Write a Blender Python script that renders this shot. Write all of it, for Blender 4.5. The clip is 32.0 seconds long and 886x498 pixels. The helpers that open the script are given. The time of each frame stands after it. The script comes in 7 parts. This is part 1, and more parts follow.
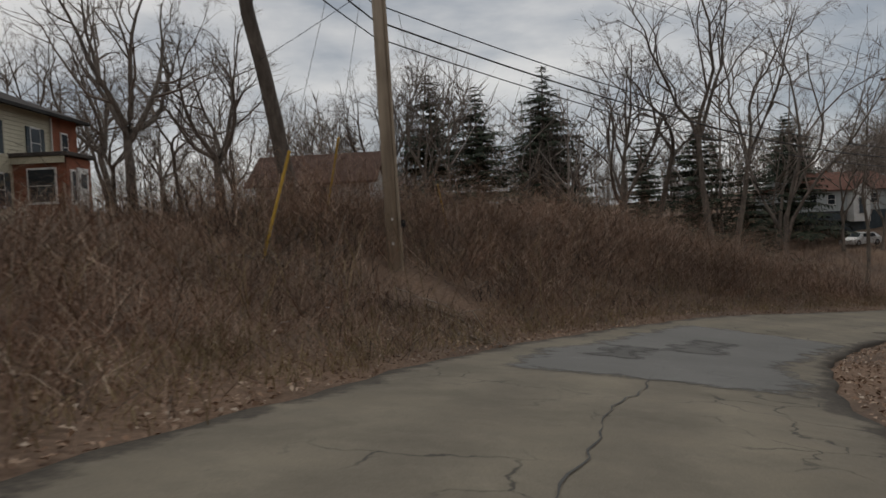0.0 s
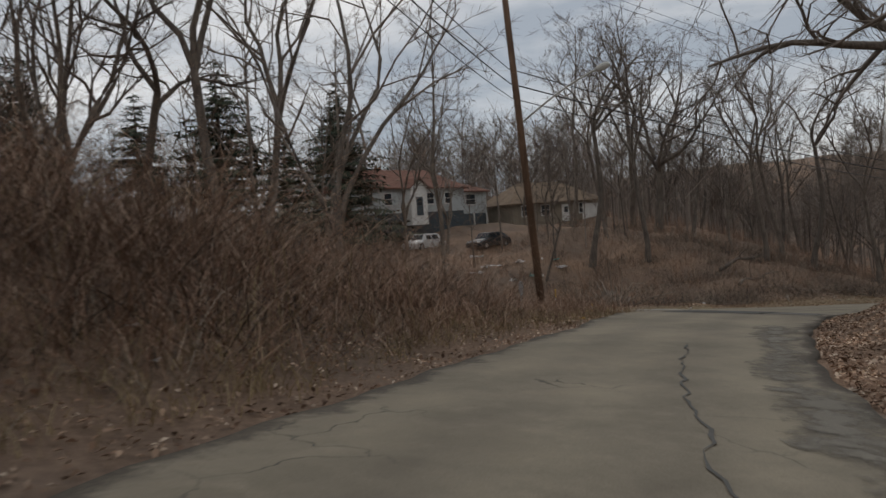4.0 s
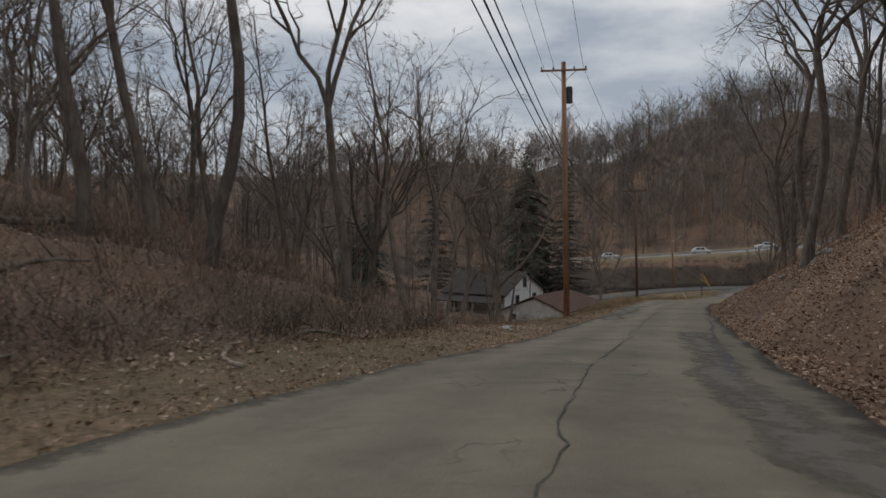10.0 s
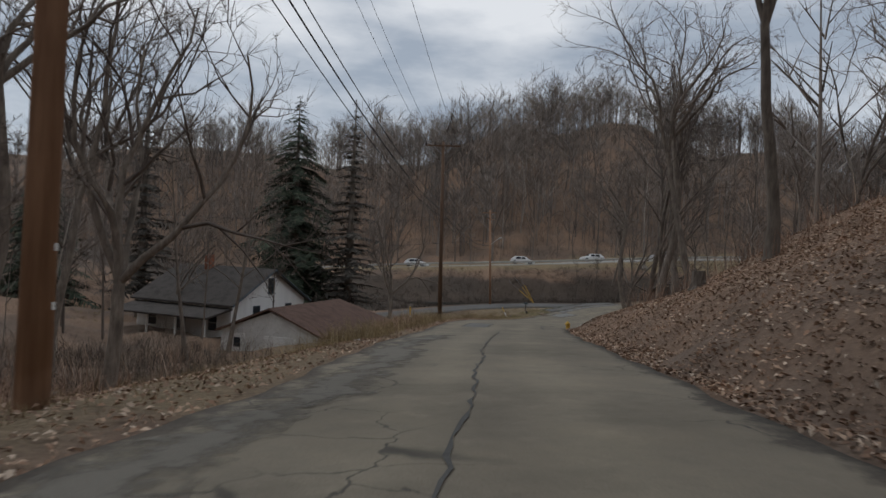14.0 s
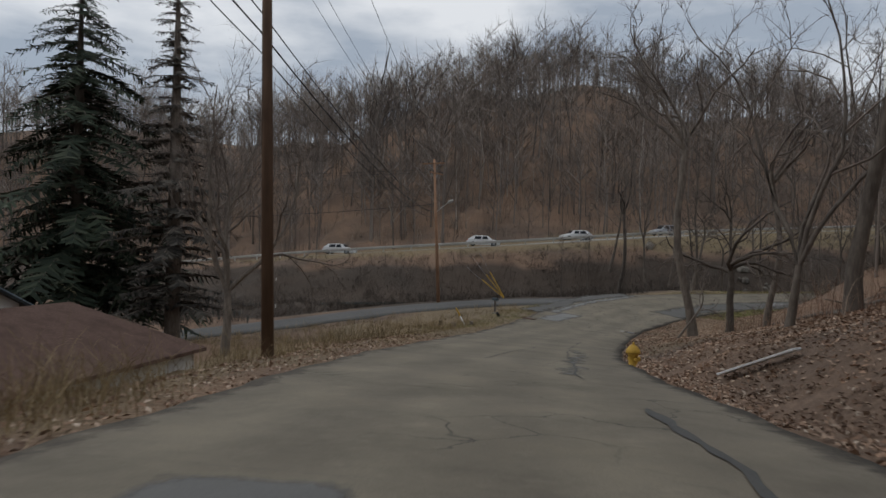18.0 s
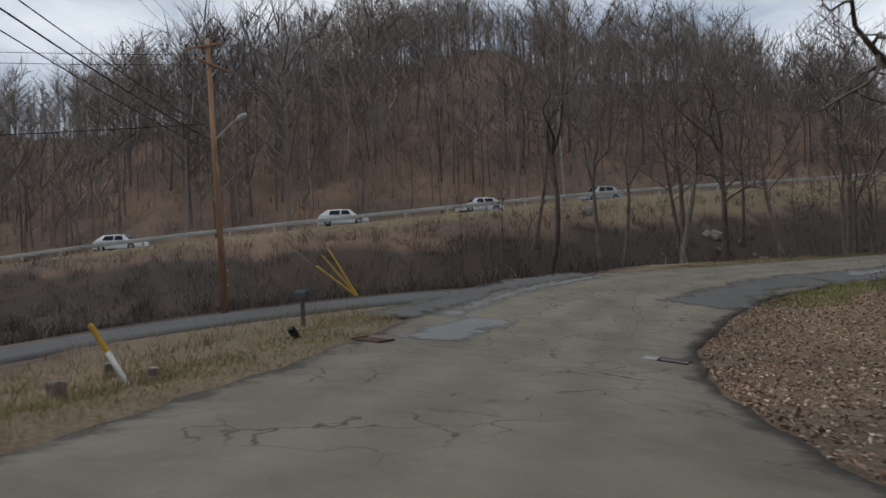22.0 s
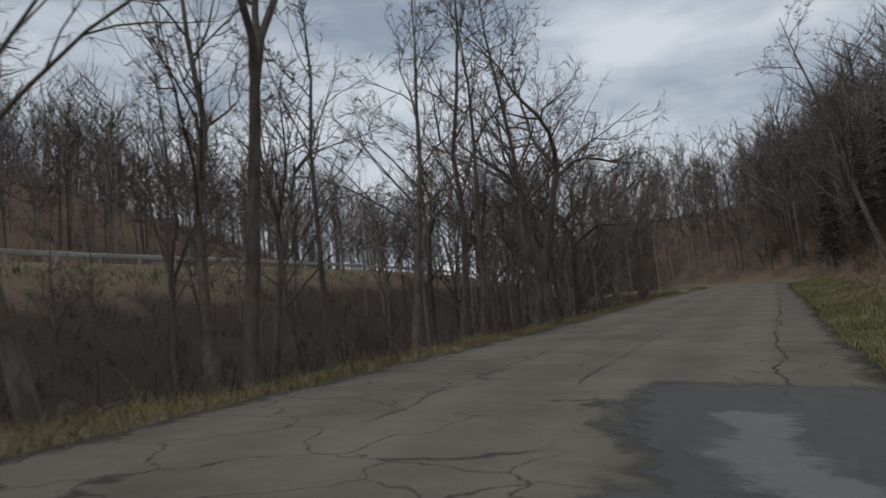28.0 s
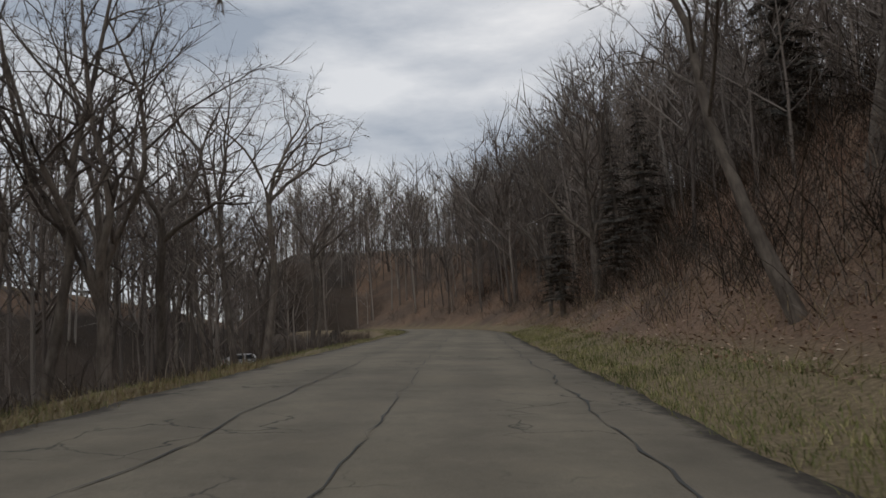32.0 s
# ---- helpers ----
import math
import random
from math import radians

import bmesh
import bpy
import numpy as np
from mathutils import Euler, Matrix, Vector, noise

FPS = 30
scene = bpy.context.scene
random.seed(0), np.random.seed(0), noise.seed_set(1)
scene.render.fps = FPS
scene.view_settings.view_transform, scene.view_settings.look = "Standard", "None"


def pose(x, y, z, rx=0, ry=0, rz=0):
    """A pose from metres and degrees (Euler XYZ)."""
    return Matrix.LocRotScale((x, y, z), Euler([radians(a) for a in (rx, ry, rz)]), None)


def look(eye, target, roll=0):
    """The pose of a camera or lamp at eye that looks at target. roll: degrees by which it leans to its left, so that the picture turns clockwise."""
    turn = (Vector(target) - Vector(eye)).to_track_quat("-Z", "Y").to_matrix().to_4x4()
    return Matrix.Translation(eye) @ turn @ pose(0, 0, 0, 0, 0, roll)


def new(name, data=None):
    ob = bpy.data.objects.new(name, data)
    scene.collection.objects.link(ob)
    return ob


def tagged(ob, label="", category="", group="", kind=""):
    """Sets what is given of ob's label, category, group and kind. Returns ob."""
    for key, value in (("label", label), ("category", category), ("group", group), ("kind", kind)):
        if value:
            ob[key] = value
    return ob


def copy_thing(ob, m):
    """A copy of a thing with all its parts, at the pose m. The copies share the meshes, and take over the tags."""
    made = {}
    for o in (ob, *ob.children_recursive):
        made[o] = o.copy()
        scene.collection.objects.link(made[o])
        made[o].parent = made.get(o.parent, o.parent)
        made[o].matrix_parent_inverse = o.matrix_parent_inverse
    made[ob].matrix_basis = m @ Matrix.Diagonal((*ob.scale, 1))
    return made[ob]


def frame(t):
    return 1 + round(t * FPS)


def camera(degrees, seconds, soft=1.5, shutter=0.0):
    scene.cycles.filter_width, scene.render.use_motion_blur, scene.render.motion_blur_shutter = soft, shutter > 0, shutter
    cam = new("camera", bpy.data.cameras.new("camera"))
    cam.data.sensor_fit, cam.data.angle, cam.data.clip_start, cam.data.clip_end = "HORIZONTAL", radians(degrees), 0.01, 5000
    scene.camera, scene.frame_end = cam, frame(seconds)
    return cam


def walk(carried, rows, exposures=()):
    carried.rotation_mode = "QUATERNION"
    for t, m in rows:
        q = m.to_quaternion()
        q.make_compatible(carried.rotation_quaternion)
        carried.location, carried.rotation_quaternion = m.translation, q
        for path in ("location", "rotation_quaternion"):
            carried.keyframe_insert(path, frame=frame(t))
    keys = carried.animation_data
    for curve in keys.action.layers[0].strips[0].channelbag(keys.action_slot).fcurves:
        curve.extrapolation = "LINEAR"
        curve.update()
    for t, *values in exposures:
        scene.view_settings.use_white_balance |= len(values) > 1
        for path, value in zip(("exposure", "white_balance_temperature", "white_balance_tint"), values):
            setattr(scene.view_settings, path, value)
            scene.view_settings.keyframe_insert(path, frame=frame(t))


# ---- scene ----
cam = camera(63.8, 32.0, soft=1.5, shutter=0.2)
PATH = [
    (0, (-0.028, -0.025, 1.355), (-0.032, 1.974, 1.284), -2.6),
    (0.5, (0.581, 3.044, 0.965), (0.707, 5.039, 0.901), -2.7),
    (1, (1.466, 6.249, 0.595), (1.732, 8.230, 0.522), -3.4),
    (1.5, (2.589, 9.320, 0.207), (2.996, 11.277, 0.156), -3.4),
    (2, (3.850, 12.421, -0.271), (4.396, 14.344, -0.329), -2.8),
    (2.5, (5.421, 15.508, -0.507), (6.111, 17.385, -0.554), -3.2),
    (3, (7.314, 18.447, -0.842), (8.146, 20.265, -0.894), -4.0),
    (3.5, (9.407, 21.276, -1.180), (10.375, 23.025, -1.231), -4.1),
    (4, (11.719, 24.035, -1.494), (12.826, 25.700, -1.546), -4.2),
    (4.5, (14.354, 26.681, -1.893), (15.591, 28.251, -1.938), -4.4),
    (6.5, (25.944, 34.747, -3.138), (27.537, 35.954, -3.193), -2.9),
    (7, (29.299, 36.634, -3.440), (30.943, 37.772, -3.492), -1.7),
    (7.5, (32.552, 38.481, -3.719), (34.243, 39.547, -3.787), -0.6),
    (8, (35.987, 39.896, -4.153), (37.722, 40.888, -4.217), -0.8),
    (8.5, (39.430, 41.045, -4.531), (41.214, 41.947, -4.599), -0.0),
    (9, (42.991, 41.978, -5.022), (44.829, 42.763, -5.069), 0.3),
    (9.5, (46.775, 42.821, -5.581), (48.662, 43.480, -5.644), -0.3),
    (10, (50.756, 43.465, -6.060), (52.686, 43.987, -6.112), -0.1),
    (10.5, (54.869, 43.721, -6.490), (56.829, 44.117, -6.541), 1.3),
    (11, (59.136, 43.872, -6.858), (61.116, 44.146, -6.891), 1.7),
    (11.5, (63.596, 43.819, -7.319), (65.588, 44.001, -7.345), 1.5),
    (12, (68.090, 43.637, -7.797), (70.086, 43.753, -7.814), 0.8),
    (12.5, (72.570, 43.388, -8.202), (74.568, 43.478, -8.216), 1.2),
    (13, (77.213, 43.199, -8.459), (79.213, 43.238, -8.485), 0.5),
    (13.5, (82.012, 42.796, -8.775), (84.011, 42.832, -8.780), 2.0),
    (14, (86.328, 42.638, -9.257), (88.328, 42.659, -9.257), 2.8),
    (14.5, (91.056, 42.347, -9.499), (93.055, 42.368, -9.490), 3.2),
    (16.5, (109.076, 41.158, -10.820), (111.076, 41.134, -10.835), 2.9),
    (17, (113.607, 40.632, -11.151), (115.607, 40.600, -11.163), 1.8),
    (17.5, (117.966, 40.262, -11.569), (119.965, 40.196, -11.575), 1.8),
    (18, (122.360, 39.636, -11.888), (124.357, 39.533, -11.887), 1.1),
    (18.5, (126.698, 39.032, -12.159), (128.694, 38.904, -12.162), 1.2),
    (19, (130.782, 38.446, -12.484), (132.776, 38.293, -12.476), -0.1),
    (19.5, (134.964, 37.764, -12.818), (136.956, 37.589, -12.822), -1.4),
    (20, (138.787, 37.096, -13.243), (140.776, 36.888, -13.235), -2.1),
    (20.5, (142.686, 36.030, -13.745), (144.670, 35.784, -13.717), -2.7),
    (21, (146.521, 34.981, -14.037), (148.500, 34.689, -14.010), -2.6),
    (21.5, (150.350, 33.868, -14.366), (152.321, 33.531, -14.341), -2.2),
    (22, (154.051, 32.658, -14.685), (156.014, 32.278, -14.659), -2.3),
    (22.5, (157.656, 31.350, -14.997), (159.610, 30.926, -14.969), -3.0),
    (23, (161.103, 29.983, -15.316), (163.048, 29.518, -15.285), -3.7),
    (23.5, (164.482, 28.628, -15.533), (166.414, 28.110, -15.492), -4.2),
    (24, (167.478, 27.216, -15.688), (169.391, 26.635, -15.627), -5.0),
    (24.5, (170.173, 25.937, -15.955), (172.058, 25.277, -15.840), -6.2),
    (26.5, (179.603, 18.447, -15.050), (181.063, 17.092, -14.876), -6.9),
    (27, (181.443, 16.047, -15.043), (182.702, 14.505, -14.851), -6.4),
    (27.5, (182.851, 13.505, -15.008), (183.867, 11.795, -14.798), -5.9),
    (28, (183.926, 10.672, -14.937), (184.687, 8.837, -14.701), -5.5),
    (28.5, (184.592, 7.925, -14.848), (185.120, 6.011, -14.603), -5.2),
    (29, (184.962, 5.055, -14.748), (185.277, 3.096, -14.501), -4.9),
    (29.5, (185.081, 1.962, -14.643), (185.220, -0.018, -14.398), -4.2),
    (30, (185.043, -1.167, -14.539), (185.084, -3.151, -14.291), -3.9),
    (30.5, (184.932, -4.304, -14.423), (184.928, -6.287, -14.161), -3.6),
    (31, (184.801, -7.543, -14.291), (184.788, -9.525, -14.027), -3.4),
    (31.5, (184.669, -10.864, -14.151), (184.656, -12.846, -13.884), -3.2),
    (32, (184.539, -14.240, -14.003), (184.530, -16.221, -13.732), -3.2),
]
# stops, kelvin and tint as the camera adapts on the way
EXPOSE = [(0, -0.18, 6700, 10), (4, 0.05, 6650, 10), (8, 0.0, 6550, 10), (12, 0.05, 6350, 10), (17, 0.05, 6150, 9), (19, 0.05, 6400, 10), (21, 0.15, 6050, 9), (23, 0.2, 6050, 9),
          (24.5, 0.2, 5950, 10), (27, -0.1, 5900, 8), (28, -0.22, 6000, 8), (29.5, -0.1, 6250, 9), (32, -0.1, 6350, 10)]
walk(cam, [(t, look(eye, target, roll)) for t, eye, target, roll in PATH], EXPOSE)

# ---- light: an overcast sky with thin, uneven cloud and a weak veiled sun ----
world = bpy.data.worlds.new("overcast_sky")
scene.world = world
world.use_nodes = True
wn, wl = world.node_tree.nodes, world.node_tree.links
wn.clear()
w_out, w_bg = wn.new("ShaderNodeOutputWorld"), wn.new("ShaderNodeBackground")
w_sky = wn.new("ShaderNodeTexSky")
w_sky.sky_type, w_sky.sun_disc = "NISHITA", False
w_sky.sun_elevation, w_sky.sun_rotation = radians(32), radians(200)
w_co, w_map, w_noise, w_ramp = (wn.new("ShaderNode" + k) for k in ("TexCoord", "Mapping", "TexNoise", "ValToRGB"))
w_map.inputs["Scale"].default_value = (1.0, 1.0, 3.2)
w_noise.inputs["Scale"].default_value, w_noise.inputs["Detail"].default_value = 2.6, 7.0
w_noise.inputs["Roughness"].default_value = 0.55
w_ramp.color_ramp.elements[0].position, w_ramp.color_ramp.elements[0].color = 0.38, (0.44, 0.49, 0.56, 1)
w_ramp.color_ramp.elements[1].position, w_ramp.color_ramp.elements[1].color = 0.62, (0.98, 0.98, 0.98, 1)
w_dim, w_mix = wn.new("ShaderNodeMix"), wn.new("ShaderNodeMix")
for m in (w_dim, w_mix):
    m.data_type = "RGBA"
w_dim.blend_type, w_dim.inputs[0].default_value, w_dim.inputs[7].default_value = "MULTIPLY", 1.0, (0.08, 0.08, 0.08, 1)
w_mix.inputs[0].default_value = 0.85
wl.new(w_co.outputs["Generated"], w_map.inputs["Vector"])
wl.new(w_map.outputs["Vector"], w_noise.inputs["Vector"])
wl.new(w_noise.outputs["Fac"], w_ramp.inputs["Fac"])
wl.new(w_sky.outputs["Color"], w_dim.inputs[6])
wl.new(w_dim.outputs[2], w_mix.inputs[6])
wl.new(w_ramp.outputs["Color"], w_mix.inputs[7])
wl.new(w_mix.outputs[2], w_bg.inputs["Color"])
wl.new(w_bg.outputs["Background"], w_out.inputs["Surface"])
w_bg.inputs["Strength"].default_value = 0.85
sun = new("sun", bpy.data.lights.new("sun", "SUN"))
sun.data.energy, sun.data.angle, sun.data.color = 0.5, radians(25), (1.0, 0.95, 0.88)
sun.matrix_world = pose(0, 0, 60, 50, 0, 160)

# ---- materials ----
def node_mat(name, rough=0.8, metal=0.0):
    """A new material; gives it and a small helper that adds nodes to it."""
    m = bpy.data.materials.new(name)
    m.use_nodes = True
    nt = m.node_tree
    b = nt.nodes["Principled BSDF"]
    b.inputs["Roughness"].default_value, b.inputs["Metallic"].default_value = rough, metal
    b.inputs["Specular IOR Level"].default_value = 0.25
    return m, nt, b


def noise_node(nt, scale, detail=4.0, rough=0.6, space="Object", stretch=None, distort=0.0):
    co, n = nt.nodes.new("ShaderNodeTexCoord"), nt.nodes.new("ShaderNodeTexNoise")
    n.inputs["Scale"].default_value, n.inputs["Detail"].default_value = scale, detail
    n.inputs["Roughness"].default_value, n.inputs["Distortion"].default_value = rough, distort
    src = co.outputs[space]
    if stretch:
        mp = nt.nodes.new("ShaderNodeMapping")
        mp.inputs["Scale"].default_value = stretch
        nt.links.new(src, mp.inputs["Vector"])
        src = mp.outputs["Vector"]
    nt.links.new(src, n.inputs["Vector"])
    return n.outputs["Fac"]


def ramp_node(nt, fac, stops):
    r = nt.nodes.new("ShaderNodeValToRGB")
    e = r.color_ramp.elements
    while len(e) < len(stops):
        e.new(0.5)
    for k, (p, c) in zip(e, stops):
        k.position, k.color = p, (*c, 1)
    nt.links.new(fac, r.inputs["Fac"])
    return r.outputs["Color"]


def mix_node(nt, fac, a, b, blend="MIX"):
    m = nt.nodes.new("ShaderNodeMix")
    m.data_type, m.blend_type = "RGBA", blend
    for sock, v in ((m.inputs[0], fac), (m.inputs[6], a), (m.inputs[7], b)):
        if isinstance(v, (int, float)):
            sock.default_value = v
        elif isinstance(v, tuple):
            sock.default_value = (*v, 1)
        else:
            nt.links.new(v, sock)
    return m.outputs[2]


def bump_node(nt, b, height, strength=0.4, dist=0.02):
    n = nt.nodes.new("ShaderNodeBump")
    n.inputs["Strength"].default_value, n.inputs["Distance"].default_value = strength, dist
    nt.links.new(height, n.inputs["Height"])
    nt.links.new(n.outputs["Normal"], b.inputs["Normal"])


def grain_mat(name, lo, hi, scale=6.0, rough=0.8, metal=0.0, stain=None, bump=0.3, stretch=None, space="Object", vary=0.0):
    """Two scales of noise between two colours, with stains, bump and a little change from object to object."""
    m, nt, b = node_mat(name, rough, metal)
    fine, broad = noise_node(nt, scale, 6, 0.65, space, stretch), noise_node(nt, scale / 9, 3, 0.5, space)
    col = ramp_node(nt, fine, [(0.3, lo), (0.7, hi)])
    dark = tuple(c * 0.62 for c in lo) if stain is None else stain
    col = mix_node(nt, ramp_node(nt, broad, [(0.45, (0, 0, 0)), (0.7, (0.6, 0.6, 0.6))]), col, dark)
    if vary:
        info = nt.nodes.new("ShaderNodeObjectInfo")
        k = ramp_node(nt, info.outputs["Random"], [(0.0, (1 - vary,) * 3), (1.0, (1 + vary, 1 + vary * 0.95, 1 + vary * 0.85))])
        col = mix_node(nt, 1.0, col, k, "MULTIPLY")
    nt.links.new(col, b.inputs["Base Color"])
    if bump:
        bump_node(nt, b, fine, bump, 0.015)
    return m


def island_mat(name, stops, rough=0.9, space_scale=0.15, dim=0.35):
    """For joined small pieces: the colour changes from piece to piece and slowly over the ground."""
    m, nt, b = node_mat(name, rough)
    g = nt.nodes.new("ShaderNodeNewGeometry")
    col = ramp_node(nt, g.outputs["Random Per Island"], stops)
    broad = noise_node(nt, space_scale, 3, 0.55)
    k = ramp_node(nt, broad, [(0.35, (1 - dim,) * 3), (0.65, (1.15, 1.12, 1.08))])
    nt.links.new(mix_node(nt, 1.0, col, k, "MULTIPLY"), b.inputs["Base Color"])
    return m


M_bark = grain_mat("bark_grey_brown", (0.095, 0.078, 0.066), (0.235, 0.20, 0.168), 9, 0.95, stretch=(1, 1, 0.22), vary=0.25, bump=0.6)
M_twig = grain_mat("twig_brown", (0.125, 0.102, 0.088), (0.24, 0.20, 0.172), 3, 0.95, vary=0.25, bump=0)
M_bark_far = island_mat("far_bark", [(0.0, (0.115, 0.095, 0.083)), (0.5, (0.205, 0.172, 0.15)), (0.9, (0.29, 0.25, 0.22)), (1.0, (0.38, 0.345, 0.305))], space_scale=0.05, dim=0.25)
M_brush = island_mat("dry_brush", [(0.0, (0.17, 0.098, 0.07)), (0.5, (0.33, 0.21, 0.15)), (0.85, (0.45, 0.315, 0.23)), (1.0, (0.62, 0.50, 0.39))], space_scale=0.33, dim=0.42)
M_leaf = island_mat("fallen_leaves", [(0.0, (0.15, 0.092, 0.063)), (0.45, (0.32, 0.205, 0.14)), (0.8, (0.48, 0.345, 0.25)), (1.0, (0.66, 0.55, 0.44))], space_scale=0.45, dim=0.4)
M_straw = island_mat("dry_grass", [(0.0, (0.17, 0.125, 0.07)), (0.6, (0.33, 0.25, 0.14)), (1.0, (0.44, 0.36, 0.22))], space_scale=0.5)
M_grass = island_mat("green_grass", [(0.0, (0.11, 0.125, 0.045)), (0.5, (0.23, 0.245, 0.095)), (0.8, (0.36, 0.33, 0.16)), (1.0, (0.50, 0.43, 0.24))], space_scale=0.5)
M_needle = island_mat("conifer_needles", [(0.0, (0.022, 0.032, 0.022)), (0.6, (0.048, 0.064, 0.042)), (1.0, (0.095, 0.105, 0.07))], space_scale=0.6)


M_needle_grey = island_mat("thinning_needles", [(0.0, (0.03, 0.028, 0.024)), (0.6, (0.07, 0.063, 0.054)), (1.0, (0.13, 0.118, 0.10))], space_scale=0.6)


def ground_mat():
    m, nt, b = node_mat("ground_leaf_litter_and_grass", 0.95)
    fine, mid, broad = noise_node(nt, 9.0, 8, 0.7), noise_node(nt, 1.3, 5, 0.6), noise_node(nt, 0.11, 4, 0.55)
    litter = ramp_node(nt, fine, [(0.25, (0.095, 0.061, 0.042)), (0.5, (0.255, 0.163, 0.108)), (0.78, (0.43, 0.295, 0.205))])
    soil = ramp_node(nt, mid, [(0.3, (0.06, 0.048, 0.04)), (0.7, (0.15, 0.118, 0.095))])
    col = mix_node(nt, ramp_node(nt, broad, [(0.4, (0.1, 0.1, 0.1)), (0.62, (0.75, 0.75, 0.75))]), litter, soil)
    grass = ramp_node(nt, fine, [(0.3, (0.11, 0.085, 0.05)), (0.55, (0.27, 0.215, 0.125)), (0.8, (0.42, 0.345, 0.215))])
    at = nt.nodes.new("ShaderNodeAttribute")
    at.attribute_name = "grass"
    col = mix_node(nt, at.outputs["Fac"], col, grass)
    bare = nt.nodes.new("ShaderNodeAttribute")
    bare.attribute_name = "soil"
    wet = ramp_node(nt, fine, [(0.3, (0.028, 0.023, 0.019)), (0.75, (0.10, 0.082, 0.066))])
    col = mix_node(nt, bare.outputs["Fac"], col, wet)
    nt.links.new(col, b.inputs["Base Color"])
    bump_node(nt, b, fine, 0.8, 0.06)
    return m


M_ground = ground_mat()


def asphalt_mat(name, lo, hi, crack=0.75, crack_scale=0.75, verge=False, crumble=0.0):
    """Worn asphalt: aggregate grain, broad stains, wandering cracks."""
    m, nt, b = node_mat(name, 0.85)
    grit, mid, broad = noise_node(nt, 60, 4, 0.7), noise_node(nt, 2.2, 6, 0.65), noise_node(nt, 0.22, 4, 0.6)
    col = ramp_node(nt, grit, [(0.3, lo), (0.7, hi)])
    col = mix_node(nt, ramp_node(nt, broad, [(0.42, (0, 0, 0)), (0.68, (0.45, 0.45, 0.45))]), col, tuple(c * 0.72 for c in lo))
    col = mix_node(nt, ramp_node(nt, mid, [(0.56, (0, 0, 0)), (0.75, (0.3, 0.3, 0.3))]), col, tuple(min(1, c * 1.25) for c in hi))
    co, v = nt.nodes.new("ShaderNodeTexCoord"), nt.nodes.new("ShaderNodeTexVoronoi")
    v.feature = "DISTANCE_TO_EDGE"
    v.inputs["Scale"].default_value = crack_scale
    warp = nt.nodes.new("ShaderNodeVectorMath")
    wn_ = nt.nodes.new("ShaderNodeTexNoise")
    wn_.inputs["Scale"].default_value, wn_.inputs["Detail"].default_value = 0.9, 6
    nt.links.new(co.outputs["Object"], wn_.inputs["Vector"])
    warp.operation = "MULTIPLY_ADD"
    warp.inputs[1].default_value = (1.6, 1.6, 0)
    nt.links.new(wn_.outputs["Color"], warp.inputs[0])
    nt.links.new(co.outputs["Object"], warp.inputs[2])
    nt.links.new(warp.outputs[0], v.inputs["Vector"])
    line = ramp_node(nt, v.outputs["Distance"], [(0.004, (crack,) * 3), (0.016, (0, 0, 0))])
    worn, add = nt.nodes.new("ShaderNodeAttribute"), nt.nodes.new("ShaderNodeMath")
    worn.attribute_name = "worn"
    nt.links.new(noise_node(nt, 0.35, 3, 0.5), add.inputs[0])
    nt.links.new(worn.outputs["Fac"], add.inputs[1])
    gate = ramp_node(nt, add.outputs[0], [(0.52, (0, 0, 0)), (0.62, (1, 1, 1))])
    col = mix_node(nt, mix_node(nt, 1.0, line, gate, "MULTIPLY"), col, (0.03, 0.029, 0.028))
    if verge:
        # soil and broken asphalt creep in from the sides; wheels have worn two paler tracks
        edge, track = nt.nodes.new("ShaderNodeAttribute"), nt.nodes.new("ShaderNodeAttribute")
        edge.attribute_name, track.attribute_name = "edge", "track"
        rag, sum_ = nt.nodes.new("ShaderNodeMath"), nt.nodes.new("ShaderNodeMath")
        rag.operation, rag.inputs[1].default_value, rag.inputs[2].default_value = "MULTIPLY_ADD", 1.7, -0.85
        nt.links.new(noise_node(nt, 1.1, 7, 0.7), rag.inputs[0])
        nt.links.new(rag.outputs[0], sum_.inputs[0])
        nt.links.new(edge.outputs["Fac"], sum_.inputs[1])
        dirt = ramp_node(nt, noise_node(nt, 14, 6, 0.7), [(0.3, (0.035, 0.03, 0.025)), (0.7, (0.12, 0.10, 0.08))])
        col = mix_node(nt, ramp_node(nt, sum_.outputs[0], [(0.12, (0.9, 0.9, 0.9)), (0.34, (0, 0, 0))]), col, dirt)
        col = mix_node(nt, 1.0, col, ramp_node(nt, track.outputs["Fac"], [(0.0, (0.90, 0.89, 0.88)), (1.0, (1.10, 1.09, 1.06))]), "MULTIPLY")
        streak = ramp_node(nt, noise_node(nt, 0.5, 8, 0.72), [(0.36, (0.80, 0.80, 0.80)), (0.5, (1.0, 1.0, 1.0)), (0.66, (1.14, 1.13, 1.10))])
        col = mix_node(nt, 1.0, col, streak, "MULTIPLY")
    if crumble:
        # a thin overlay that has worn away along its border and in spots
        edge, sum_ = nt.nodes.new("ShaderNodeAttribute"), nt.nodes.new("ShaderNodeMath")
        edge.attribute_name = "edge"
        rag = nt.nodes.new("ShaderNodeMath")
        rag.operation, rag.inputs[1].default_value, rag.inputs[2].default_value = "MULTIPLY_ADD", 2.2 * crumble, -1.1 * crumble
        nt.links.new(noise_node(nt, 1.6, 8, 0.72), rag.inputs[0])
        nt.links.new(rag.outputs[0], sum_.inputs[0])
        nt.links.new(edge.outputs["Fac"], sum_.inputs[1])
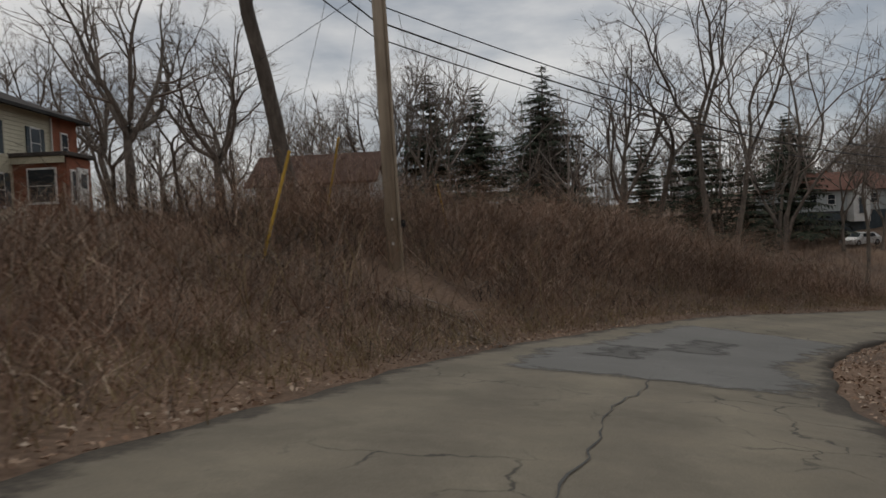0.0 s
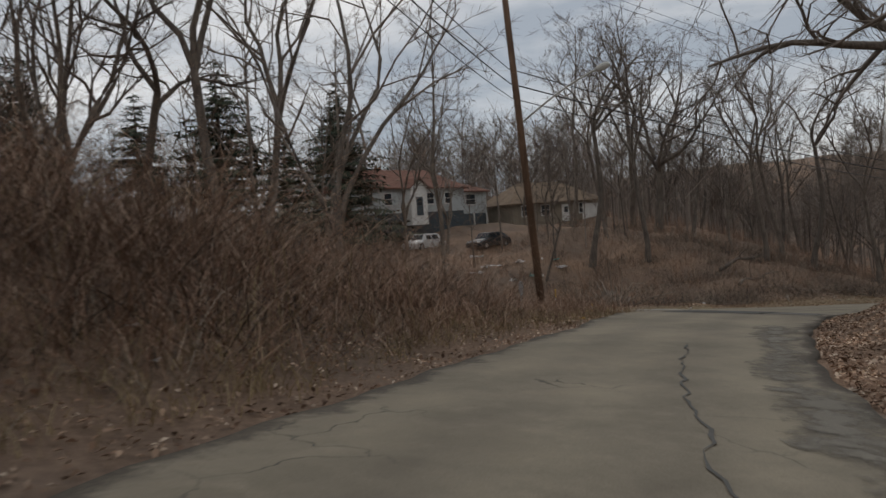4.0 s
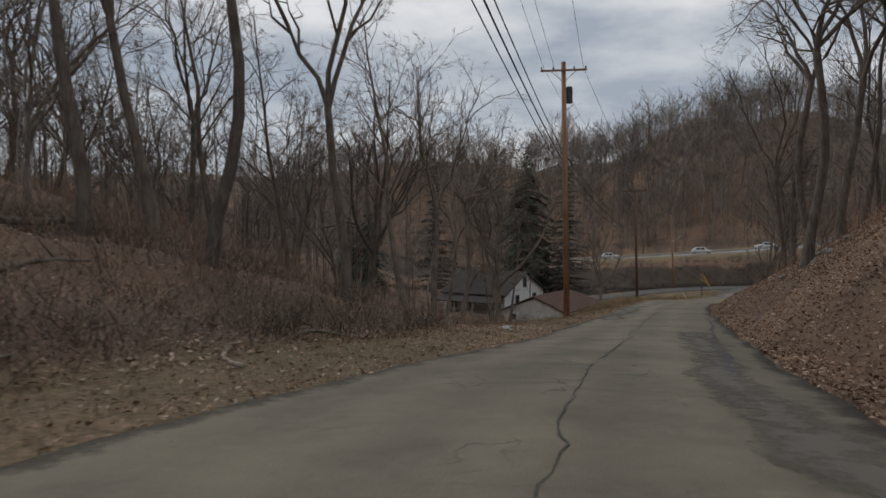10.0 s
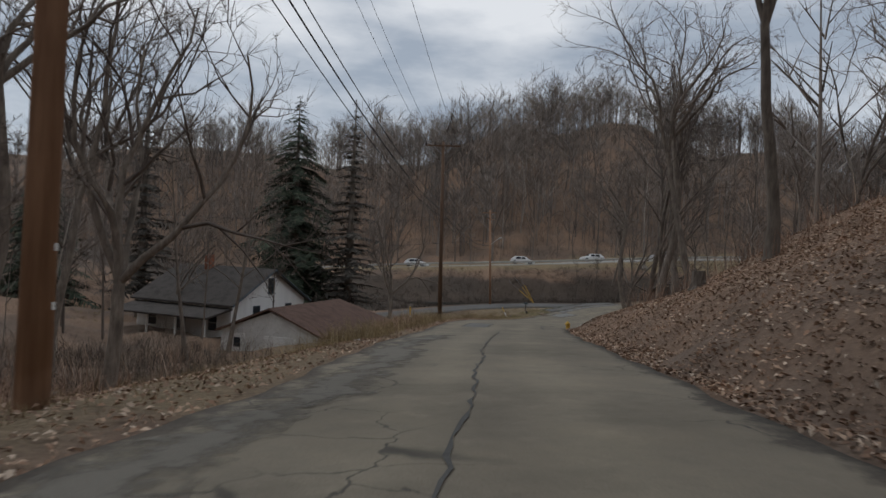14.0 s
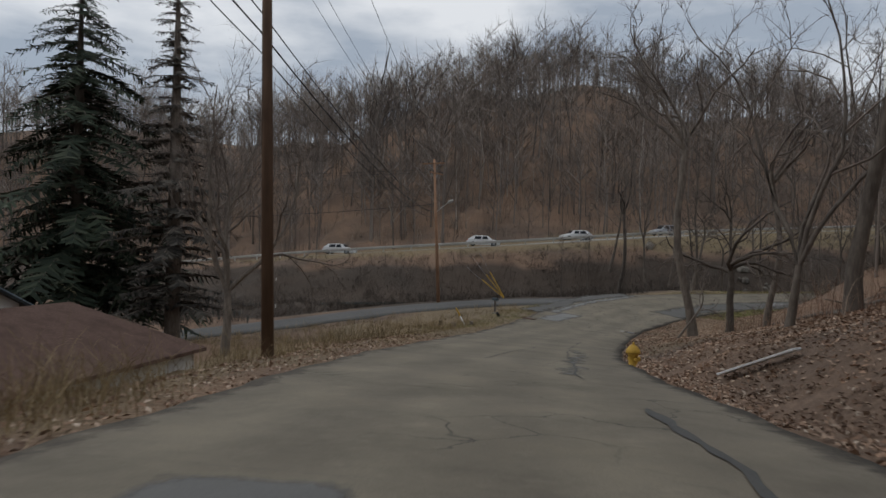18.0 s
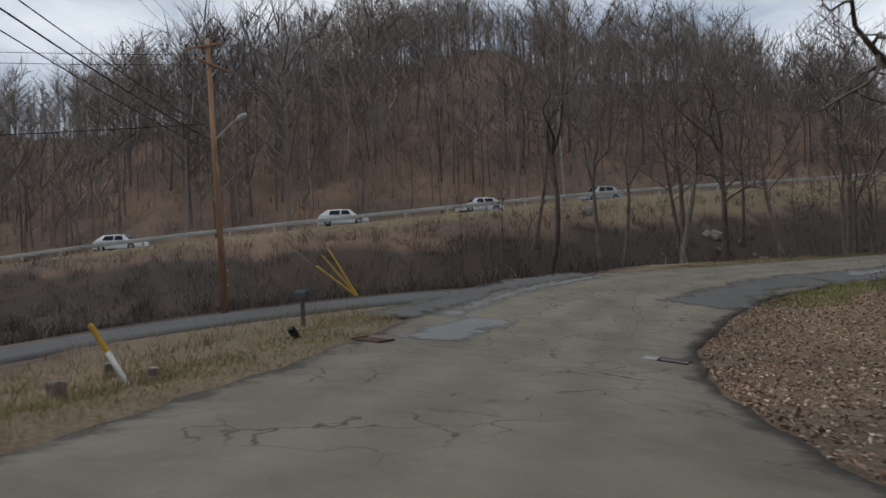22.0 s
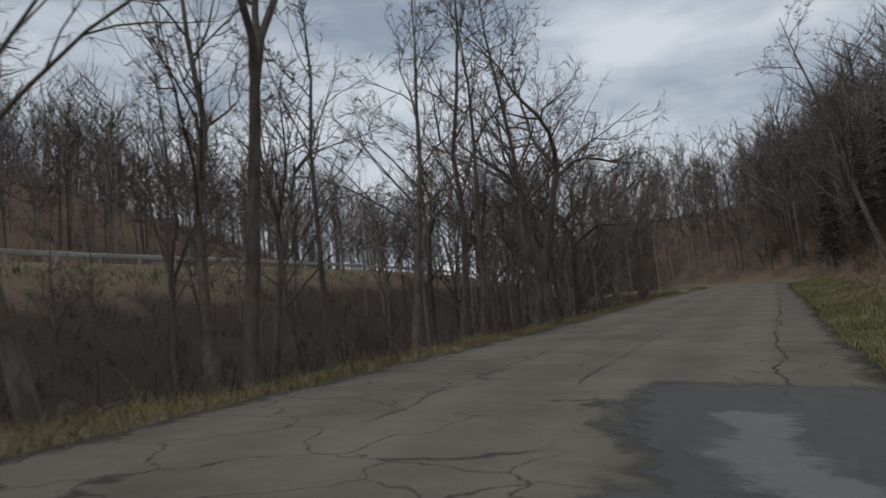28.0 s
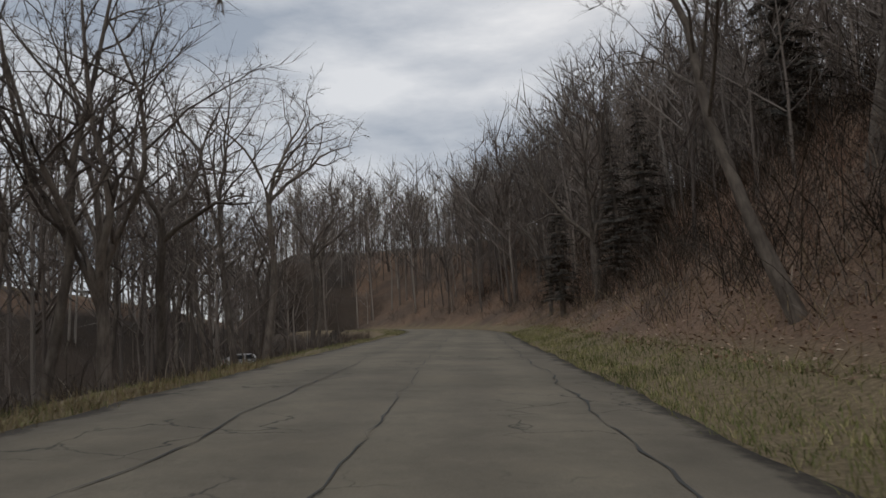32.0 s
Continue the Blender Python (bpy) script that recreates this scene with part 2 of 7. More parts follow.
        nt.links.new(ramp_node(nt, sum_.outputs[0], [(0.02, (0, 0, 0)), (0.08 + 0.45 * crumble, (1, 1, 1))]), b.inputs["Alpha"])
    nt.links.new(col, b.inputs["Base Color"])
    bump_node(nt, b, grit, 0.25, 0.006)
    return m


M_road = asphalt_mat("worn_tan_asphalt", (0.174, 0.151, 0.113), (0.254, 0.223, 0.174), verge=True)
M_dark_patch = asphalt_mat("dark_patch_asphalt", (0.07, 0.068, 0.064), (0.122, 0.118, 0.11), 0.5, 0.9)
M_worn_patch = asphalt_mat("worn_grey_patch", (0.145, 0.14, 0.13), (0.225, 0.218, 0.202), 0.5, 0.9, crumble=0.8)
M_worn_strip = asphalt_mat("worn_verge_strip", (0.135, 0.122, 0.10), (0.205, 0.186, 0.155), 0.5, 0.9, crumble=1.0)
M_worn_dark = asphalt_mat("worn_dark_patch", (0.10, 0.096, 0.088), (0.16, 0.154, 0.142), 0.5, 0.9, crumble=1.0)
M_worn_pale = asphalt_mat("worn_pale_patch", (0.185, 0.18, 0.17), (0.27, 0.265, 0.25), 0.5, 0.9, crumble=0.7)
M_strip = asphalt_mat("fresh_dark_strip", (0.06, 0.06, 0.058), (0.105, 0.104, 0.10), 0.4, 0.9, crumble=0.3)
M_square_patch = asphalt_mat("square_grey_patch", (0.125, 0.122, 0.115), (0.195, 0.19, 0.178), 0.5, 0.9, crumble=0.18)
M_pole = grain_mat("weathered_pole_wood", (0.10, 0.062, 0.042), (0.20, 0.125, 0.082), 5, 0.9, stretch=(1, 1, 0.06), vary=0.2)
M_pole_grey = grain_mat("grey_pole_wood", (0.27, 0.215, 0.16), (0.47, 0.385, 0.29), 5, 0.9, stretch=(1, 1, 0.06))
M_wire = grain_mat("wire_black", (0.02, 0.02, 0.02), (0.05, 0.05, 0.055), 3, 0.6, bump=0)
M_metal = grain_mat("galvanised_steel", (0.30, 0.31, 0.32), (0.48, 0.49, 0.50), 6, 0.45, 0.8, bump=0.1)
M_yellow = grain_mat("yellow_plastic", (0.50, 0.30, 0.045), (0.66, 0.41, 0.07), 8, 0.6, bump=0.1)
M_white = grain_mat("white_paint", (0.66, 0.65, 0.62), (0.80, 0.79, 0.76), 4, 0.6, stain=(0.45, 0.43, 0.39), bump=0.1)
M_siding = grain_mat("white_siding", (0.72, 0.72, 0.70), (0.83, 0.83, 0.81), 3, 0.7, stain=(0.58, 0.57, 0.54), bump=0.1)
M_cream = grain_mat("cream_siding", (0.50, 0.46, 0.34), (0.62, 0.58, 0.45), 3, 0.7, stain=(0.38, 0.35, 0.27), bump=0.1)
M_tan = grain_mat("weathered_tan_siding", (0.20, 0.17, 0.13), (0.30, 0.26, 0.205), 3, 0.8, stain=(0.14, 0.12, 0.095), bump=0.1)
M_blue_siding = grain_mat("grey_blue_siding", (0.40, 0.43, 0.43), (0.52, 0.55, 0.55), 3, 0.7, bump=0.1)
M_brick = grain_mat("red_brick", (0.20, 0.075, 0.045), (0.34, 0.13, 0.075), 12, 0.9)
M_shingle = grain_mat("brown_red_shingle", (0.13, 0.062, 0.045), (0.22, 0.11, 0.08), 14, 0.95, bump=0.5)
M_shingle_dark = grain_mat("dark_shingle", (0.045, 0.04, 0.036), (0.10, 0.088, 0.08), 14, 0.95, bump=0.5)
M_shingle_tan = grain_mat("tan_shingle", (0.16, 0.115, 0.08), (0.25, 0.185, 0.13), 14, 0.95, bump=0.5)
M_block = grain_mat("pale_block_wall", (0.56, 0.55, 0.52), (0.70, 0.69, 0.66), 6, 0.9, stain=(0.40, 0.38, 0.35))
M_slate = grain_mat("dark_blue_base", (0.05, 0.065, 0.075), (0.09, 0.11, 0.125), 5, 0.8)
M_black = grain_mat("black_rubber", (0.012, 0.012, 0.012), (0.03, 0.03, 0.03), 8, 0.7)
M_concrete = grain_mat("concrete", (0.30, 0.29, 0.27), (0.44, 0.42, 0.39), 7, 0.9, stain=(0.2, 0.19, 0.17))
M_rock = grain_mat("pale_rock", (0.13, 0.12, 0.10), (0.29, 0.265, 0.23), 3, 0.95, stain=(0.12, 0.11, 0.09), vary=0.25)
M_water = node_mat("creek_water", 0.08)[0]
M_water.node_tree.nodes["Principled BSDF"].inputs["Base Color"].default_value = (0.03, 0.032, 0.026, 1)
M_glass = node_mat("window_glass", 0.05)[0]
M_glass.node_tree.nodes["Principled BSDF"].inputs["Base Color"].default_value = (0.03, 0.036, 0.042, 1)
M_litter_white = grain_mat("white_litter", (0.62, 0.62, 0.61), (0.82, 0.82, 0.81), 6, 0.5, bump=0.1)
M_teal = grain_mat("teal_plastic", (0.05, 0.22, 0.20), (0.09, 0.32, 0.29), 6, 0.5)
M_paint = {k: grain_mat("car_paint_" + k, tuple(c * 0.9 for c in v), v, 3, 0.3, 0.1, bump=0) for k, v in
           (("white", (0.75, 0.75, 0.74)), ("silver", (0.42, 0.43, 0.45)), ("blue", (0.16, 0.27, 0.45)), ("dark", (0.03, 0.035, 0.04)))}
M_lamp_red = grain_mat("tail_lamp_red", (0.40, 0.02, 0.02), (0.55, 0.04, 0.03), 4, 0.3, bump=0)

M_rust = grain_mat("rusty_iron", (0.06, 0.035, 0.025), (0.15, 0.08, 0.05), 9, 0.85, 0.2)
M_dead = grain_mat("bleached_dead_wood", (0.24, 0.20, 0.16), (0.42, 0.37, 0.31), 7, 0.95, stretch=(1, 1, 0.3), vary=0.2)
M_brush_grey = island_mat("grey_brush", [(0.0, (0.075, 0.058, 0.047)), (0.5, (0.16, 0.128, 0.104)), (0.85, (0.26, 0.215, 0.175)), (1.0, (0.42, 0.37, 0.30))], space_scale=0.25, dim=0.5)
M_brush_dark = island_mat("dark_brush", [(0.0, (0.042, 0.034, 0.028)), (0.5, (0.10, 0.08, 0.066)), (0.85, (0.17, 0.138, 0.115)), (1.0, (0.30, 0.255, 0.21))], space_scale=0.15, dim=0.45)
M_rail = grain_mat("weathered_zinc_rail", (0.40, 0.39, 0.36), (0.54, 0.53, 0.49), 2, 0.8, 0.0, bump=0.1)
# asphalt with the sky's grazing reflection painted in as a paler base colour
M_highway = asphalt_mat("highway_with_sky_sheen", (0.30, 0.295, 0.28), (0.42, 0.415, 0.40), 0.4, 0.9)
# dark vines on the slope; in the thicket the colour paints its shaded hollows
M_vine_and_shade = island_mat("dark_vine_and_thicket_shade", [(0.0, (0.02, 0.016, 0.012)), (0.6, (0.05, 0.038, 0.028)), (0.9, (0.09, 0.065, 0.048)), (1.0, (0.16, 0.13, 0.1))], space_scale=0.3)
M_pole_red = grain_mat("reddish_pole_wood", (0.22, 0.12, 0.072), (0.42, 0.25, 0.155), 5, 0.9, stretch=(1, 1, 0.06))
M_lower = asphalt_mat("mid_grey_asphalt", (0.09, 0.088, 0.083), (0.155, 0.15, 0.142), 0.5, 0.9)
M_shingle_brown = grain_mat("brown_shingle", (0.09, 0.054, 0.042), (0.16, 0.10, 0.078), 14, 0.95, bump=0.5)
M_side = asphalt_mat("pale_grey_asphalt", (0.21, 0.205, 0.19), (0.32, 0.315, 0.295), 0.5, 0.9)
# ---- small builders ----
def part(name, bm, material, parent=None, label="", smooth=False):
    """Links a bmesh as one mesh object, under a thing or a part where one is given."""
    me = bpy.data.meshes.new(name)
    bm.to_mesh(me)
    bm.free()
    me.materials.append(material)
    if smooth:
        me.polygons.foreach_set("use_smooth", [True] * len(me.polygons))
    ob = new(name, me)
    if parent is not None:
        ob.parent = parent
    if label:
        ob["label"] = label
    return ob


def np_mesh(name, v, f, material, smooth=False):
    """A mesh from arrays: points n x 3 and faces n x 3 or n x 4."""
    me = bpy.data.meshes.new(name)
    v, f = np.asarray(v, np.float32), np.asarray(f, np.int32)
    n, k = f.shape
    me.vertices.add(len(v))
    me.vertices.foreach_set("co", v.ravel())
    me.loops.add(n * k)
    me.loops.foreach_set("vertex_index", f.ravel())
    me.polygons.add(n)
    me.polygons.foreach_set("loop_start", np.arange(0, n * k, k, dtype=np.int32))
    me.polygons.foreach_set("loop_total", np.full(n, k, np.int32))
    if smooth:
        me.polygons.foreach_set("use_smooth", np.ones(n, bool))
    me.update(calc_edges=True)
    me.materials.append(material)
    return me


def thing(name, label, category, group="", kind="", at=(0, 0, 0), turn=0.0):
    ob = new(name)
    ob.empty_display_size = 0.2
    ob.matrix_world = pose(*at, 0, 0, turn)
    return tagged(ob, label, category, group, kind)


def box_bm(sx, sy, sz, at=(0, 0, 0), bevel=0.0, bm=None, turn=None):
    """A box with its base centre at the given place, with bevelled edges."""
    bm = bm or bmesh.new()
    made = bmesh.ops.create_cube(bm, size=1.0)["verts"]
    m = Matrix.Translation((at[0], at[1], at[2] + sz / 2)) @ (turn or Matrix()) @ Matrix.Diagonal((sx, sy, sz, 1))
    bmesh.ops.transform(bm, matrix=m, verts=made)
    if bevel:
        edges = {e for v in made for e in v.link_edges}
        bmesh.ops.bevel(bm, geom=list(edges), offset=bevel, segments=1, affect="EDGES")
    return bm


def rod_bm(a, b, r0, r1=None, sides=8, bm=None):
    """A tapered rod from a to b."""
    bm = bm or bmesh.new()
    a, b = Vector(a), Vector(b)
    m = Matrix.Translation((a + b) / 2) @ (b - a).to_track_quat("Z", "Y").to_matrix().to_4x4()
    bmesh.ops.create_cone(bm, cap_ends=True, segments=sides, radius1=r0, radius2=r0 if r1 is None else r1, depth=(b - a).length, matrix=m)
    return bm


def lathe_bm(rows, sides=16, bm=None, at=(0, 0, 0)):
    """A turned body from (radius, height) rows."""
    bm = bm or bmesh.new()
    rings = []
    for r, z in rows:
        rings.append([bm.verts.new((at[0] + r * math.cos(i * math.tau / sides), at[1] + r * math.sin(i * math.tau / sides), at[2] + z)) for i in range(sides)])
    for lo, hi in zip(rings, rings[1:]):
        for i in range(sides):
            bm.faces.new((lo[i], lo[(i + 1) % sides], hi[(i + 1) % sides], hi[i]))
    bm.faces.new(rings[-1])
    bm.faces.new(rings[0][::-1])
    return bm


def tube_path(points, r, sides=5, closed_ends=False):
    """Points and faces of a tube along a line of points, by arrays."""
    p = np.asarray(points, float)
    r = np.broadcast_to(np.asarray(r, float), (len(p),))
    d = np.gradient(p, axis=0)
    d /= np.linalg.norm(d, axis=1)[:, None] + 1e-9
    ref = np.where(np.abs(d[:, 2:3]) > 0.9, [[1.0, 0, 0]], [[0, 0, 1.0]])
    u = np.cross(d, ref)
    u /= np.linalg.norm(u, axis=1)[:, None] + 1e-9
    w = np.cross(d, u)
    a = np.arange(sides) * math.tau / sides
    v = p[:, None] + r[:, None, None] * (np.cos(a)[None, :, None] * u[:, None] + np.sin(a)[None, :, None] * w[:, None])
    i = np.arange(len(p) - 1)[:, None] * sides
    j = np.arange(sides)[None]
    k = (j + 1) % sides
    f = np.stack([i + j, i + k, i + sides + k, i + sides + j], -1).reshape(-1, 4)
    return v.reshape(-1, 3), f


def join_arrays(pieces):
    """Stacks (points, faces) pieces into one."""
    vs, fs, n = [], [], 0
    for v, f in pieces:
        vs.append(v)
        fs.append(f + n)
        n += len(v)
    return np.concatenate(vs), np.concatenate(fs)


# ---- plan: the road's line, its surface and the ground on both sides ----
ROAD = np.array([
    (-7.1, -29, 3.6), (-4.3, -17.4, 2.2), (-1.4, -5.8, 0.8), (0.9, 3.7, -0.4), (3.5, 11.2, -1.3), (7.5, 18.4, -2.2),
    (13, 24.9, -3.0), (19.6, 30.3, -3.8), (26.8, 35.1, -4.5), (34.7, 39.1, -5.3), (43.2, 41.9, -6.4), (52.5, 43.4, -7.5),
    (62.8, 43.7, -8.5), (73.6, 43.3, -9.5), (84.6, 42.7, -10.3), (95.5, 42, -11.1), (106.4, 41.3, -11.9), (117.1, 40.3, -12.8),
    (127.4, 38.9, -13.5), (137.2, 37.2, -14.4), (146.5, 34.9, -15.3), (155.4, 32.1, -16.1), (163.6, 28.9, -16.8), (170.5, 25.3, -17.0),
    (176.3, 21, -16.7), (181.1, 15.9, -16.4), (183.9, 9.5, -16.2), (184.9, 2.5, -16.0), (184.9, -5, -15.7), (184.6, -12.9, -15.4),
    (184.1, -24.2, -14.9), (183.7, -36.2, -14.4)])
ROAD = np.concatenate([ROAD, [(183.0, -54, -13.7), (182.4, -72, -13.0), (184.5, -92, -12.2), (191, -112, -11.4), (201, -130, -10.6)]])
# how the surface leans (rise to the left, per metre) and how far it reaches to the left and right
LEAN = np.interp(np.arange(37), [0, 4, 6, 8, 10, 12, 15, 17, 19, 21, 23, 24, 25, 27, 29, 31, 36],
                 [0.047, 0.056, 0.073, 0.04, 0.002, -0.02, -0.052, -0.03, 0.028, 0.049, 0.1, 0.115, 0.11, 0.077, 0.058, 0.056, 0.04])
WIDE_L = np.interp(np.arange(37), [0, 4, 6, 8, 9, 10, 12, 13, 15, 17, 18, 20, 21, 22, 23, 24, 25, 26, 27, 28, 30, 36],
                   [4.0, 3.9, 3.7, 3.4, 4.6, 5.2, 4.2, 3.5, 3.05, 3.5, 3.7, 4.1, 4.35, 5.1, 5.8, 6.4, 6.1, 5.5, 5.4, 5.3, 5.4, 5.2])
WIDE_R = np.interp(np.arange(37), [0, 4, 7, 9, 11, 13, 15, 17, 19, 20, 21, 22, 23, 24, 26, 28, 36],
                   [2.4, 2.4, 2.0, 2.5, 2.6, 3.1, 2.8, 3.25, 2.95, 2.6, 2.7, 2.3, 1.9, 2.3, 2.8, 2.7, 2.5])


def spline(rows, per):
    """A smooth line through rows, with per steps from row to row."""
    rows = np.asarray(rows, float)
    p = np.concatenate([[2 * rows[0] - rows[1]], rows, [2 * rows[-1] - rows[-2]]])
    out = []
    for i in range(1, len(p) - 2):
        for s in np.arange(per) / per:
            a, b, c, d = p[i - 1:i + 3]
            out.append(0.5 * (2 * b + (c - a) * s + (2 * a - 5 * b + 4 * c - d) * s * s + (3 * b - a - 3 * c + d) * s**3))
    return np.array(out + [rows[-1]])


LINE = spline(ROAD, 8)
K = np.linspace(0, 36, len(LINE))
TAN = np.gradient(LINE[:, :2], axis=0)
TAN /= np.linalg.norm(TAN, axis=1)[:, None]
LEFT = np.stack([-TAN[:, 1], TAN[:, 0]], 1)
L_LEAN, L_WL, L_WR = (np.interp(K, np.arange(37), a) for a in (LEAN, WIDE_L, WIDE_R))

DL = np.array([0, 4, 6, 9, 14, 20, 30, 45, 70, 110, 170])
LEFT_KEYS = [0, 3.6, 5.2, 7.3, 8.1, 9.5, 10.7, 11.8, 13, 14.5, 16.5, 18, 20, 22, 24, 25.5, 27, 36]
LEFT_RISE = np.array([
    [0, 0, .2, .7, 1.2, 1.4, 1.7, 2.5, 4.5, 6, 7], [0, 0, .25, .8, 1.4, 1.7, 2.0, 3, 5, 7, 8], [0, 0, .5, 2.0, 3.2, 3.5, 3.6, 4, 6, 8, 9],
    [0, 0, .4, 1.7, 2.9, 3.2, 3.3, 3.8, 6, 8, 9], [0, 0, .1, .2, .2, .6, 1.6, 3.6, 6, 8, 9], [0, 0, 0, -.4, -.9, -.6, 1.2, 4.4, 6.2, 9, 11], [0, 0, 0, -.4, -1.0, -.8, 2.6, 5.0, 6.4, 9, 11],
    [0, 0, .1, .8, 2.8, 4.8, 6.2, 6.9, 7.4, 11, 14], [0, 0, .1, .5, 1.9, 3.8, 6.6, 8.6, 9.6, 13, 15],
    [0, 0, -.1, -.9, -.4, 1.4, 4.4, 8, 11, 14, 16], [0, 0, -.5, -2.2, -3.4, -3.6, -1.6, 3, 8, 13, 16],
    [0, 0, -.3, -1.5, -3.4, -4.2, -4.0, -2.2, 4, 9, 14], [0, 0, -.1, -.8, -1.8, -2.4, -2.8, -2.8, -1, 5, 10],
    [0, 0, -.1, -.8, -1.4, -1.9, -2.6, -3.2, -2, 3, 8], [0, 0, 0, -.5, -1.0, -1.3, -3.0, -3.4, -1, 3, 8],
    [0, 0, 0, 0, -1.2, -3.0, -3.2, -1, 3, 6, 9], [0, 0, 0, -.6, -2.6, -3.2, -2.8, 0, 4, 7, 9],
    [0, 0, 0, -.8, -2.8, -3.2, -2.8, 0, 4, 7, 9]], float)
DR = np.array([0, 2.6, 4, 6, 9, 14, 20, 30, 50, 90, 160])
RIGHT_KEYS = [0, 5, 7.5, 10, 13.5, 16.5, 19, 21, 23, 25.5, 28, 36]
RIGHT_RISE = np.array([
    [0, 0, .2, .6, 1.2, 2.5, 4, 7, 11, 15, 17], [0, 0, .2, .7, 1.3, 2.6, 4, 7, 11, 15, 17], [0, 0, .4, 1.2, 2.2, 4, 6, 9, 13, 17, 18],
    [0, 0, .6, 2, 4, 7, 10, 13, 16, 18, 19], [0, 0, .7, 2.3, 4.8, 8, 11, 14, 17, 19, 20], [0, 0, .5, 1.4, 3, 5.5, 8, 12, 16, 19, 20],
    [0, 0, .5, 1.1, 2.0, 3.8, 6, 10, 15, 19, 20], [0, 0, .4, .8, 1.3, 2.4, 4.2, 8, 14, 19, 20], [0, 0, .1, .3, .7, 1.6, 3.5, 8, 15, 20, 22],
    [0, 0, .05, .3, 1.2, 3.5, 6.5, 11, 17, 22, 24], [0, 0, .05, .7, 2.6, 6.2, 10, 15, 20, 24, 26], [0, 0, .05, .7, 2.6, 6.2, 10, 15, 20, 24, 26]], float)


def rise(keys, table, dist, k):
    """The rise over the road's edge: between two key stations, then by distance."""
    out = np.zeros_like(dist)
    keys = np.asarray(keys, float)
    for n in range(len(k)):
        i = int(np.clip(np.searchsorted(keys, k[n]) - 1, 0, len(keys) - 2))
        s = np.clip((k[n] - keys[i]) / (keys[i + 1] - keys[i]), 0, 1)
        row = table[i] * (1 - s) + table[i + 1] * s
        out[:, n] = np.interp(dist[:, n], DL if table is LEFT_RISE else DR, row)
    return out


# the highway on the far side of the creek, and the side streets
HIGHWAY = spline([(284, 420, -21), (278, 260, -20.5), (259, 120, -18.8), (240, 82, -16.1), (226, 52, -13.2), (221, 26, -11.2), (223.5, 4, -9.5), (228.5, -22, -8.1), (230, -52, -6.9), (229, -90, -6.4), (234, -140, -6.4), (250, -260, -7.0), (280, -420, -7.0)], 8)
SIDE = spline([(40.5, 43.5, -6.75), (38, 48.5, -6.6), (33, 57, -6.8), (25, 70, -6.2), (14, 88, -4.0)], 6)
LOWER = spline([(184.5, 20.5, -16.35), (186, 28, -16.35), (185.5, 39, -17.1), (182.5, 52, -18.6), (178, 66, -19.8), (172, 82, -20.6), (166, 100, -21.2)], 8)


def to_line(p, line):
    """The distance of points to a line, signed by its side (left is above zero), and the line's height there."""
    best, side, height = np.full(len(p), 1e9), np.zeros(len(p)), np.zeros(len(p))
    for a, b in zip(line, line[1:]):
        d = b[:2] - a[:2]
        s = np.clip(((p - a[:2]) @ d) / (d @ d), 0, 1)
        off = p - a[:2] - s[:, None] * d
        r = np.hypot(*off.T)
        hit = r < best
        best[hit], side[hit] = r[hit], np.sign(d[0] * off[hit, 1] - d[1] * off[hit, 0])
        height[hit] = (a[2] + s * (b[2] - a[2]))[hit]
    return best * side, height


def smooth01(x):
    x = np.clip(x, 0, 1)
    return x * x * (3 - 2 * x)


STEP = slice(0, None, 3)


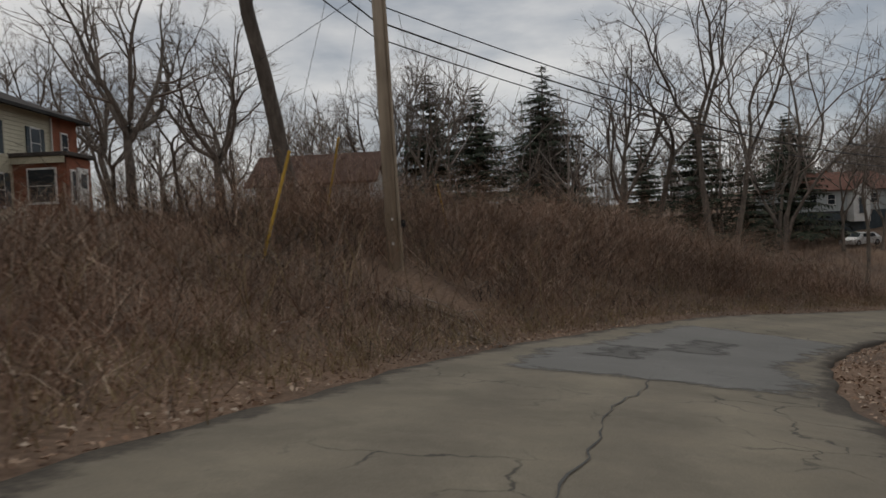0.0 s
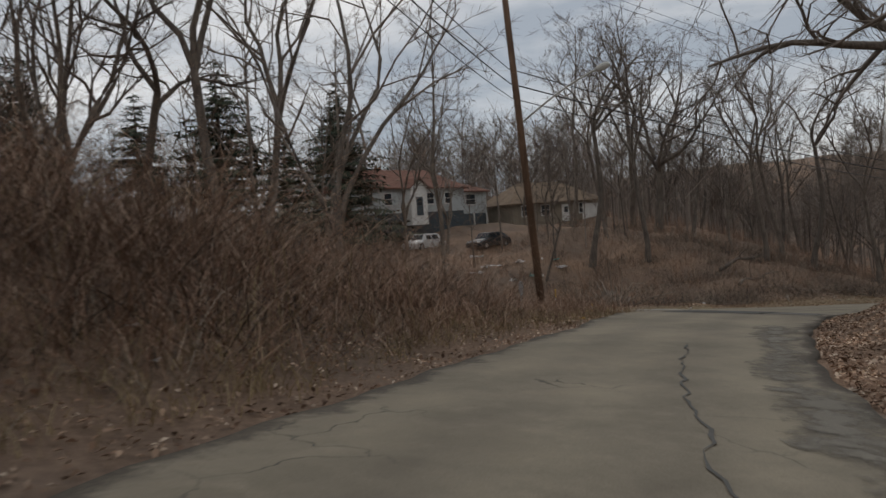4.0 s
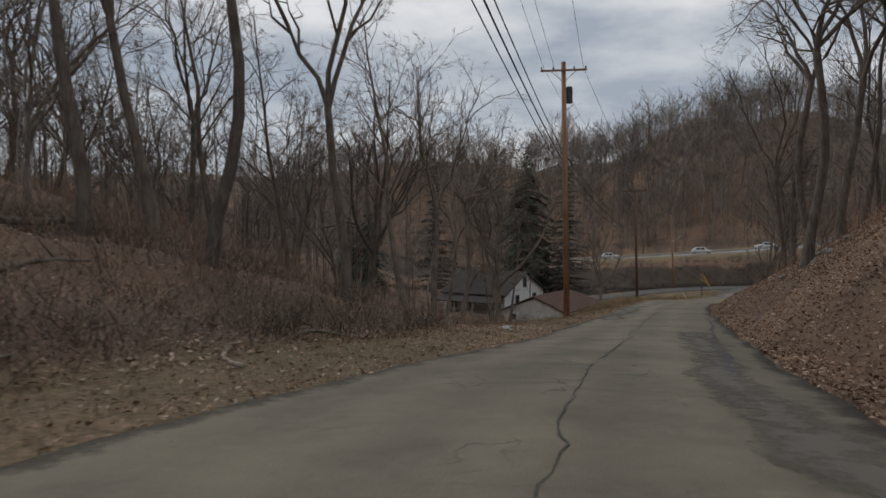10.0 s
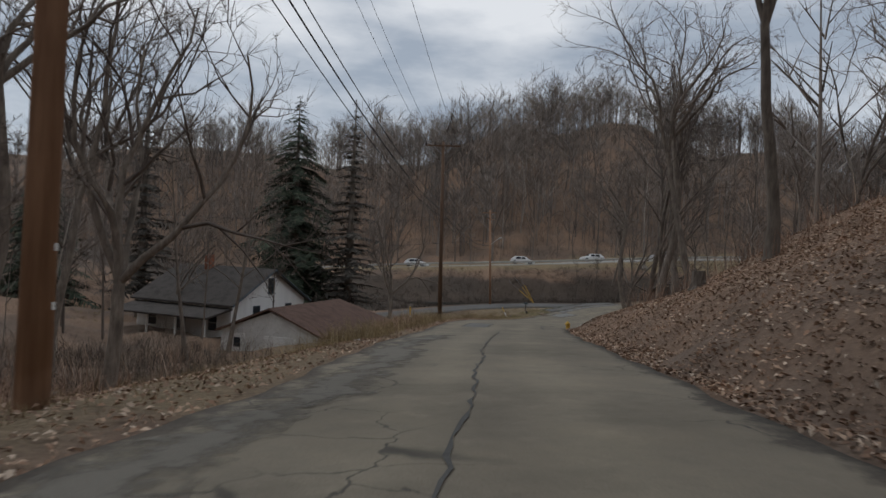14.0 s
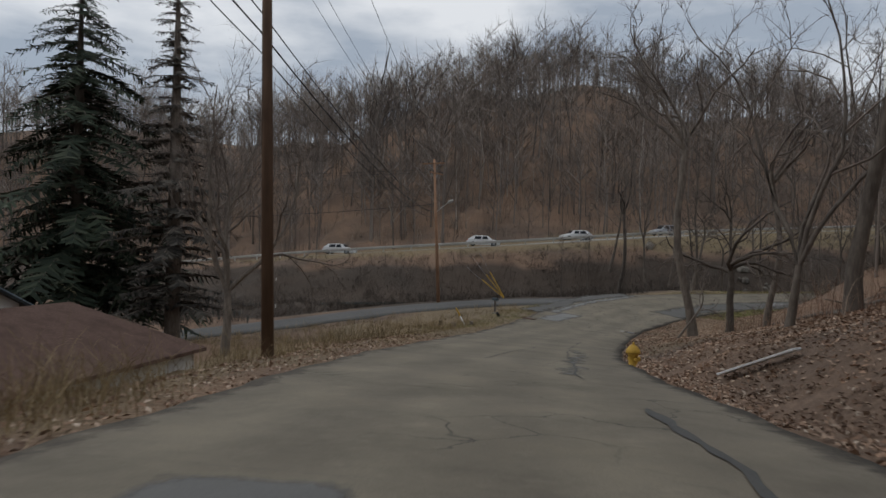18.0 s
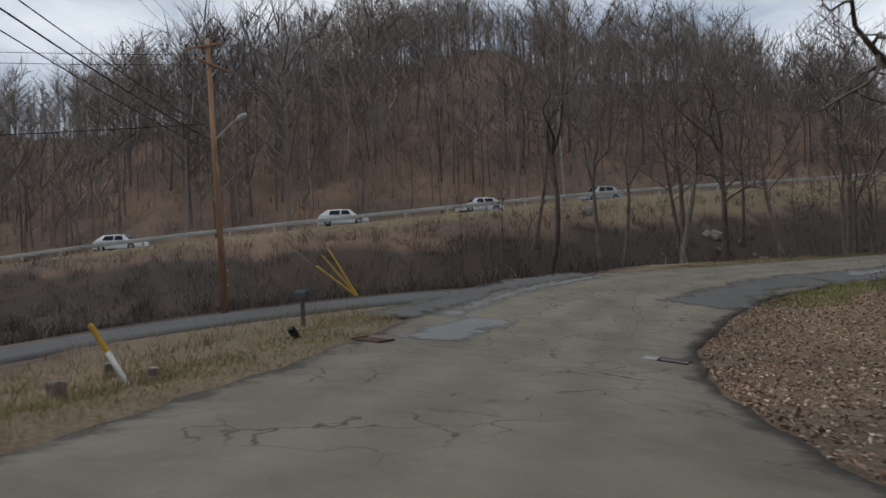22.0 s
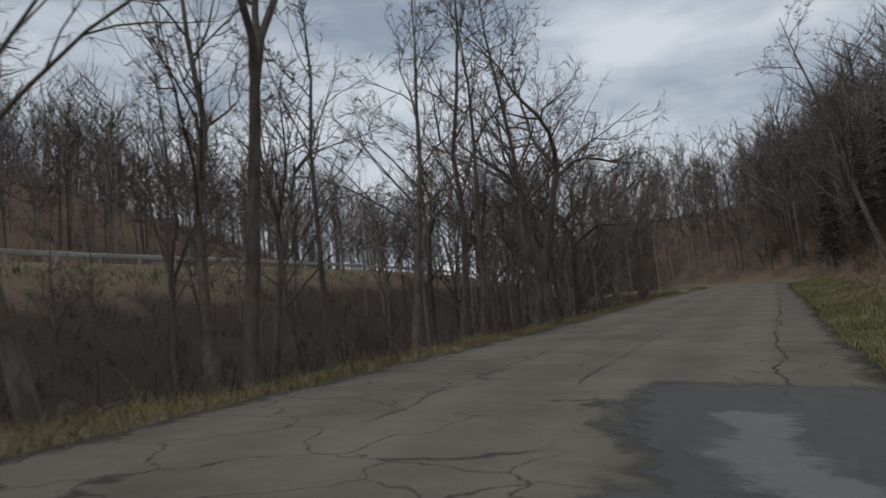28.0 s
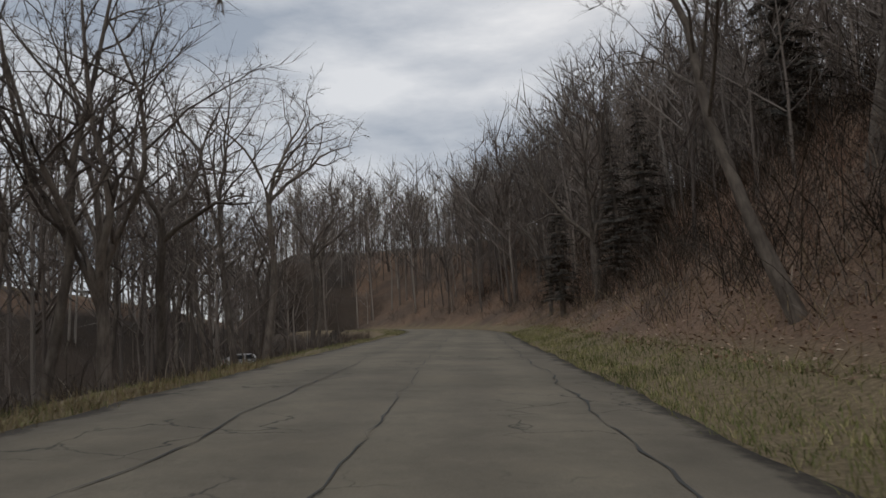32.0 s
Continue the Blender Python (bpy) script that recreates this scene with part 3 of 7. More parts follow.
def ground_height(p, bumps=True):
    """The ground's height under points n x 2."""
    p = np.asarray(p, float)
    c, k, lean, left = LINE[STEP], K[STEP], L_LEAN[STEP], LEFT[STEP]
    z = np.empty(len(p))
    for a in range(0, len(p), 20000):
        q = p[a:a + 20000]
        off = q[:, None] - c[None, :, :2]
        dist = np.hypot(off[..., 0], off[..., 1])
        lat = (off * left[None]).sum(-1)
        sgn = np.sign(lat)
        near = (dist - dist.min(1)[:, None]) / 2.0
        w = 1 / (1 + near**2) ** 3
        flat = np.where(dist < 12, np.abs(lat), dist)
        h_l, h_r = rise(LEFT_KEYS, LEFT_RISE, flat, k), rise(RIGHT_KEYS, RIGHT_RISE, flat, k)
        h = c[None, :, 2] + lean[None] * np.clip(lat, -5, 10) + np.where(sgn > 0, h_l, h_r)
        z[a:a + 20000] = (h * w).sum(1) / w.sum(1)
    # side streets lie in the ground
    for line, half in ((SIDE, 5.2), (LOWER, 4.2)):
        d, h = to_line(p, line)
        near = (line is SIDE) & (d > 0)
        t = smooth01((np.abs(d) - np.where(near, 2.8, half)) / np.where(near, 2.6, 7.0))
        z = z * t + h * (1 - t)
    # bench of the highway and the hill behind it
    d, h = to_line(p, HIGHWAY)
    east = np.where(p[:, 0] > 190, smooth01((p[:, 0] - 190) / 10), 0)
    hill = h + np.interp(d, [-4.6, 4.6, 7, 14, 30, 55, 90, 130, 220], [0, 0, .4, 3, 13, 27, 38, 42, 46]) * (1 + 0.10 * np.sin(p[:, 1] * 0.047 + 1) * smooth01((d - 20) / 60) + 0.06 * np.sin(p[:, 1] * 0.13 + p[:, 0] * 0.05) * smooth01((d - 20) / 60)) * (0.25 + 0.75 * smooth01((p[:, 1] + 138) / 90)) * (1.1 - 0.26 * smooth01((p[:, 1] + 25) / 90)) + (-11 - h) * smooth01((d - 7) / 55)
    t = smooth01((-d - 4.6) / 16.0)
    z = np.where(d > 0, hill, z * t + h * (1 - t)) * east + z * (1 - east)
    if bumps:
        dr, _ = to_line(p, LINE[::4])
        amp = smooth01((np.abs(dr) - 5) / 10) * 0.5
        for line in (HIGHWAY, SIDE, LOWER):
            amp *= smooth01((np.abs(to_line(p, line)[0]) - 5) / 10)
        x, y = p.T
        z = z + amp * (np.sin(x * 0.31 + np.sin(y * 0.23) * 2) * np.cos(y * 0.27 + 1.3) + 0.5 * np.sin(x * 0.83 + y * 0.57) * np.cos(y * 0.71 - x * 0.4))
    return z


def axis_steps(lo, hi, fine, reach):
    """Even steps from lo to hi, then ever wider ones out to the horizon."""
    mid = np.arange(lo, hi + fine / 2, fine)
    grow = fine * 1.35 ** np.arange(1, 40)
    out = np.cumsum(grow)
    out = out[out < reach]
    return np.concatenate([lo - out[::-1], mid, hi + out])


GX, GY = axis_steps(-60, 300, 1.2, 2600), axis_steps(-150, 150, 1.2, 2600)
gx, gy = np.meshgrid(GX, GY, indexing="ij")
g_xy = np.stack([gx.ravel(), gy.ravel()], 1)
g_z = ground_height(np.clip(g_xy, (-160, -260), (420, 260)))
road_d, road_h = to_line(g_xy, LINE[::2])


def station(p):
    """The road's station nearest to each point."""
    out = np.empty(len(p))
    for a in range(0, len(p), 20000):
        q = p[a:a + 20000]
        out[a:a + 20000] = K[::2][np.argmin(((q[:, None] - LINE[None, ::2, :2]) ** 2).sum(-1), 1)]
    return out


near_road = np.abs(road_d) < 70
g_k = np.zeros(len(g_xy))
g_k[near_road] = station(g_xy[near_road])
wl, wr = np.interp(g_k, np.arange(37), WIDE_L), np.interp(g_k, np.arange(37), WIDE_R)
under = near_road & (road_d < wl + 0.5) & (road_d > -wr - 0.5)
bed = road_h + np.interp(g_k, np.arange(37), LEAN) * np.clip(road_d, -5, 10) - 0.10
g_z = np.where(under, np.minimum(g_z, bed), g_z)
g_z = np.where(near_road & ~under & (road_d < wl + 1.6) & (road_d > -wr - 1.6), np.minimum(g_z, bed + 0.12), g_z)
for line, half in ((HIGHWAY, 4.4), (SIDE, 4.4), (LOWER, 3.8)):
    g_z = np.where((np.abs(to_line(g_xy, line)[0]) < half) & ((line is not SIDE) | (to_line(g_xy, line)[0] < 2.4)), g_z - 0.14, g_z)
nx, ny = len(GX), len(GY)
G_GRID = g_z.reshape(nx, ny)


def surface(p):
    """The height of the finished ground under points n x 2."""
    p = np.asarray(p, float)
    i = np.clip(np.searchsorted(GX, p[:, 0]) - 1, 0, nx - 2)
    j = np.clip(np.searchsorted(GY, p[:, 1]) - 1, 0, ny - 2)
    u, w = (p[:, 0] - GX[i]) / (GX[i + 1] - GX[i]), (p[:, 1] - GY[j]) / (GY[j + 1] - GY[j])
    return (G_GRID[i, j] * (1 - u) + G_GRID[i + 1, j] * u) * (1 - w) + (G_GRID[i, j + 1] * (1 - u) + G_GRID[i + 1, j + 1] * u) * w


def zat(x, y):
    return float(surface([(x, y)])[0])


cell = (np.arange(nx - 1)[:, None] * ny + np.arange(ny - 1)[None]).ravel()
faces = np.stack([cell, cell + ny, cell + ny + 1, cell + 1], 1)
ground = new("ground", np_mesh("ground", np.column_stack([g_xy, g_z]), faces, M_ground, True))
tagged(ground, "hilly ground under brown fallen leaves and verge grass", "ground", kind="structure")
# where grass grows: the verges of the level stretch, the lawn strips by the junction, the far banks
grass = np.zeros(len(g_xy))
grass = np.where((g_k > 8.3) & (g_k < 17.5) & (road_d > 3.5) & (road_d < 7.5), 0.55, grass)
grass = np.where((g_k > 24.5) & (road_d < -2.2) & (road_d > -5.6), 0.8, grass)
grass = np.where((g_k > 23) & (road_d > 4) & (road_d < 9), 0.75, grass)
grass = np.where((g_k > 20) & (g_k < 25) & (road_d < -2) & (road_d > -9), 0.35, grass)
grass = np.where((g_k > 17) & (g_k < 24) & (road_d > 4.5) & (road_d < 17), 0.55, grass)
side_d = to_line(g_xy, SIDE)[0]
grass = np.where((g_k > 8) & (g_k < 12) & (np.abs(side_d) < 6.0), 0.7, grass)
hw_d = to_line(g_xy, HIGHWAY)[0]
grass = np.where((np.abs(hw_d) < 8) & (np.abs(hw_d) > 4), 0.7, grass)
soil = np.where((hw_d < -11) & (hw_d > -34) & (g_xy[:, 0] > 186) & (np.abs(road_d) > 9), 0.85, 0)
grass = np.where((hw_d < -4) & (hw_d > -10) & (g_xy[:, 1] < 8) & (g_xy[:, 1] > -60), 0.8, grass)
at_soil = ground.data.attributes.new("soil", "FLOAT", "POINT")
at_soil.data.foreach_set("value", soil.astype(np.float32))
at_grass = ground.data.attributes.new("grass", "FLOAT", "POINT")
at_grass.data.foreach_set("value", grass.astype(np.float32))


def ribbon(name, line, left, right, lift, material, label, category, lean=None, rows=5, wobble=0.05):
    """A paved strip along a line, with slightly ragged edges."""
    line = np.asarray(line)
    tan = np.gradient(line[:, :2], axis=0)
    tan /= np.linalg.norm(tan, axis=1)[:, None]
    nrm = np.stack([-tan[:, 1], tan[:, 0]], 1)
    left, right = np.broadcast_to(left, len(line)).copy(), np.broadcast_to(right, len(line)).copy()
    i = np.arange(len(line))
    left += wobble * (np.sin(i * 1.7) + np.sin(i * 0.61 + 2))
    right += wobble * (np.sin(i * 1.3 + 1) + np.sin(i * 0.47))
    lean = np.zeros(len(line)) if lean is None else lean
    v = []
    for s in np.linspace(0, 1, rows):
        d = left * (1 - s) - right * s
        crown = 0.05 * (1 - (2 * s - 1) ** 2)
        v.append(np.column_stack([line[:, :2] + nrm * d[:, None], line[:, 2] + lean * np.clip(d, -5, 10) + lift + crown]))
    n = len(line)
    v.append(v[-1] - [0, 0, 0.25])
    v.insert(0, v[0] - [0, 0, 0.25])
    v = np.concatenate(v)
    q = np.arange(n - 1)
    f = np.concatenate([np.stack([r * n + q + 1, r * n + q, (r + 1) * n + q, (r + 1) * n + q + 1], 1) for r in range(rows + 1)])
    return tagged(new(name, np_mesh(name, v, f, material, True)), label, category, kind="structure")


def fine_line(per):
    return spline(ROAD, per), np.linspace(0, 36, 36 * per + 1)


F_LINE, F_K = fine_line(16)
road = ribbon("road", F_LINE, np.interp(F_K, np.arange(37), WIDE_L), np.interp(F_K, np.arange(37), WIDE_R), 0.0, M_road,
       "worn tan asphalt country road with cracks", "road", np.interp(F_K, np.arange(37), LEAN), rows=25)
at_worn = road.data.attributes.new("worn", "FLOAT", "POINT")
at_worn.data.foreach_set("value", np.tile(np.interp(F_K, [0, 3, 5, 10, 21.5, 23, 26.5, 28, 34], [0, 0.04, 0, 0, 0, 0.2, 0.2, 0.03, 0]), 27).astype(np.float32))
r_wl, r_wr = np.interp(F_K, np.arange(37), WIDE_L), np.interp(F_K, np.arange(37), WIDE_R)
rows_s = np.r_[0, np.linspace(0, 1, 25), 1]
lat = np.concatenate([r_wl * (1 - s) - r_wr * s for s in rows_s])
for title, value in (("edge", np.concatenate([np.minimum(s, 1 - s) * (r_wl + r_wr) for s in rows_s])),
                     ("track", sum(np.exp(-((lat - c) / 0.55) ** 2) for c in (-0.85, 0.85, 2.6, 4.2)))):
    road.data.attributes.new(title, "FLOAT", "POINT").data.foreach_set("value", value.astype(np.float32))
ribbon("highway_road", HIGHWAY, 4.2, 4.2, 0.02, M_highway, "pale grey two-lane highway across the creek", "road")
ribbon("side_street_road", SIDE, 2.8, 4.6, 0.0, M_side, "pale grey asphalt side street at the junction", "road")
ribbon("lower_road", LOWER, 3.6, 3.0, 0.0, M_lower, "narrow grey asphalt road along the creek", "road")

# ---- utility poles, wires, posts ----
def lerp(a, b, s):
    return tuple(x + (y - x) * s for x, y in zip(a, b))


def utility_pole(base, top, label, wood, arms=(), lamp=None, can=False, riser=False, r=0.17):
    """A pole with crossarms (share of height, half width, direction in degrees), insulators, braces, a lamp arm, a transformer."""
    ob = thing("utility_pole", label, "utility pole", at=base)
    foot, tip = Vector((0, 0, -0.6)), Vector(top) - Vector(base)
    part("pole", rod_bm(foot, tip, r, r * 0.68, 12), wood, ob, smooth=True)
    for share, half, turn in arms:
        c = tip * share
        d = Vector((math.cos(radians(turn)), math.sin(radians(turn)), 0))
        arm = part("crossarm", box_bm(2 * half, 0.1, 0.12, (0, 0, -0.06), 0.012), wood, ob)
        arm.matrix_local = Matrix.Translation(c + Vector((-d.y, d.x, 0)) * r) @ pose(0, 0, 0, 0, 0, turn)
        for s in (-0.95, -0.45, 0.45, 0.95):
            ins = part("insulator", lathe_bm([(0.02, 0), (0.055, 0.05), (0.035, 0.09), (0.05, 0.13), (0.02, 0.17)], 8), M_black, ob)
            ins.location = c + d * half * s + Vector((-d.y, d.x, 0)) * r + Vector((0, 0, 0.06))
        for s in (-1, 1):
            part("brace", rod_bm(c + d * half * 0.55 * s, c + Vector((0, 0, -0.7)), 0.02), M_metal, ob)
    if can:
        c = tip * 0.84 + Vector((0.32, -0.28, 0))
        part("transformer", lathe_bm([(0.16, 0), (0.21, 0.04), (0.21, 0.95), (0.19, 1.0), (0.08, 1.05)], 14, at=c), M_slate, ob, "grey steel transformer can")
    if lamp:
        a, b = Vector(lamp[0]) - Vector(base), Vector(lamp[1]) - Vector(base)
        pts = [a.lerp(b, s) + Vector((0, 0, 0.55 * math.sin(s * math.pi * 0.62) * (b - a).length * 0.25)) for s in np.linspace(0, 1, 8)]
        v, f = tube_path([tuple(p) for p in pts], 0.042, 6)
        new("lamp_arm", np_mesh("lamp_arm", v, f, M_rail, True)).parent = ob
        head = part("lamp_head", lathe_bm([(0.05, -0.3), (0.13, -0.2), (0.15, 0.05), (0.09, 0.28)], 10), M_rail, ob, "grey cobra-head street lamp")
        head.matrix_local = Matrix.Translation(pts[-1]) @ (pts[-1] - pts[-2]).to_track_quat("Z", "Y").to_matrix().to_4x4()
    if riser:
        part("riser_pipe", rod_bm(Vector((0.24, 0.02, -0.5)), tip * 0.72 + Vector((0.2, 0, 0)), 0.055, 0.055, 8), M_pole_grey, ob)
        part("meter_box", box_bm(0.12, 0.16, 0.22, (0.3, -0.02, 1.7), 0.015), M_black, ob)
    for h in (1.2, 1.9):
        part("tag", box_bm(0.07, 0.012, 0.09, (0, -r - 0.004, h)), M_white, ob)
    return ob


P1 = ((-1.5, 20.8, -0.4), (-1.75, 21.0, 12.2))
P2 = ((31.5, 46.6, -4.9), (29.9, 45.9, 9.8))
P3 = ((94.7, 47.5, -11.4), (95.3, 47.8, 4.3))
P4 = ((141.2, 43.2, -14.7), (141.8, 43.6, -0.9))
P5 = ((189.4, 36.5, -16.8), (191.2, 37.1, -3.2))
utility_pole(*P1, "grey weathered wooden utility pole with a riser pipe", M_pole_grey, [(0.9, 1.2, 140)], riser=True, r=0.2)
utility_pole(*P2, "dark leaning wooden utility pole with a street lamp", M_pole, [(0.975, 1.35, 128)], lamp=((30.7, 46.2, 2.6), (32.6, 43.4, 3.9)))
utility_pole(*P3, "tall brown wooden utility pole with a transformer", M_pole_red, [(0.965, 1.4, 96)], can=True, r=0.2)
utility_pole(*P4, "dark brown wooden utility pole with a crossarm", M_pole, [(0.975, 1.4, 84)])
utility_pole(*P5, "reddish-brown wooden utility pole with two crossarms and a lamp", M_pole_red, [(0.97, 1.2, 60), (0.9, 1.3, 150)], lamp=((190.8, 36.8, -8.3), (190.4, 35.5, -7.5)))


def wire(a, b, sag=0.6, r=0.014, name="overhead_wire", label="black overhead wire between the poles"):
    s = np.linspace(0, 1, 17)[:, None]
    p = np.array(a) * (1 - s) + np.array(b) * s
    p[:, 2] -= 4 * sag * (s * (1 - s))[:, 0]
    v, f = tube_path(p, r, 4)
    return tagged(new(name, np_mesh(name, v, f, M_wire)), label, "wire", "overhead wires")


def arm_point(p, share, off, turn, up=0.25):
    c = lerp(p[0], p[1], share)
    return (c[0] + off * math.cos(radians(turn)), c[1] + off * math.sin(radians(turn)), c[2] + up)


P0 = ((-12, -22, 3), (-12.2, -22, 15))
SPANS = [(P0, P1, 140, 140), (P1, P2, 140, 128), (P2, P3, 128, 96), (P3, P4, 96, 84), (P4, P5, 84, 60)]
for a, b, ta, tb in SPANS:
    for off in (-1.2, 0.55, 1.2):
        wire(arm_point(a, 0.96, off, ta), arm_point(b, 0.96, off, tb), 0.7, 0.011)
    for share, rr in ((0.66, 0.022), (0.62, 0.03), (0.58, 0.02)):
        wire(arm_point(a, share, 0.2, ta, 0), arm_point(b, share, 0.2, tb, 0), 0.9, rr)
P6 = ((172, 90, -19), (172, 90, -6))
for off in (-1.0, 1.0):
    wire(arm_point(P5, 0.9, off, 150), arm_point(P6, 0.95, off, 160), 1.0, 0.012)
wire(arm_point(P5, 0.68, 0.2, 60, 0), arm_point(P6, 0.68, 0.2, 60, 0), 1.2, 0.02)
wire(lerp(*P1, 0.7), (-17, 36, 6.6), 0.5, 0.012)


def guy_wire(foot, up, share=0.28, side=0.0):
    """A guy wire with a yellow plastic guard on its lower end."""
    ob = thing("guy_wire", "steel guy wire with a bright yellow guard", "guy wire", "guy wires", at=foot)
    d = Vector(up) - Vector(foot)
    part("cable", rod_bm((0, 0, -0.2), d, 0.009, 0.009, 5), M_metal, ob)
    n = d.normalized()
    part("guard", rod_bm(n * 0.1, n * (0.1 + share), 0.045, 0.045, 8), M_yellow, ob, "yellow plastic guard tube")
    return ob


guy_wire((-4.7, 18.2, zat(-4.7, 18.2)), (-2.6, 19.6, 8.8), 2.9)
guy_wire((-4.4, 26.6, zat(-4.4, 26.6)), (-2.4, 23.2, 8.6), 3.2)
guy_wire((0.2, 29.5, zat(0.2, 29.5)), (-1.2, 24.0, 8.4), 2.6)
gz = zat(190.6, 30.1)
for dx, dy, dz in ((1.35, 2.3, 1.9), (0.75, 1.5, 1.95), (0.45, 1.1, 2.0)):
    top = Vector(lerp(*P5, 0.8)) + Vector((dx * 0.2, 0, 0))
    base = Vector((190.6, 30.1, gz))
    ob = thing("guy_wire", "steel guy wire with a bright yellow guard", "guy wire", "guy wires", at=base)
    n = Vector((dx, dy, dz)).normalized()
    part("guard", rod_bm(n * 0.05, n * 2.9, 0.05, 0.05, 8), M_yellow, ob, "yellow plastic guard tube")
    part("cable", rod_bm((0, 0, -0.2), n * 5.0, 0.009, 0.009, 5), M_metal, ob)


def marker_post(x, y, h=1.25, lean=(0, 0)):
    ob = thing("marker_post", "white utility marker post with a yellow top", "marker post", "marker posts", at=(x, y, zat(x, y)))
    part("post", lathe_bm([(0.045, -0.2), (0.045, h * 0.56)], 10), M_white, ob, smooth=True)
    part("cap", lathe_bm([(0.05, h * 0.56), (0.05, h - 0.03), (0.03, h)], 10), M_yellow, ob, "yellow plastic top")
    ob.rotation_euler = (radians(lean[0]), radians(lean[1]), 0)
    return ob


marker_post(43.4, 58.8, 1.4)
marker_post(129.6, 44.9, 1.15)
marker_post(167.5, 35.8, 1.3, (-28, 0))
marker_post(33.0, 45.2, 0.35)


def hydrant(x, y):
    ob = thing("fire_hydrant", "yellow cast-iron fire hydrant in fallen leaves", "fire hydrant", at=(x, y, zat(x, y) - 0.05), turn=25)
    part("barrel", lathe_bm([(0.17, 0), (0.17, 0.05), (0.12, 0.07), (0.125, 0.36), (0.15, 0.38), (0.15, 0.43), (0.13, 0.44)], 18), M_yellow, ob, smooth=True)
    part("bonnet", lathe_bm([(0.20, 0.44), (0.21, 0.46), (0.19, 0.53), (0.13, 0.62), (0.06, 0.67), (0.05, 0.68)], 18), M_yellow, ob, smooth=True)
    part("operating_nut", lathe_bm([(0.035, 0.68), (0.03, 0.74)], 5), M_yellow, ob)
    for a, rr in ((0, 0.075), (90, 0.06), (-90, 0.06)):
        d = Vector((math.cos(radians(a - 100)), math.sin(radians(a - 100)), 0))
        noz = part("nozzle_cap", rod_bm(d * 0.1 + Vector((0, 0, 0.27)), d * 0.2 + Vector((0, 0, 0.27)), rr, rr * 0.92, 12), M_yellow, ob)
        part("cap_nut", rod_bm(d * 0.2 + Vector((0, 0, 0.27)), d * 0.235 + Vector((0, 0, 0.27)), 0.022, 0.018, 5), M_yellow, noz)
    for i in range(6):
        a = i * math.tau / 6
        part("bolt", rod_bm((0.15 * math.cos(a), 0.15 * math.sin(a), 0.05), (0.15 * math.cos(a), 0.15 * math.sin(a), 0.085), 0.014, 0.012, 6), M_yellow, ob)
    return ob


hydrant(142.1, 33.2)


def mailbox(x, y, turn):
    ob = thing("mailbox", "dark grey metal mailbox on a dark wooden post", "mailbox", at=(x, y, zat(x, y)), turn=turn)
    part("post", box_bm(0.11, 0.11, 1.2, (0, 0, -0.2), 0.012), M_bark, ob)
    part("base_block", box_bm(0.36, 0.3, 0.12, (0, 0, -0.04), 0.02), M_concrete, ob)
    bm = bmesh.new()
    prof = [(-0.1, 0), (0.1, 0), (0.1, 0.12)] + [(0.1 * math.cos(a), 0.12 + 0.1 * math.sin(a)) for a in np.linspace(0.3, math.pi - 0.3, 6)] + [(-0.1, 0.12)]
    ends = [[bm.verts.new((yy, xx, 1.0 + z)) for xx, z in prof] for yy in (-0.26, 0.26)]
    for i in range(len(prof)):
        j = (i + 1) % len(prof)
        bm.faces.new((ends[0][i], ends[0][j], ends[1][j], ends[1][i]))
    bm.faces.new(ends[0][::-1])
    bm.faces.new(ends[1])
    box = part("box", bm, M_slate, ob)
    part("door", box_bm(0.012, 0.18, 0.18, (0.268, 0, 1.01), 0.004), M_metal, box)
    part("flag", box_bm(0.14, 0.008, 0.05, (-0.05, -0.11, 1.1)), M_lamp_red, box, "small red flag")
    return ob


mailbox(176.3, 32.8, 40)


def road_sign(x, y, h, turn):
    """An eight-sided sign seen from behind, on a steel post."""
    ob = thing("stop_sign", "back of a grey octagonal sign on a post", "road sign", at=(x, y, zat(x, y)), turn=turn)
    part("post", box_bm(0.05, 0.035, h + 0.35, (0, 0, -0.3), 0.006), M_metal, ob)
    plate = part("plate", rod_bm((0, 0.03, h - 0.3), (0, 0.036, h - 0.3), 0.4, 0.4, 8), M_metal, ob, "bare grey back of the plate")
    return ob


road_sign(36.0, 53.4, 2.3, 212)


def on_road(x, y, turn, lift):
    """A pose on the asphalt, leaning with it."""
    h = road_top(np.array([(x, y), (x + 0.4, y), (x, y + 0.4)]))
    n = Vector((h[0] - h[1], h[0] - h[2], 0.4)).normalized()
    return Matrix.Translation((x, y, float(h[0]) + lift)) @ n.to_track_quat("Z", "Y").to_matrix().to_4x4() @ Matrix.Rotation(math.radians(turn), 4, "Z")


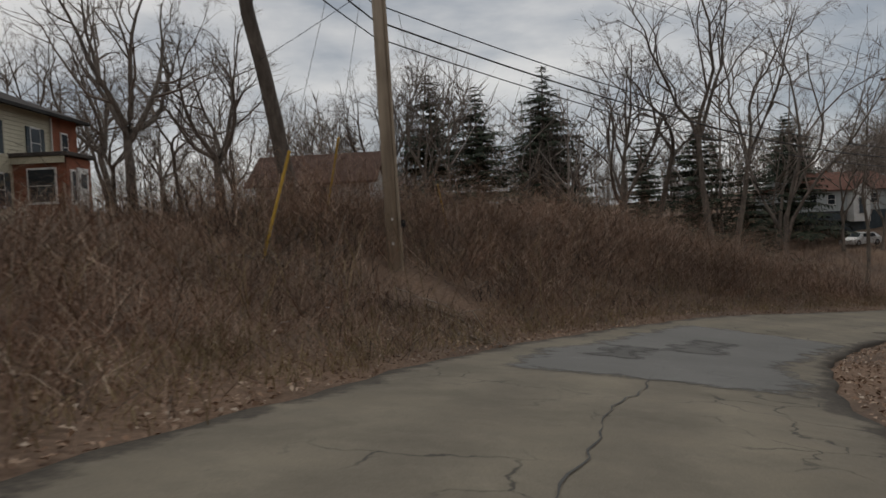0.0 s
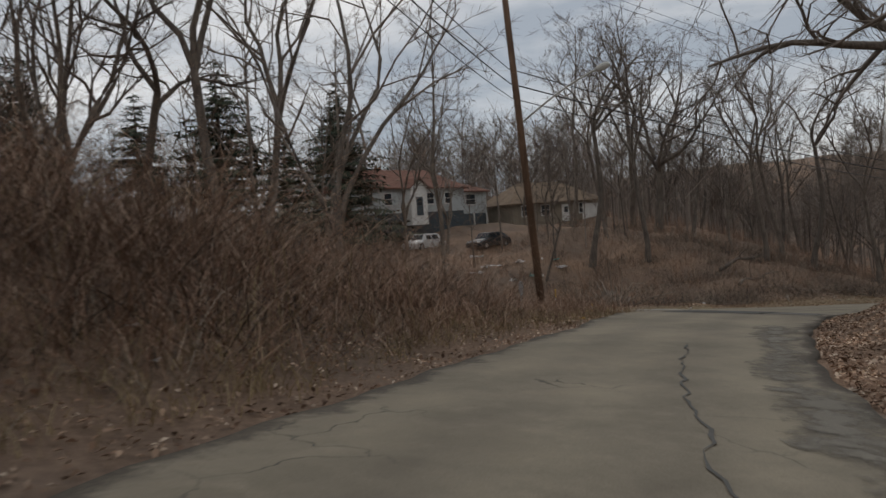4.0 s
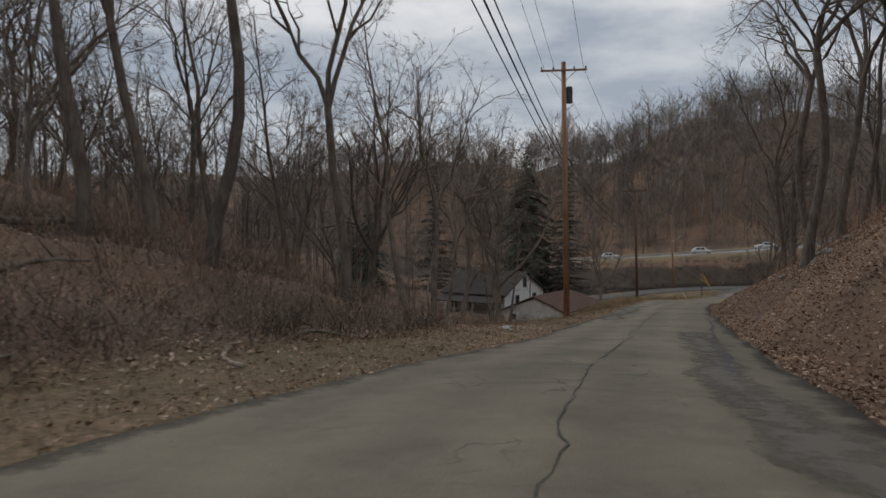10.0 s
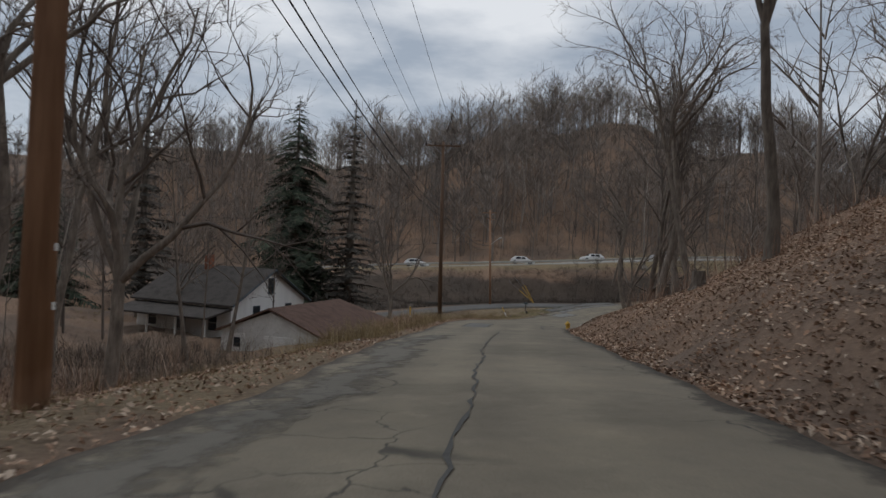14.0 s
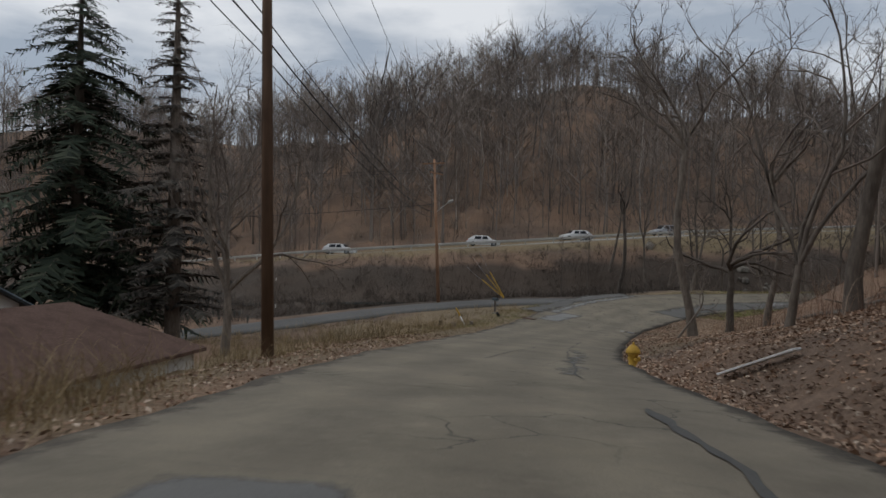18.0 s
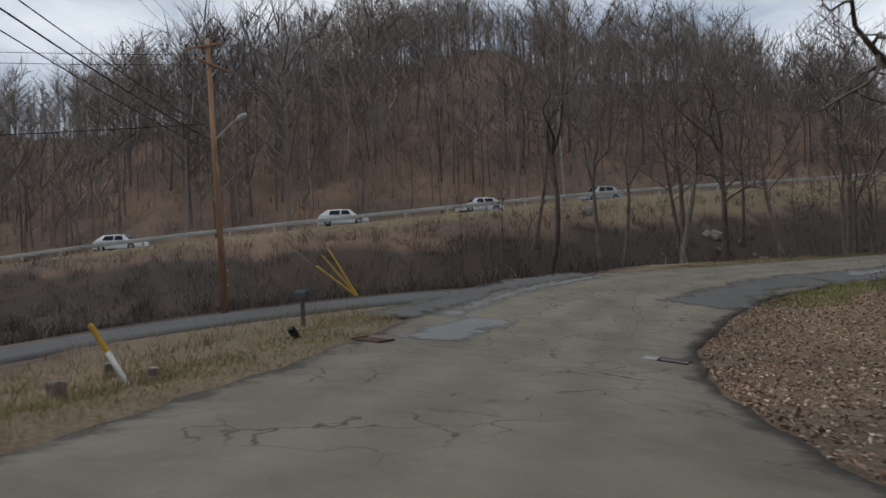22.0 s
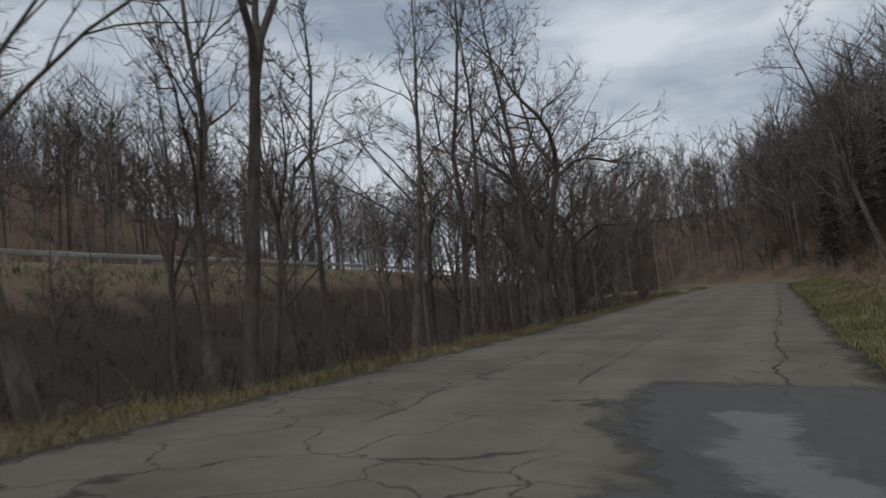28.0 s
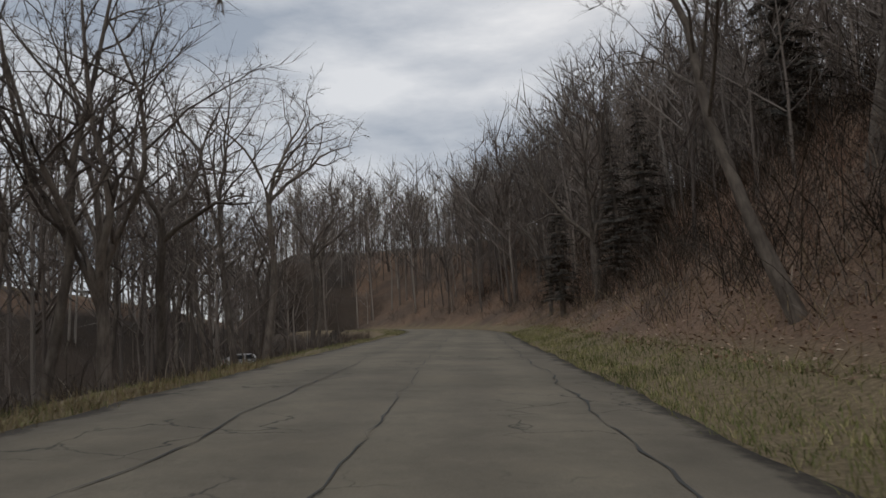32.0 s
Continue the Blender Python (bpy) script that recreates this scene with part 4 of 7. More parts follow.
def drain(x, y, turn):
    ob = thing("storm_drain", "worn grey iron storm drain grate with a concrete apron", "drain", at=(x, y, 0))
    ob.matrix_world = on_road(x, y, turn, 0.003)
    part("apron", box_bm(0.3, 0.5, 0.014, (-0.5, 0.02, -0.002), 0.004), M_concrete, ob, "pale cracked concrete apron")
    for s in (-1, 1):
        part("frame", box_bm(0.66, 0.04, 0.024, (0, s * 0.27, 0), 0.004), M_rust, ob)
        part("frame", box_bm(0.04, 0.49, 0.024, (s * 0.31, 0, 0), 0.004), M_rust, ob)
    for i in range(9):
        part("bar", box_bm(0.026, 0.49, 0.02, (-0.256 + i * 0.064, 0, 0), 0.003), M_metal, ob, "grey worn iron bar")
    # no hollow below the bars: a thin black sheet paints its darkness
    part("pit_shade", box_bm(0.58, 0.49, 0.004, (0, 0, -0.004)), M_black, ob)
    return ob


# ---- patches and seams laid on the asphalt ----
def road_top(p):
    """The road surface's height."""
    d, h = to_line(np.asarray(p, float), F_LINE)
    k = station_fine(np.asarray(p, float))
    wl_, wr_ = np.interp(k, np.arange(37), WIDE_L), np.interp(k, np.arange(37), WIDE_R)
    s = np.clip((wl_ - d) / (wl_ + wr_), 0, 1)
    return h + np.interp(k, np.arange(37), LEAN) * np.clip(d, -5, 10) + 0.05 * (1 - (2 * s - 1) ** 2)


def station_fine(p):
    return F_K[np.argmin(((p[:, None] - F_LINE[None, :, :2]) ** 2).sum(-1), 1)]


def patch(k0, k1, d0, d1, material, label, seed=0, ragged=0.15, lift=0.012):
    """A repair in the asphalt between two stations and two distances from the line."""
    rng = np.random.default_rng(seed)
    n = max(8, int((k1 - k0) * 30))
    k = np.linspace(k0, k1, n)
    x, y = np.interp(k, F_K, F_LINE[:, 0]), np.interp(k, F_K, F_LINE[:, 1])
    lx, ly = np.interp(k, K, LEFT[:, 0]), np.interp(k, K, LEFT[:, 1])
    wave = lambda: sum(math.sqrt(1 / j) * 0.6 * ragged * np.sin(j * k * 5.1 + rng.uniform(0, 6.28)) for j in (1, 2, 4, 7)) + rng.normal(0, ragged * 0.12, n)
    a, b = d0 + wave(), d1 + wave()
    rows = 13
    v, rim = [], []
    along_ = np.r_[0, np.cumsum(np.hypot(np.diff(x), np.diff(y)))]
    for s in np.linspace(0, 1, rows):
        d = a * (1 - s) + b * s
        rim.append(np.minimum(np.minimum(along_, along_[-1] - along_), min(s, 1 - s) * np.abs(b - a)))
        p = np.column_stack([x + lx * d, y + ly * d])
        v.append(np.column_stack([p, road_top(p) + lift]))
    v = np.concatenate(v)
    q = np.arange(n - 1)
    f = np.concatenate([np.stack([r * n + q, r * n + q + 1, (r + 1) * n + q + 1, (r + 1) * n + q], 1) for r in range(rows - 1)])
    ob = new("road_patch", np_mesh("road_patch", v, f, material))
    ob.data.attributes.new("edge", "FLOAT", "POINT").data.foreach_set("value", np.concatenate(rim).astype(np.float32))
    return tagged(ob, label, "road patch", kind="structure")


def seam(k0, k1, d0, d1, width, seed, label="wandering dark tar-filled crack in the road"):
    """A crack that wanders along the road."""
    rng = np.random.default_rng(seed)
    n = max(10, int((k1 - k0) * 30))
    k = np.linspace(k0, k1, n)
    x, y = np.interp(k, F_K, F_LINE[:, 0]), np.interp(k, F_K, F_LINE[:, 1])
    lx, ly = np.interp(k, K, LEFT[:, 0]), np.interp(k, K, LEFT[:, 1])
    d = np.linspace(d0, d1, n) + np.convolve(rng.normal(0, 0.12, n + 4), np.ones(5) / 5, "valid") + rng.normal(0, 0.02, n)
    w = 0.5 * width * np.clip(rng.normal(1, 0.45, n), 0.15, 2)
    w[0] = w[-1] = 0.004
    v = []
    for s in (-1, 1):
        p = np.column_stack([x + lx * (d + s * w), y + ly * (d + s * w)])
        v.append(np.column_stack([p, road_top(p) + 0.013]))
    v = np.concatenate(v)
    q = np.arange(n - 1)
    f = np.stack([q, q + 1, n + q + 1, n + q], 1)
    return tagged(new("road_crack", np_mesh("road_crack", v, f, M_dark_patch)), label, "road crack", kind="structure")


patch(3.9, 5.5, -1.9, 2.9, M_worn_patch, "grey worn repair patch in the tan road", 1, 0.25)
patch(4.55, 5.0, -0.3, 1.2, M_worn_dark, "dark damp stain in the road", 2, 0.2, 0.02)
patch(4.25, 4.6, 0.9, 2.2, M_worn_dark, "dark damp stain in the road", 12, 0.2, 0.02)
patch(8.97, 9.36, -0.4, 3.3, M_strip, "dark asphalt strip at the junction", 3, 0.12)
patch(9.0, 9.35, -2.4, 0.1, M_worn_dark, "crumbled dark asphalt at the junction", 23, 0.2)
patch(17.47, 17.95, 0.85, 2.35, M_square_patch, "square grey repair patch in the road", 4, 0.03)
patch(22.7, 23.3, 3.0, 4.9, M_worn_pale, "pale grey repair patch at the junction", 5, 0.12)
patch(23.1, 25.0, 5.5, 7.4, M_worn_dark, "dark asphalt shoulder at the junction", 6, 0.15)
patch(24.2, 25.9, -2.4, 0.4, M_worn_dark, "broken dark asphalt along the verge", 17, 0.3)
patch(25.7, 27.3, -2.7, 0.5, M_worn_dark, "broken dark asphalt patch in the road", 7, 0.3)
patch(26.2, 27.0, -1.5, -0.3, M_worn_pale, "pale worn patch in the dark asphalt", 8, 0.25, 0.02)
patch(6.2, 8.3, -1.9, -1.0, M_worn_strip, "worn grey strip along the verge", 18, 0.2)
patch(10.2, 13.4, -2.3, -1.2, M_worn_strip, "worn grey strip along the verge", 19, 0.2)
patch(14.2, 16.6, 1.6, 2.9, M_worn_strip, "worn grey wheel track in the road", 20, 0.25)
patch(18.9, 20.2, -1.45, -0.9, M_worn_patch, "dark scuffed wheel track in the road", 21, 0.2)
seam(12.1, 13.2, -1.9, -2.2, 0.14, 29, "broken dark rut along the verge")
seam(13.0, 14.4, -2.3, -2.5, 0.1, 30, "broken dark rut along the verge")
seam(17.6, 18.4, -1.9, -1.6, 0.1, 31, "broken dark rut along the verge")
seam(12.3, 17.2, 0.5, 0.1, 0.035, 1)
seam(10.5, 12.2, 0.3, 0.6, 0.02, 2)
seam(6.2, 7.6, -0.4, 0.2, 0.03, 3)
seam(26.8, 33, 2.9, 3.1, 0.022, 4)
seam(27.2, 34, 1.2, 1.4, 0.016, 5)
seam(27, 33.5, -1.4, -1.6, 0.03, 6)
seam(23.6, 24.8, 0.0, 2.4, 0.02, 8)
patch(23.2, 25.0, 4.8, 5.7, M_worn_pale, "pale worn strip beside the dark shoulder", 15, 0.14)
seam(23.9, 24.3, -1.0, 4.5, 0.012, 15)
seam(24.6, 25.0, -1.5, 5.5, 0.012, 16)
seam(18.8, 21.0, -1.2, -0.6, 0.04, 10)
seam(19.2, 20.2, 1.0, 0.4, 0.03, 11)
seam(2.2, 4.0, 0.8, 0.2, 0.02, 12)
seam(17.9, 18.0, -2.4, 3.6, 0.02, 13, "thin crack across the road")
drain(168.3, 24.9, -105)


# ---- highway guard rail and vehicles ----
def guard_rail(line, off, k0, k1):
    ob = thing("guard_rail", "long galvanised steel guard rail along the highway", "guard rail")
    line = line[k0:k1]
    tan = np.gradient(line[:, :2], axis=0)
    tan /= np.linalg.norm(tan, axis=1)[:, None]
    nrm = np.stack([-tan[:, 1], tan[:, 0]], 1)
    p = np.column_stack([line[:, :2] + nrm * off, line[:, 2]])
    prof = np.array([(0, 0.40), (0.06, 0.46), (0.0, 0.56), (0.06, 0.67), (0, 0.74)])
    rows = [np.column_stack([p[:, :2] - nrm * a, p[:, 2] + b]) for a, b in prof]
    n = len(p)
    v = np.concatenate(rows)
    q = np.arange(n - 1)
    f = np.concatenate([np.stack([r * n + q, r * n + q + 1, (r + 1) * n + q + 1, (r + 1) * n + q], 1) for r in range(4)])
    new("rail", np_mesh("rail", v, f, M_rail)).parent = ob
    run = np.r_[0, np.cumsum(np.linalg.norm(np.diff(p, axis=0), axis=1))]
    for s in np.arange(1.0, run[-1], 3.8):
        x, y, z = (np.interp(s, run, p[:, i]) for i in range(3))
        part("post", box_bm(0.12, 0.16, 1.15, (x, y, z - 0.4), 0.01), M_rail, ob)
    return ob


guard_rail(HIGHWAY, -4.9, 22, 74)


def car_body(length, width, height, rows):
    """A body shell: rings of half sections from nose to tail. rows: (x share, roof height, belt height, half width at the roof)."""
    bm = bmesh.new()
    rings = []
    for x, top, belt, wr in rows:
        w = width / 2
        ring = [(-w * 0.94, 0.22), (-w, 0.42), (-w * 0.985, belt), (-wr, top), (wr, top), (w * 0.985, belt), (w, 0.42), (w * 0.94, 0.22)]
        rings.append([bm.verts.new(((x - 0.5) * length, a, b)) for a, b in ring])
    for a, b in zip(rings, rings[1:]):
        for i in range(8):
            j = (i + 1) % 8
            bm.faces.new((a[i], b[i], b[j], a[j]))
    bm.faces.new(rings[0])
    bm.faces.new(rings[-1][::-1])
    bmesh.ops.recalc_face_normals(bm, faces=bm.faces)
    return bm


def car(paint, label, at, turn, tall=1.5, length=4.5):
    ob = thing("car", label, "car", "cars", at=at, turn=turn)
    t, w = tall, 1.8
    rows = [(0, 0.62, 0.55, 0.6), (0.03, 0.74, 0.66, 0.7), (0.24, 0.95, 0.84, 0.72), (0.36, t - 0.06, 0.92, 0.62), (0.55, t, 0.93, 0.63),
            (0.80, t - 0.05, 0.94, 0.6), (0.95, 1.02, 0.92, 0.66), (1.0, 0.75, 0.66, 0.7)]
    part("body", car_body(length, w, t, rows), paint, ob, smooth=False)
    for s in (-1, 1):
        for x0, x1 in ((0.31, 0.53), (0.56, 0.78)):
            bm = bmesh.new()
            pts = [((x0 + (0.035 if x0 < 0.5 else 0)) - 0.5, 0.9, 0.97), (x1 - 0.5, 0.9, 0.97), (x1 - (0 if x0 < 0.5 else 0.03) - 0.5, 0.68, t - 0.13), (x0 + (0.09 if x0 < 0.5 else 0) - 0.5, 0.68, t - 0.13)]
            bm.faces.new([bm.verts.new((a * length, s * (b + 0.012), c)) for a, b, c in pts])
            bmesh.ops.solidify(bm, geom=bm.faces[:], thickness=0.015)
            part("side_window", bm, M_glass, ob)
        for x in (0.19, 0.81):
            wh = part("wheel", rod_bm(((x - 0.5) * length, s * 0.72, 0.33), ((x - 0.5) * length, s * 0.93, 0.33), 0.33, 0.33, 16), M_black, ob)
            part("rim", rod_bm(((x - 0.5) * length, s * 0.925, 0.33), ((x - 0.5) * length, s * 0.945, 0.33), 0.2, 0.18, 12), M_metal, wh)
        part("headlight", box_bm(0.1, 0.34, 0.12, (-0.485 * length, s * 0.62, 0.6), 0.02), M_white, ob)
        part("tail_light", box_bm(0.08, 0.26, 0.2, (0.487 * length, s * 0.68, 0.72), 0.02), M_lamp_red, ob, "red tail light")
    for x0, z0, x1, z1 in ((0.25, 0.97, 0.355, t - 0.1), (0.945, 1.04, 0.815, t - 0.1)):
        bm = bmesh.new()
        off = -0.02 if x0 < 0.5 else 0.02
        bm.faces.new([bm.verts.new(((a - 0.5) * length + off, b, c + 0.02)) for a, b, c in ((x0, -0.68, z0), (x0, 0.68, z0), (x1, 0.58, z1), (x1, -0.58, z1))])
        part("windscreen" if x0 < 0.5 else "rear_window", bm, M_glass, ob)
    part("bumper", box_bm(0.16, 1.66, 0.2, (-0.49 * length, 0, 0.3), 0.04), paint, ob)
    part("bumper", box_bm(0.16, 1.66, 0.2, (0.49 * length, 0, 0.3), 0.04), paint, ob)
    return ob


def on_highway(y, lane):
    i = int(np.argmin(np.abs(HIGHWAY[:, 1] - y)))
    a, b = HIGHWAY[i], HIGHWAY[min(i + 1, len(HIGHWAY) - 1)]
    d = b[:2] - a[:2]
    n = np.array([-d[1], d[0]]) / np.linalg.norm(d)
    return (a[0] + n[0] * lane, a[1] + n[1] * lane, a[2] + 0.07), math.degrees(math.atan2(d[1], d[0]))


for y, lane, paint, words, flip in ((28, -1.9, "white", "white hatchback on the highway", 0), (14, 1.9, "white", "white saloon on the highway", 180),
                                    (2, 1.9, "silver", "silver estate car on the highway", 180), (48, -1.9, "white", "white car on the highway", 0)):
    spot, turn = on_highway(y, lane)
    car(M_paint[paint], words, spot, turn + flip + 180, 1.48 if paint == "white" else 1.6)
for x, y, turn, paint, words in ((46.5, 79.5, 20, "white", "white car parked beside the house"), (52.5, 77.5, 12, "dark", "dark car parked beside the house"), (204, -84, 30, "white", "white car parked beyond the creek trees"), (-14.5, 49.5, 70, "silver", "silver car parked behind the hedge")):
    car(M_paint[paint], words, (x, y, zat(x, y)), turn)

# ---- houses ----
def gable_roof_bm(lx, ly, rise, over=0.4, thick=0.14, hip=0.0):
    """A pitched roof with its ridge along x, its eaves at height 0, as a closed slab. hip: how far the ridge stops short of the ends."""
    bm = bmesh.new()
    ax, ay = lx / 2 + over, ly / 2 + over
    drop = rise * over / (ly / 2)
    rx = ax - hip
    top = [(-ax, -ay, -drop), (ax, -ay, -drop), (ax, ay, -drop), (-ax, ay, -drop), (-rx, 0, rise), (rx, 0, rise)]
    hi = [bm.verts.new((x, y, z + thick)) for x, y, z in top]
    lo = [bm.verts.new(p) for p in top]
    for v, up in ((hi, 1), (lo, 0)):
        for f in ((0, 1, 5, 4), (2, 3, 4, 5), (1, 2, 5), (3, 0, 4)):
            if len(f) == 3 and hip == 0:
                continue
            bm.faces.new([v[i] for i in (f if up else f[::-1])])
    ring = [(0, 1), (1, 2), (2, 3), (3, 0)] if hip else [(0, 1), (2, 3), (1, 5), (5, 2), (3, 4), (4, 0)]
    for a, b in ring:
        bm.faces.new((lo[a], lo[b], hi[b], hi[a]))
    bmesh.ops.recalc_face_normals(bm, faces=bm.faces)
    return bm


def wall_bm(lx, ly, h, rise=0.0, base=0.0):
    """Closed walls with gables at both ends of x."""
    bm = bmesh.new()
    x, y = lx / 2, ly / 2
    lo = [bm.verts.new(p) for p in ((-x, -y, base), (x, -y, base), (x, y, base), (-x, y, base))]
    hi = [bm.verts.new(p) for p in ((-x, -y, h), (x, -y, h), (x, y, h), (-x, y, h))]
    for i, j in ((0, 1), (2, 3)):
        bm.faces.new((lo[i], lo[j], hi[j], hi[i]))
    ridge = [bm.verts.new((s * x, 0, h + rise)) for s in (1, -1)] if rise else None
    bm.faces.new((lo[1], lo[2], hi[2], *([ridge[0]] if rise else []), hi[1]))
    bm.faces.new((lo[3], lo[0], hi[0], *([ridge[1]] if rise else []), hi[3]))
    if rise:
        bm.faces.new((hi[0], hi[1], ridge[0], ridge[1]))
        bm.faces.new((hi[2], hi[3], ridge[1], ridge[0]))
    else:
        bm.faces.new(hi)
    return bm


def window(parent, w, h, at, face, frame=None, shutters=False):
    """A sash window on a wall; face is the way its outside points, in degrees."""
    m = Matrix.Translation(at) @ pose(0, 0, 0, 0, 0, face + 90)
    fr = part("window", box_bm(w + 0.16, 0.09, h + 0.16, (0, 0, -0.08), 0.012), frame or M_white, parent)
    fr.matrix_local = m
    for k in (0, 1):
        p = part("pane", box_bm(w, 0.03, h / 2 - 0.03, (0, -0.045, k * (h / 2 + 0.015))), M_glass, fr)
    part("sill", box_bm(w + 0.26, 0.16, 0.05, (0, -0.05, -0.12), 0.01), frame or M_white, fr)
    if shutters:
        for s in (-1, 1):
            part("shutter", box_bm(w * 0.42, 0.05, h + 0.1, (s * (w * 0.73 + 0.1), -0.03, -0.05), 0.01), M_slate, fr)
    return fr


def door(parent, w, h, at, face, material=None):
    d = part("door", box_bm(w + 0.2, 0.08, h + 0.1, (0, 0, 0), 0.012), M_white, parent)
    d.matrix_local = Matrix.Translation(at) @ pose(0, 0, 0, 0, 0, face + 90)
    leaf = part("door_leaf", box_bm(w, 0.05, h, (0, -0.04, 0.0), 0.01), material or M_white, d)
    part("door_handle", rod_bm((w * 0.38, -0.07, h * 0.48), (w * 0.38, -0.13, h * 0.48), 0.03, 0.02, 8), M_metal, d)
    part("glazing", box_bm(w * 0.6, 0.02, h * 0.35, (0, -0.07, h * 0.55)), M_glass, d)
    return d


def siding(parent, lx, ly, h, material, step=0.22, base=0.0, rise=0.0, ends=True):
    """Clapboards that stand proud of the walls, one strip a course, on the long sides and gable ends."""
    n = int((h - base) / step)
    shapes = {}
    for face, run, off in ((-90, lx, ly / 2), (90, lx, ly / 2), (0, ly, lx / 2), (180, ly, lx / 2)):
        gable = face in (0, 180)
        if gable and not ends:
            continue
        courses = n + (int(rise / step) if gable else 0)
        for i in range(courses):
            z = base + i * step
            full = run if z < h else run * max(0.0, 1 - (z - h + step) / rise)
            if full < 0.4:
                continue
            key = round(full, 2)
            if key not in shapes:
                me = bpy.data.meshes.new("clapboard")
                bm = box_bm(full, 0.03, step * 0.94, (0, 0, 0))
                for v in bm.verts:
                    if v.co.z > step * 0.5 and v.co.y < 0:
                        v.co.y += 0.022
                bm.to_mesh(me)
                bm.free()
                me.materials.append(material)
                shapes[key] = me
            ob = new("clapboard", shapes[key])
            ob.parent = parent
            d = Vector((math.cos(radians(face)), math.sin(radians(face)), 0))
            ob.matrix_local = Matrix.Translation(d * (off + 0.016) + Vector((0, 0, z))) @ pose(0, 0, 0, 0, 0, face + 90)


def ranch_house():
    """White house with a brown roof over a dark basement storey, and a lower wing."""
    x, y = 51.6, 94.8
    z = -0.9
    ob = thing("house", "white split-level house with a reddish-brown shingle roof", "house", "houses", at=(x, y, z), turn=10.9)
    part("basement", wall_bm(16, 8.6, 1.6, 0, -1.5), M_slate, ob, "dark blue basement storey")
    part("wall", wall_bm(16.2, 8.8, 4.4, 1.9, 1.6), M_blue_siding, ob)
    siding(ob, 16.2, 8.8, 4.4, M_blue_siding, 0.28, 1.6)
    roof = part("roof", gable_roof_bm(16.2, 8.8, 2.2, 0.5, hip=2.2), M_shingle, ob)
    roof.location = (0, 0, 4.4)
    part("chimney", box_bm(0.6, 0.6, 1.6, (-0.5, 0.6, 1.0), 0.02), M_brick, roof)
    for wx in (-6.2, -3.6, 2.6, 5.4):
        window(ob, 0.95, 1.2, (wx, -4.42, 2.5), -90)
    por = part("entrance_gable", wall_bm(1.4, 2.4, 4.3, 0.9, 0.2), M_white, ob)
    por.matrix_local = Matrix.Translation((-0.1, -4.8, 0)) @ pose(0, 0, 0, 0, 0, 90)
    pr = part("gable_roof", gable_roof_bm(1.6, 2.4, 0.9, 0.25, 0.1), M_shingle, por)
    pr.location = (0, 0, 4.3)
    door(ob, 0.95, 2.0, (-0.1, -5.52, 1.2), -90, M_slate)
    w = part("wing", wall_bm(5.0, 6.0, 3.9, 1.0, 1.2), M_blue_siding, ob)
    w.location = (10.6, -0.4, 0)
    # the open storey's shade is a closed, dark-coloured block behind the posts
    b = part("wing_base", wall_bm(4.9, 5.9, 1.2, 0, -1.5), M_slate, ob, "solid dark block standing in for the shade under the wing")
    b.location = (10.6, -0.4, 0)
    wr = part("wing_roof", gable_roof_bm(5.0, 6.0, 1.0, 0.4, hip=1.2), M_shingle, ob)
    wr.location = (10.6, -0.4, 3.9)
    window(ob, 1.6, 1.2, (10.2, -3.42, 2.3), -90)
    for px in (8.3, 10.6, 12.9):
        part("post", box_bm(0.14, 0.14, 2.6, (px, -3.5, -1.4), 0.01), M_white, ob)


def tan_house():
    z = zat(72.8, 93) - 0.1
    ob = thing("house", "tan ranch house with a grey-brown hip roof", "house", "houses", at=(72.8, 93, z), turn=-8)
    part("wall", wall_bm(13, 8, 2.7, 0, -0.8), M_tan, ob)
    siding(ob, 13, 8, 2.7, M_tan, 0.28, 0, ends=False)
    r = part("roof", gable_roof_bm(13, 8, 2.4, 0.5, hip=4.0), M_shingle_tan, ob)
    r.location = (0, 0, 2.7)
    for wx in (-4.6, -1.8, 3.8):
        window(ob, 1.1, 1.2, (wx, -4.02, 1.0), -90)
    door(ob, 0.95, 2.0, (1.2, -4.03, 0.05), -90)
    part("garage_door", box_bm(2.6, 0.08, 2.1, (5.0, -4.05, 0), 0.02), M_white, ob)


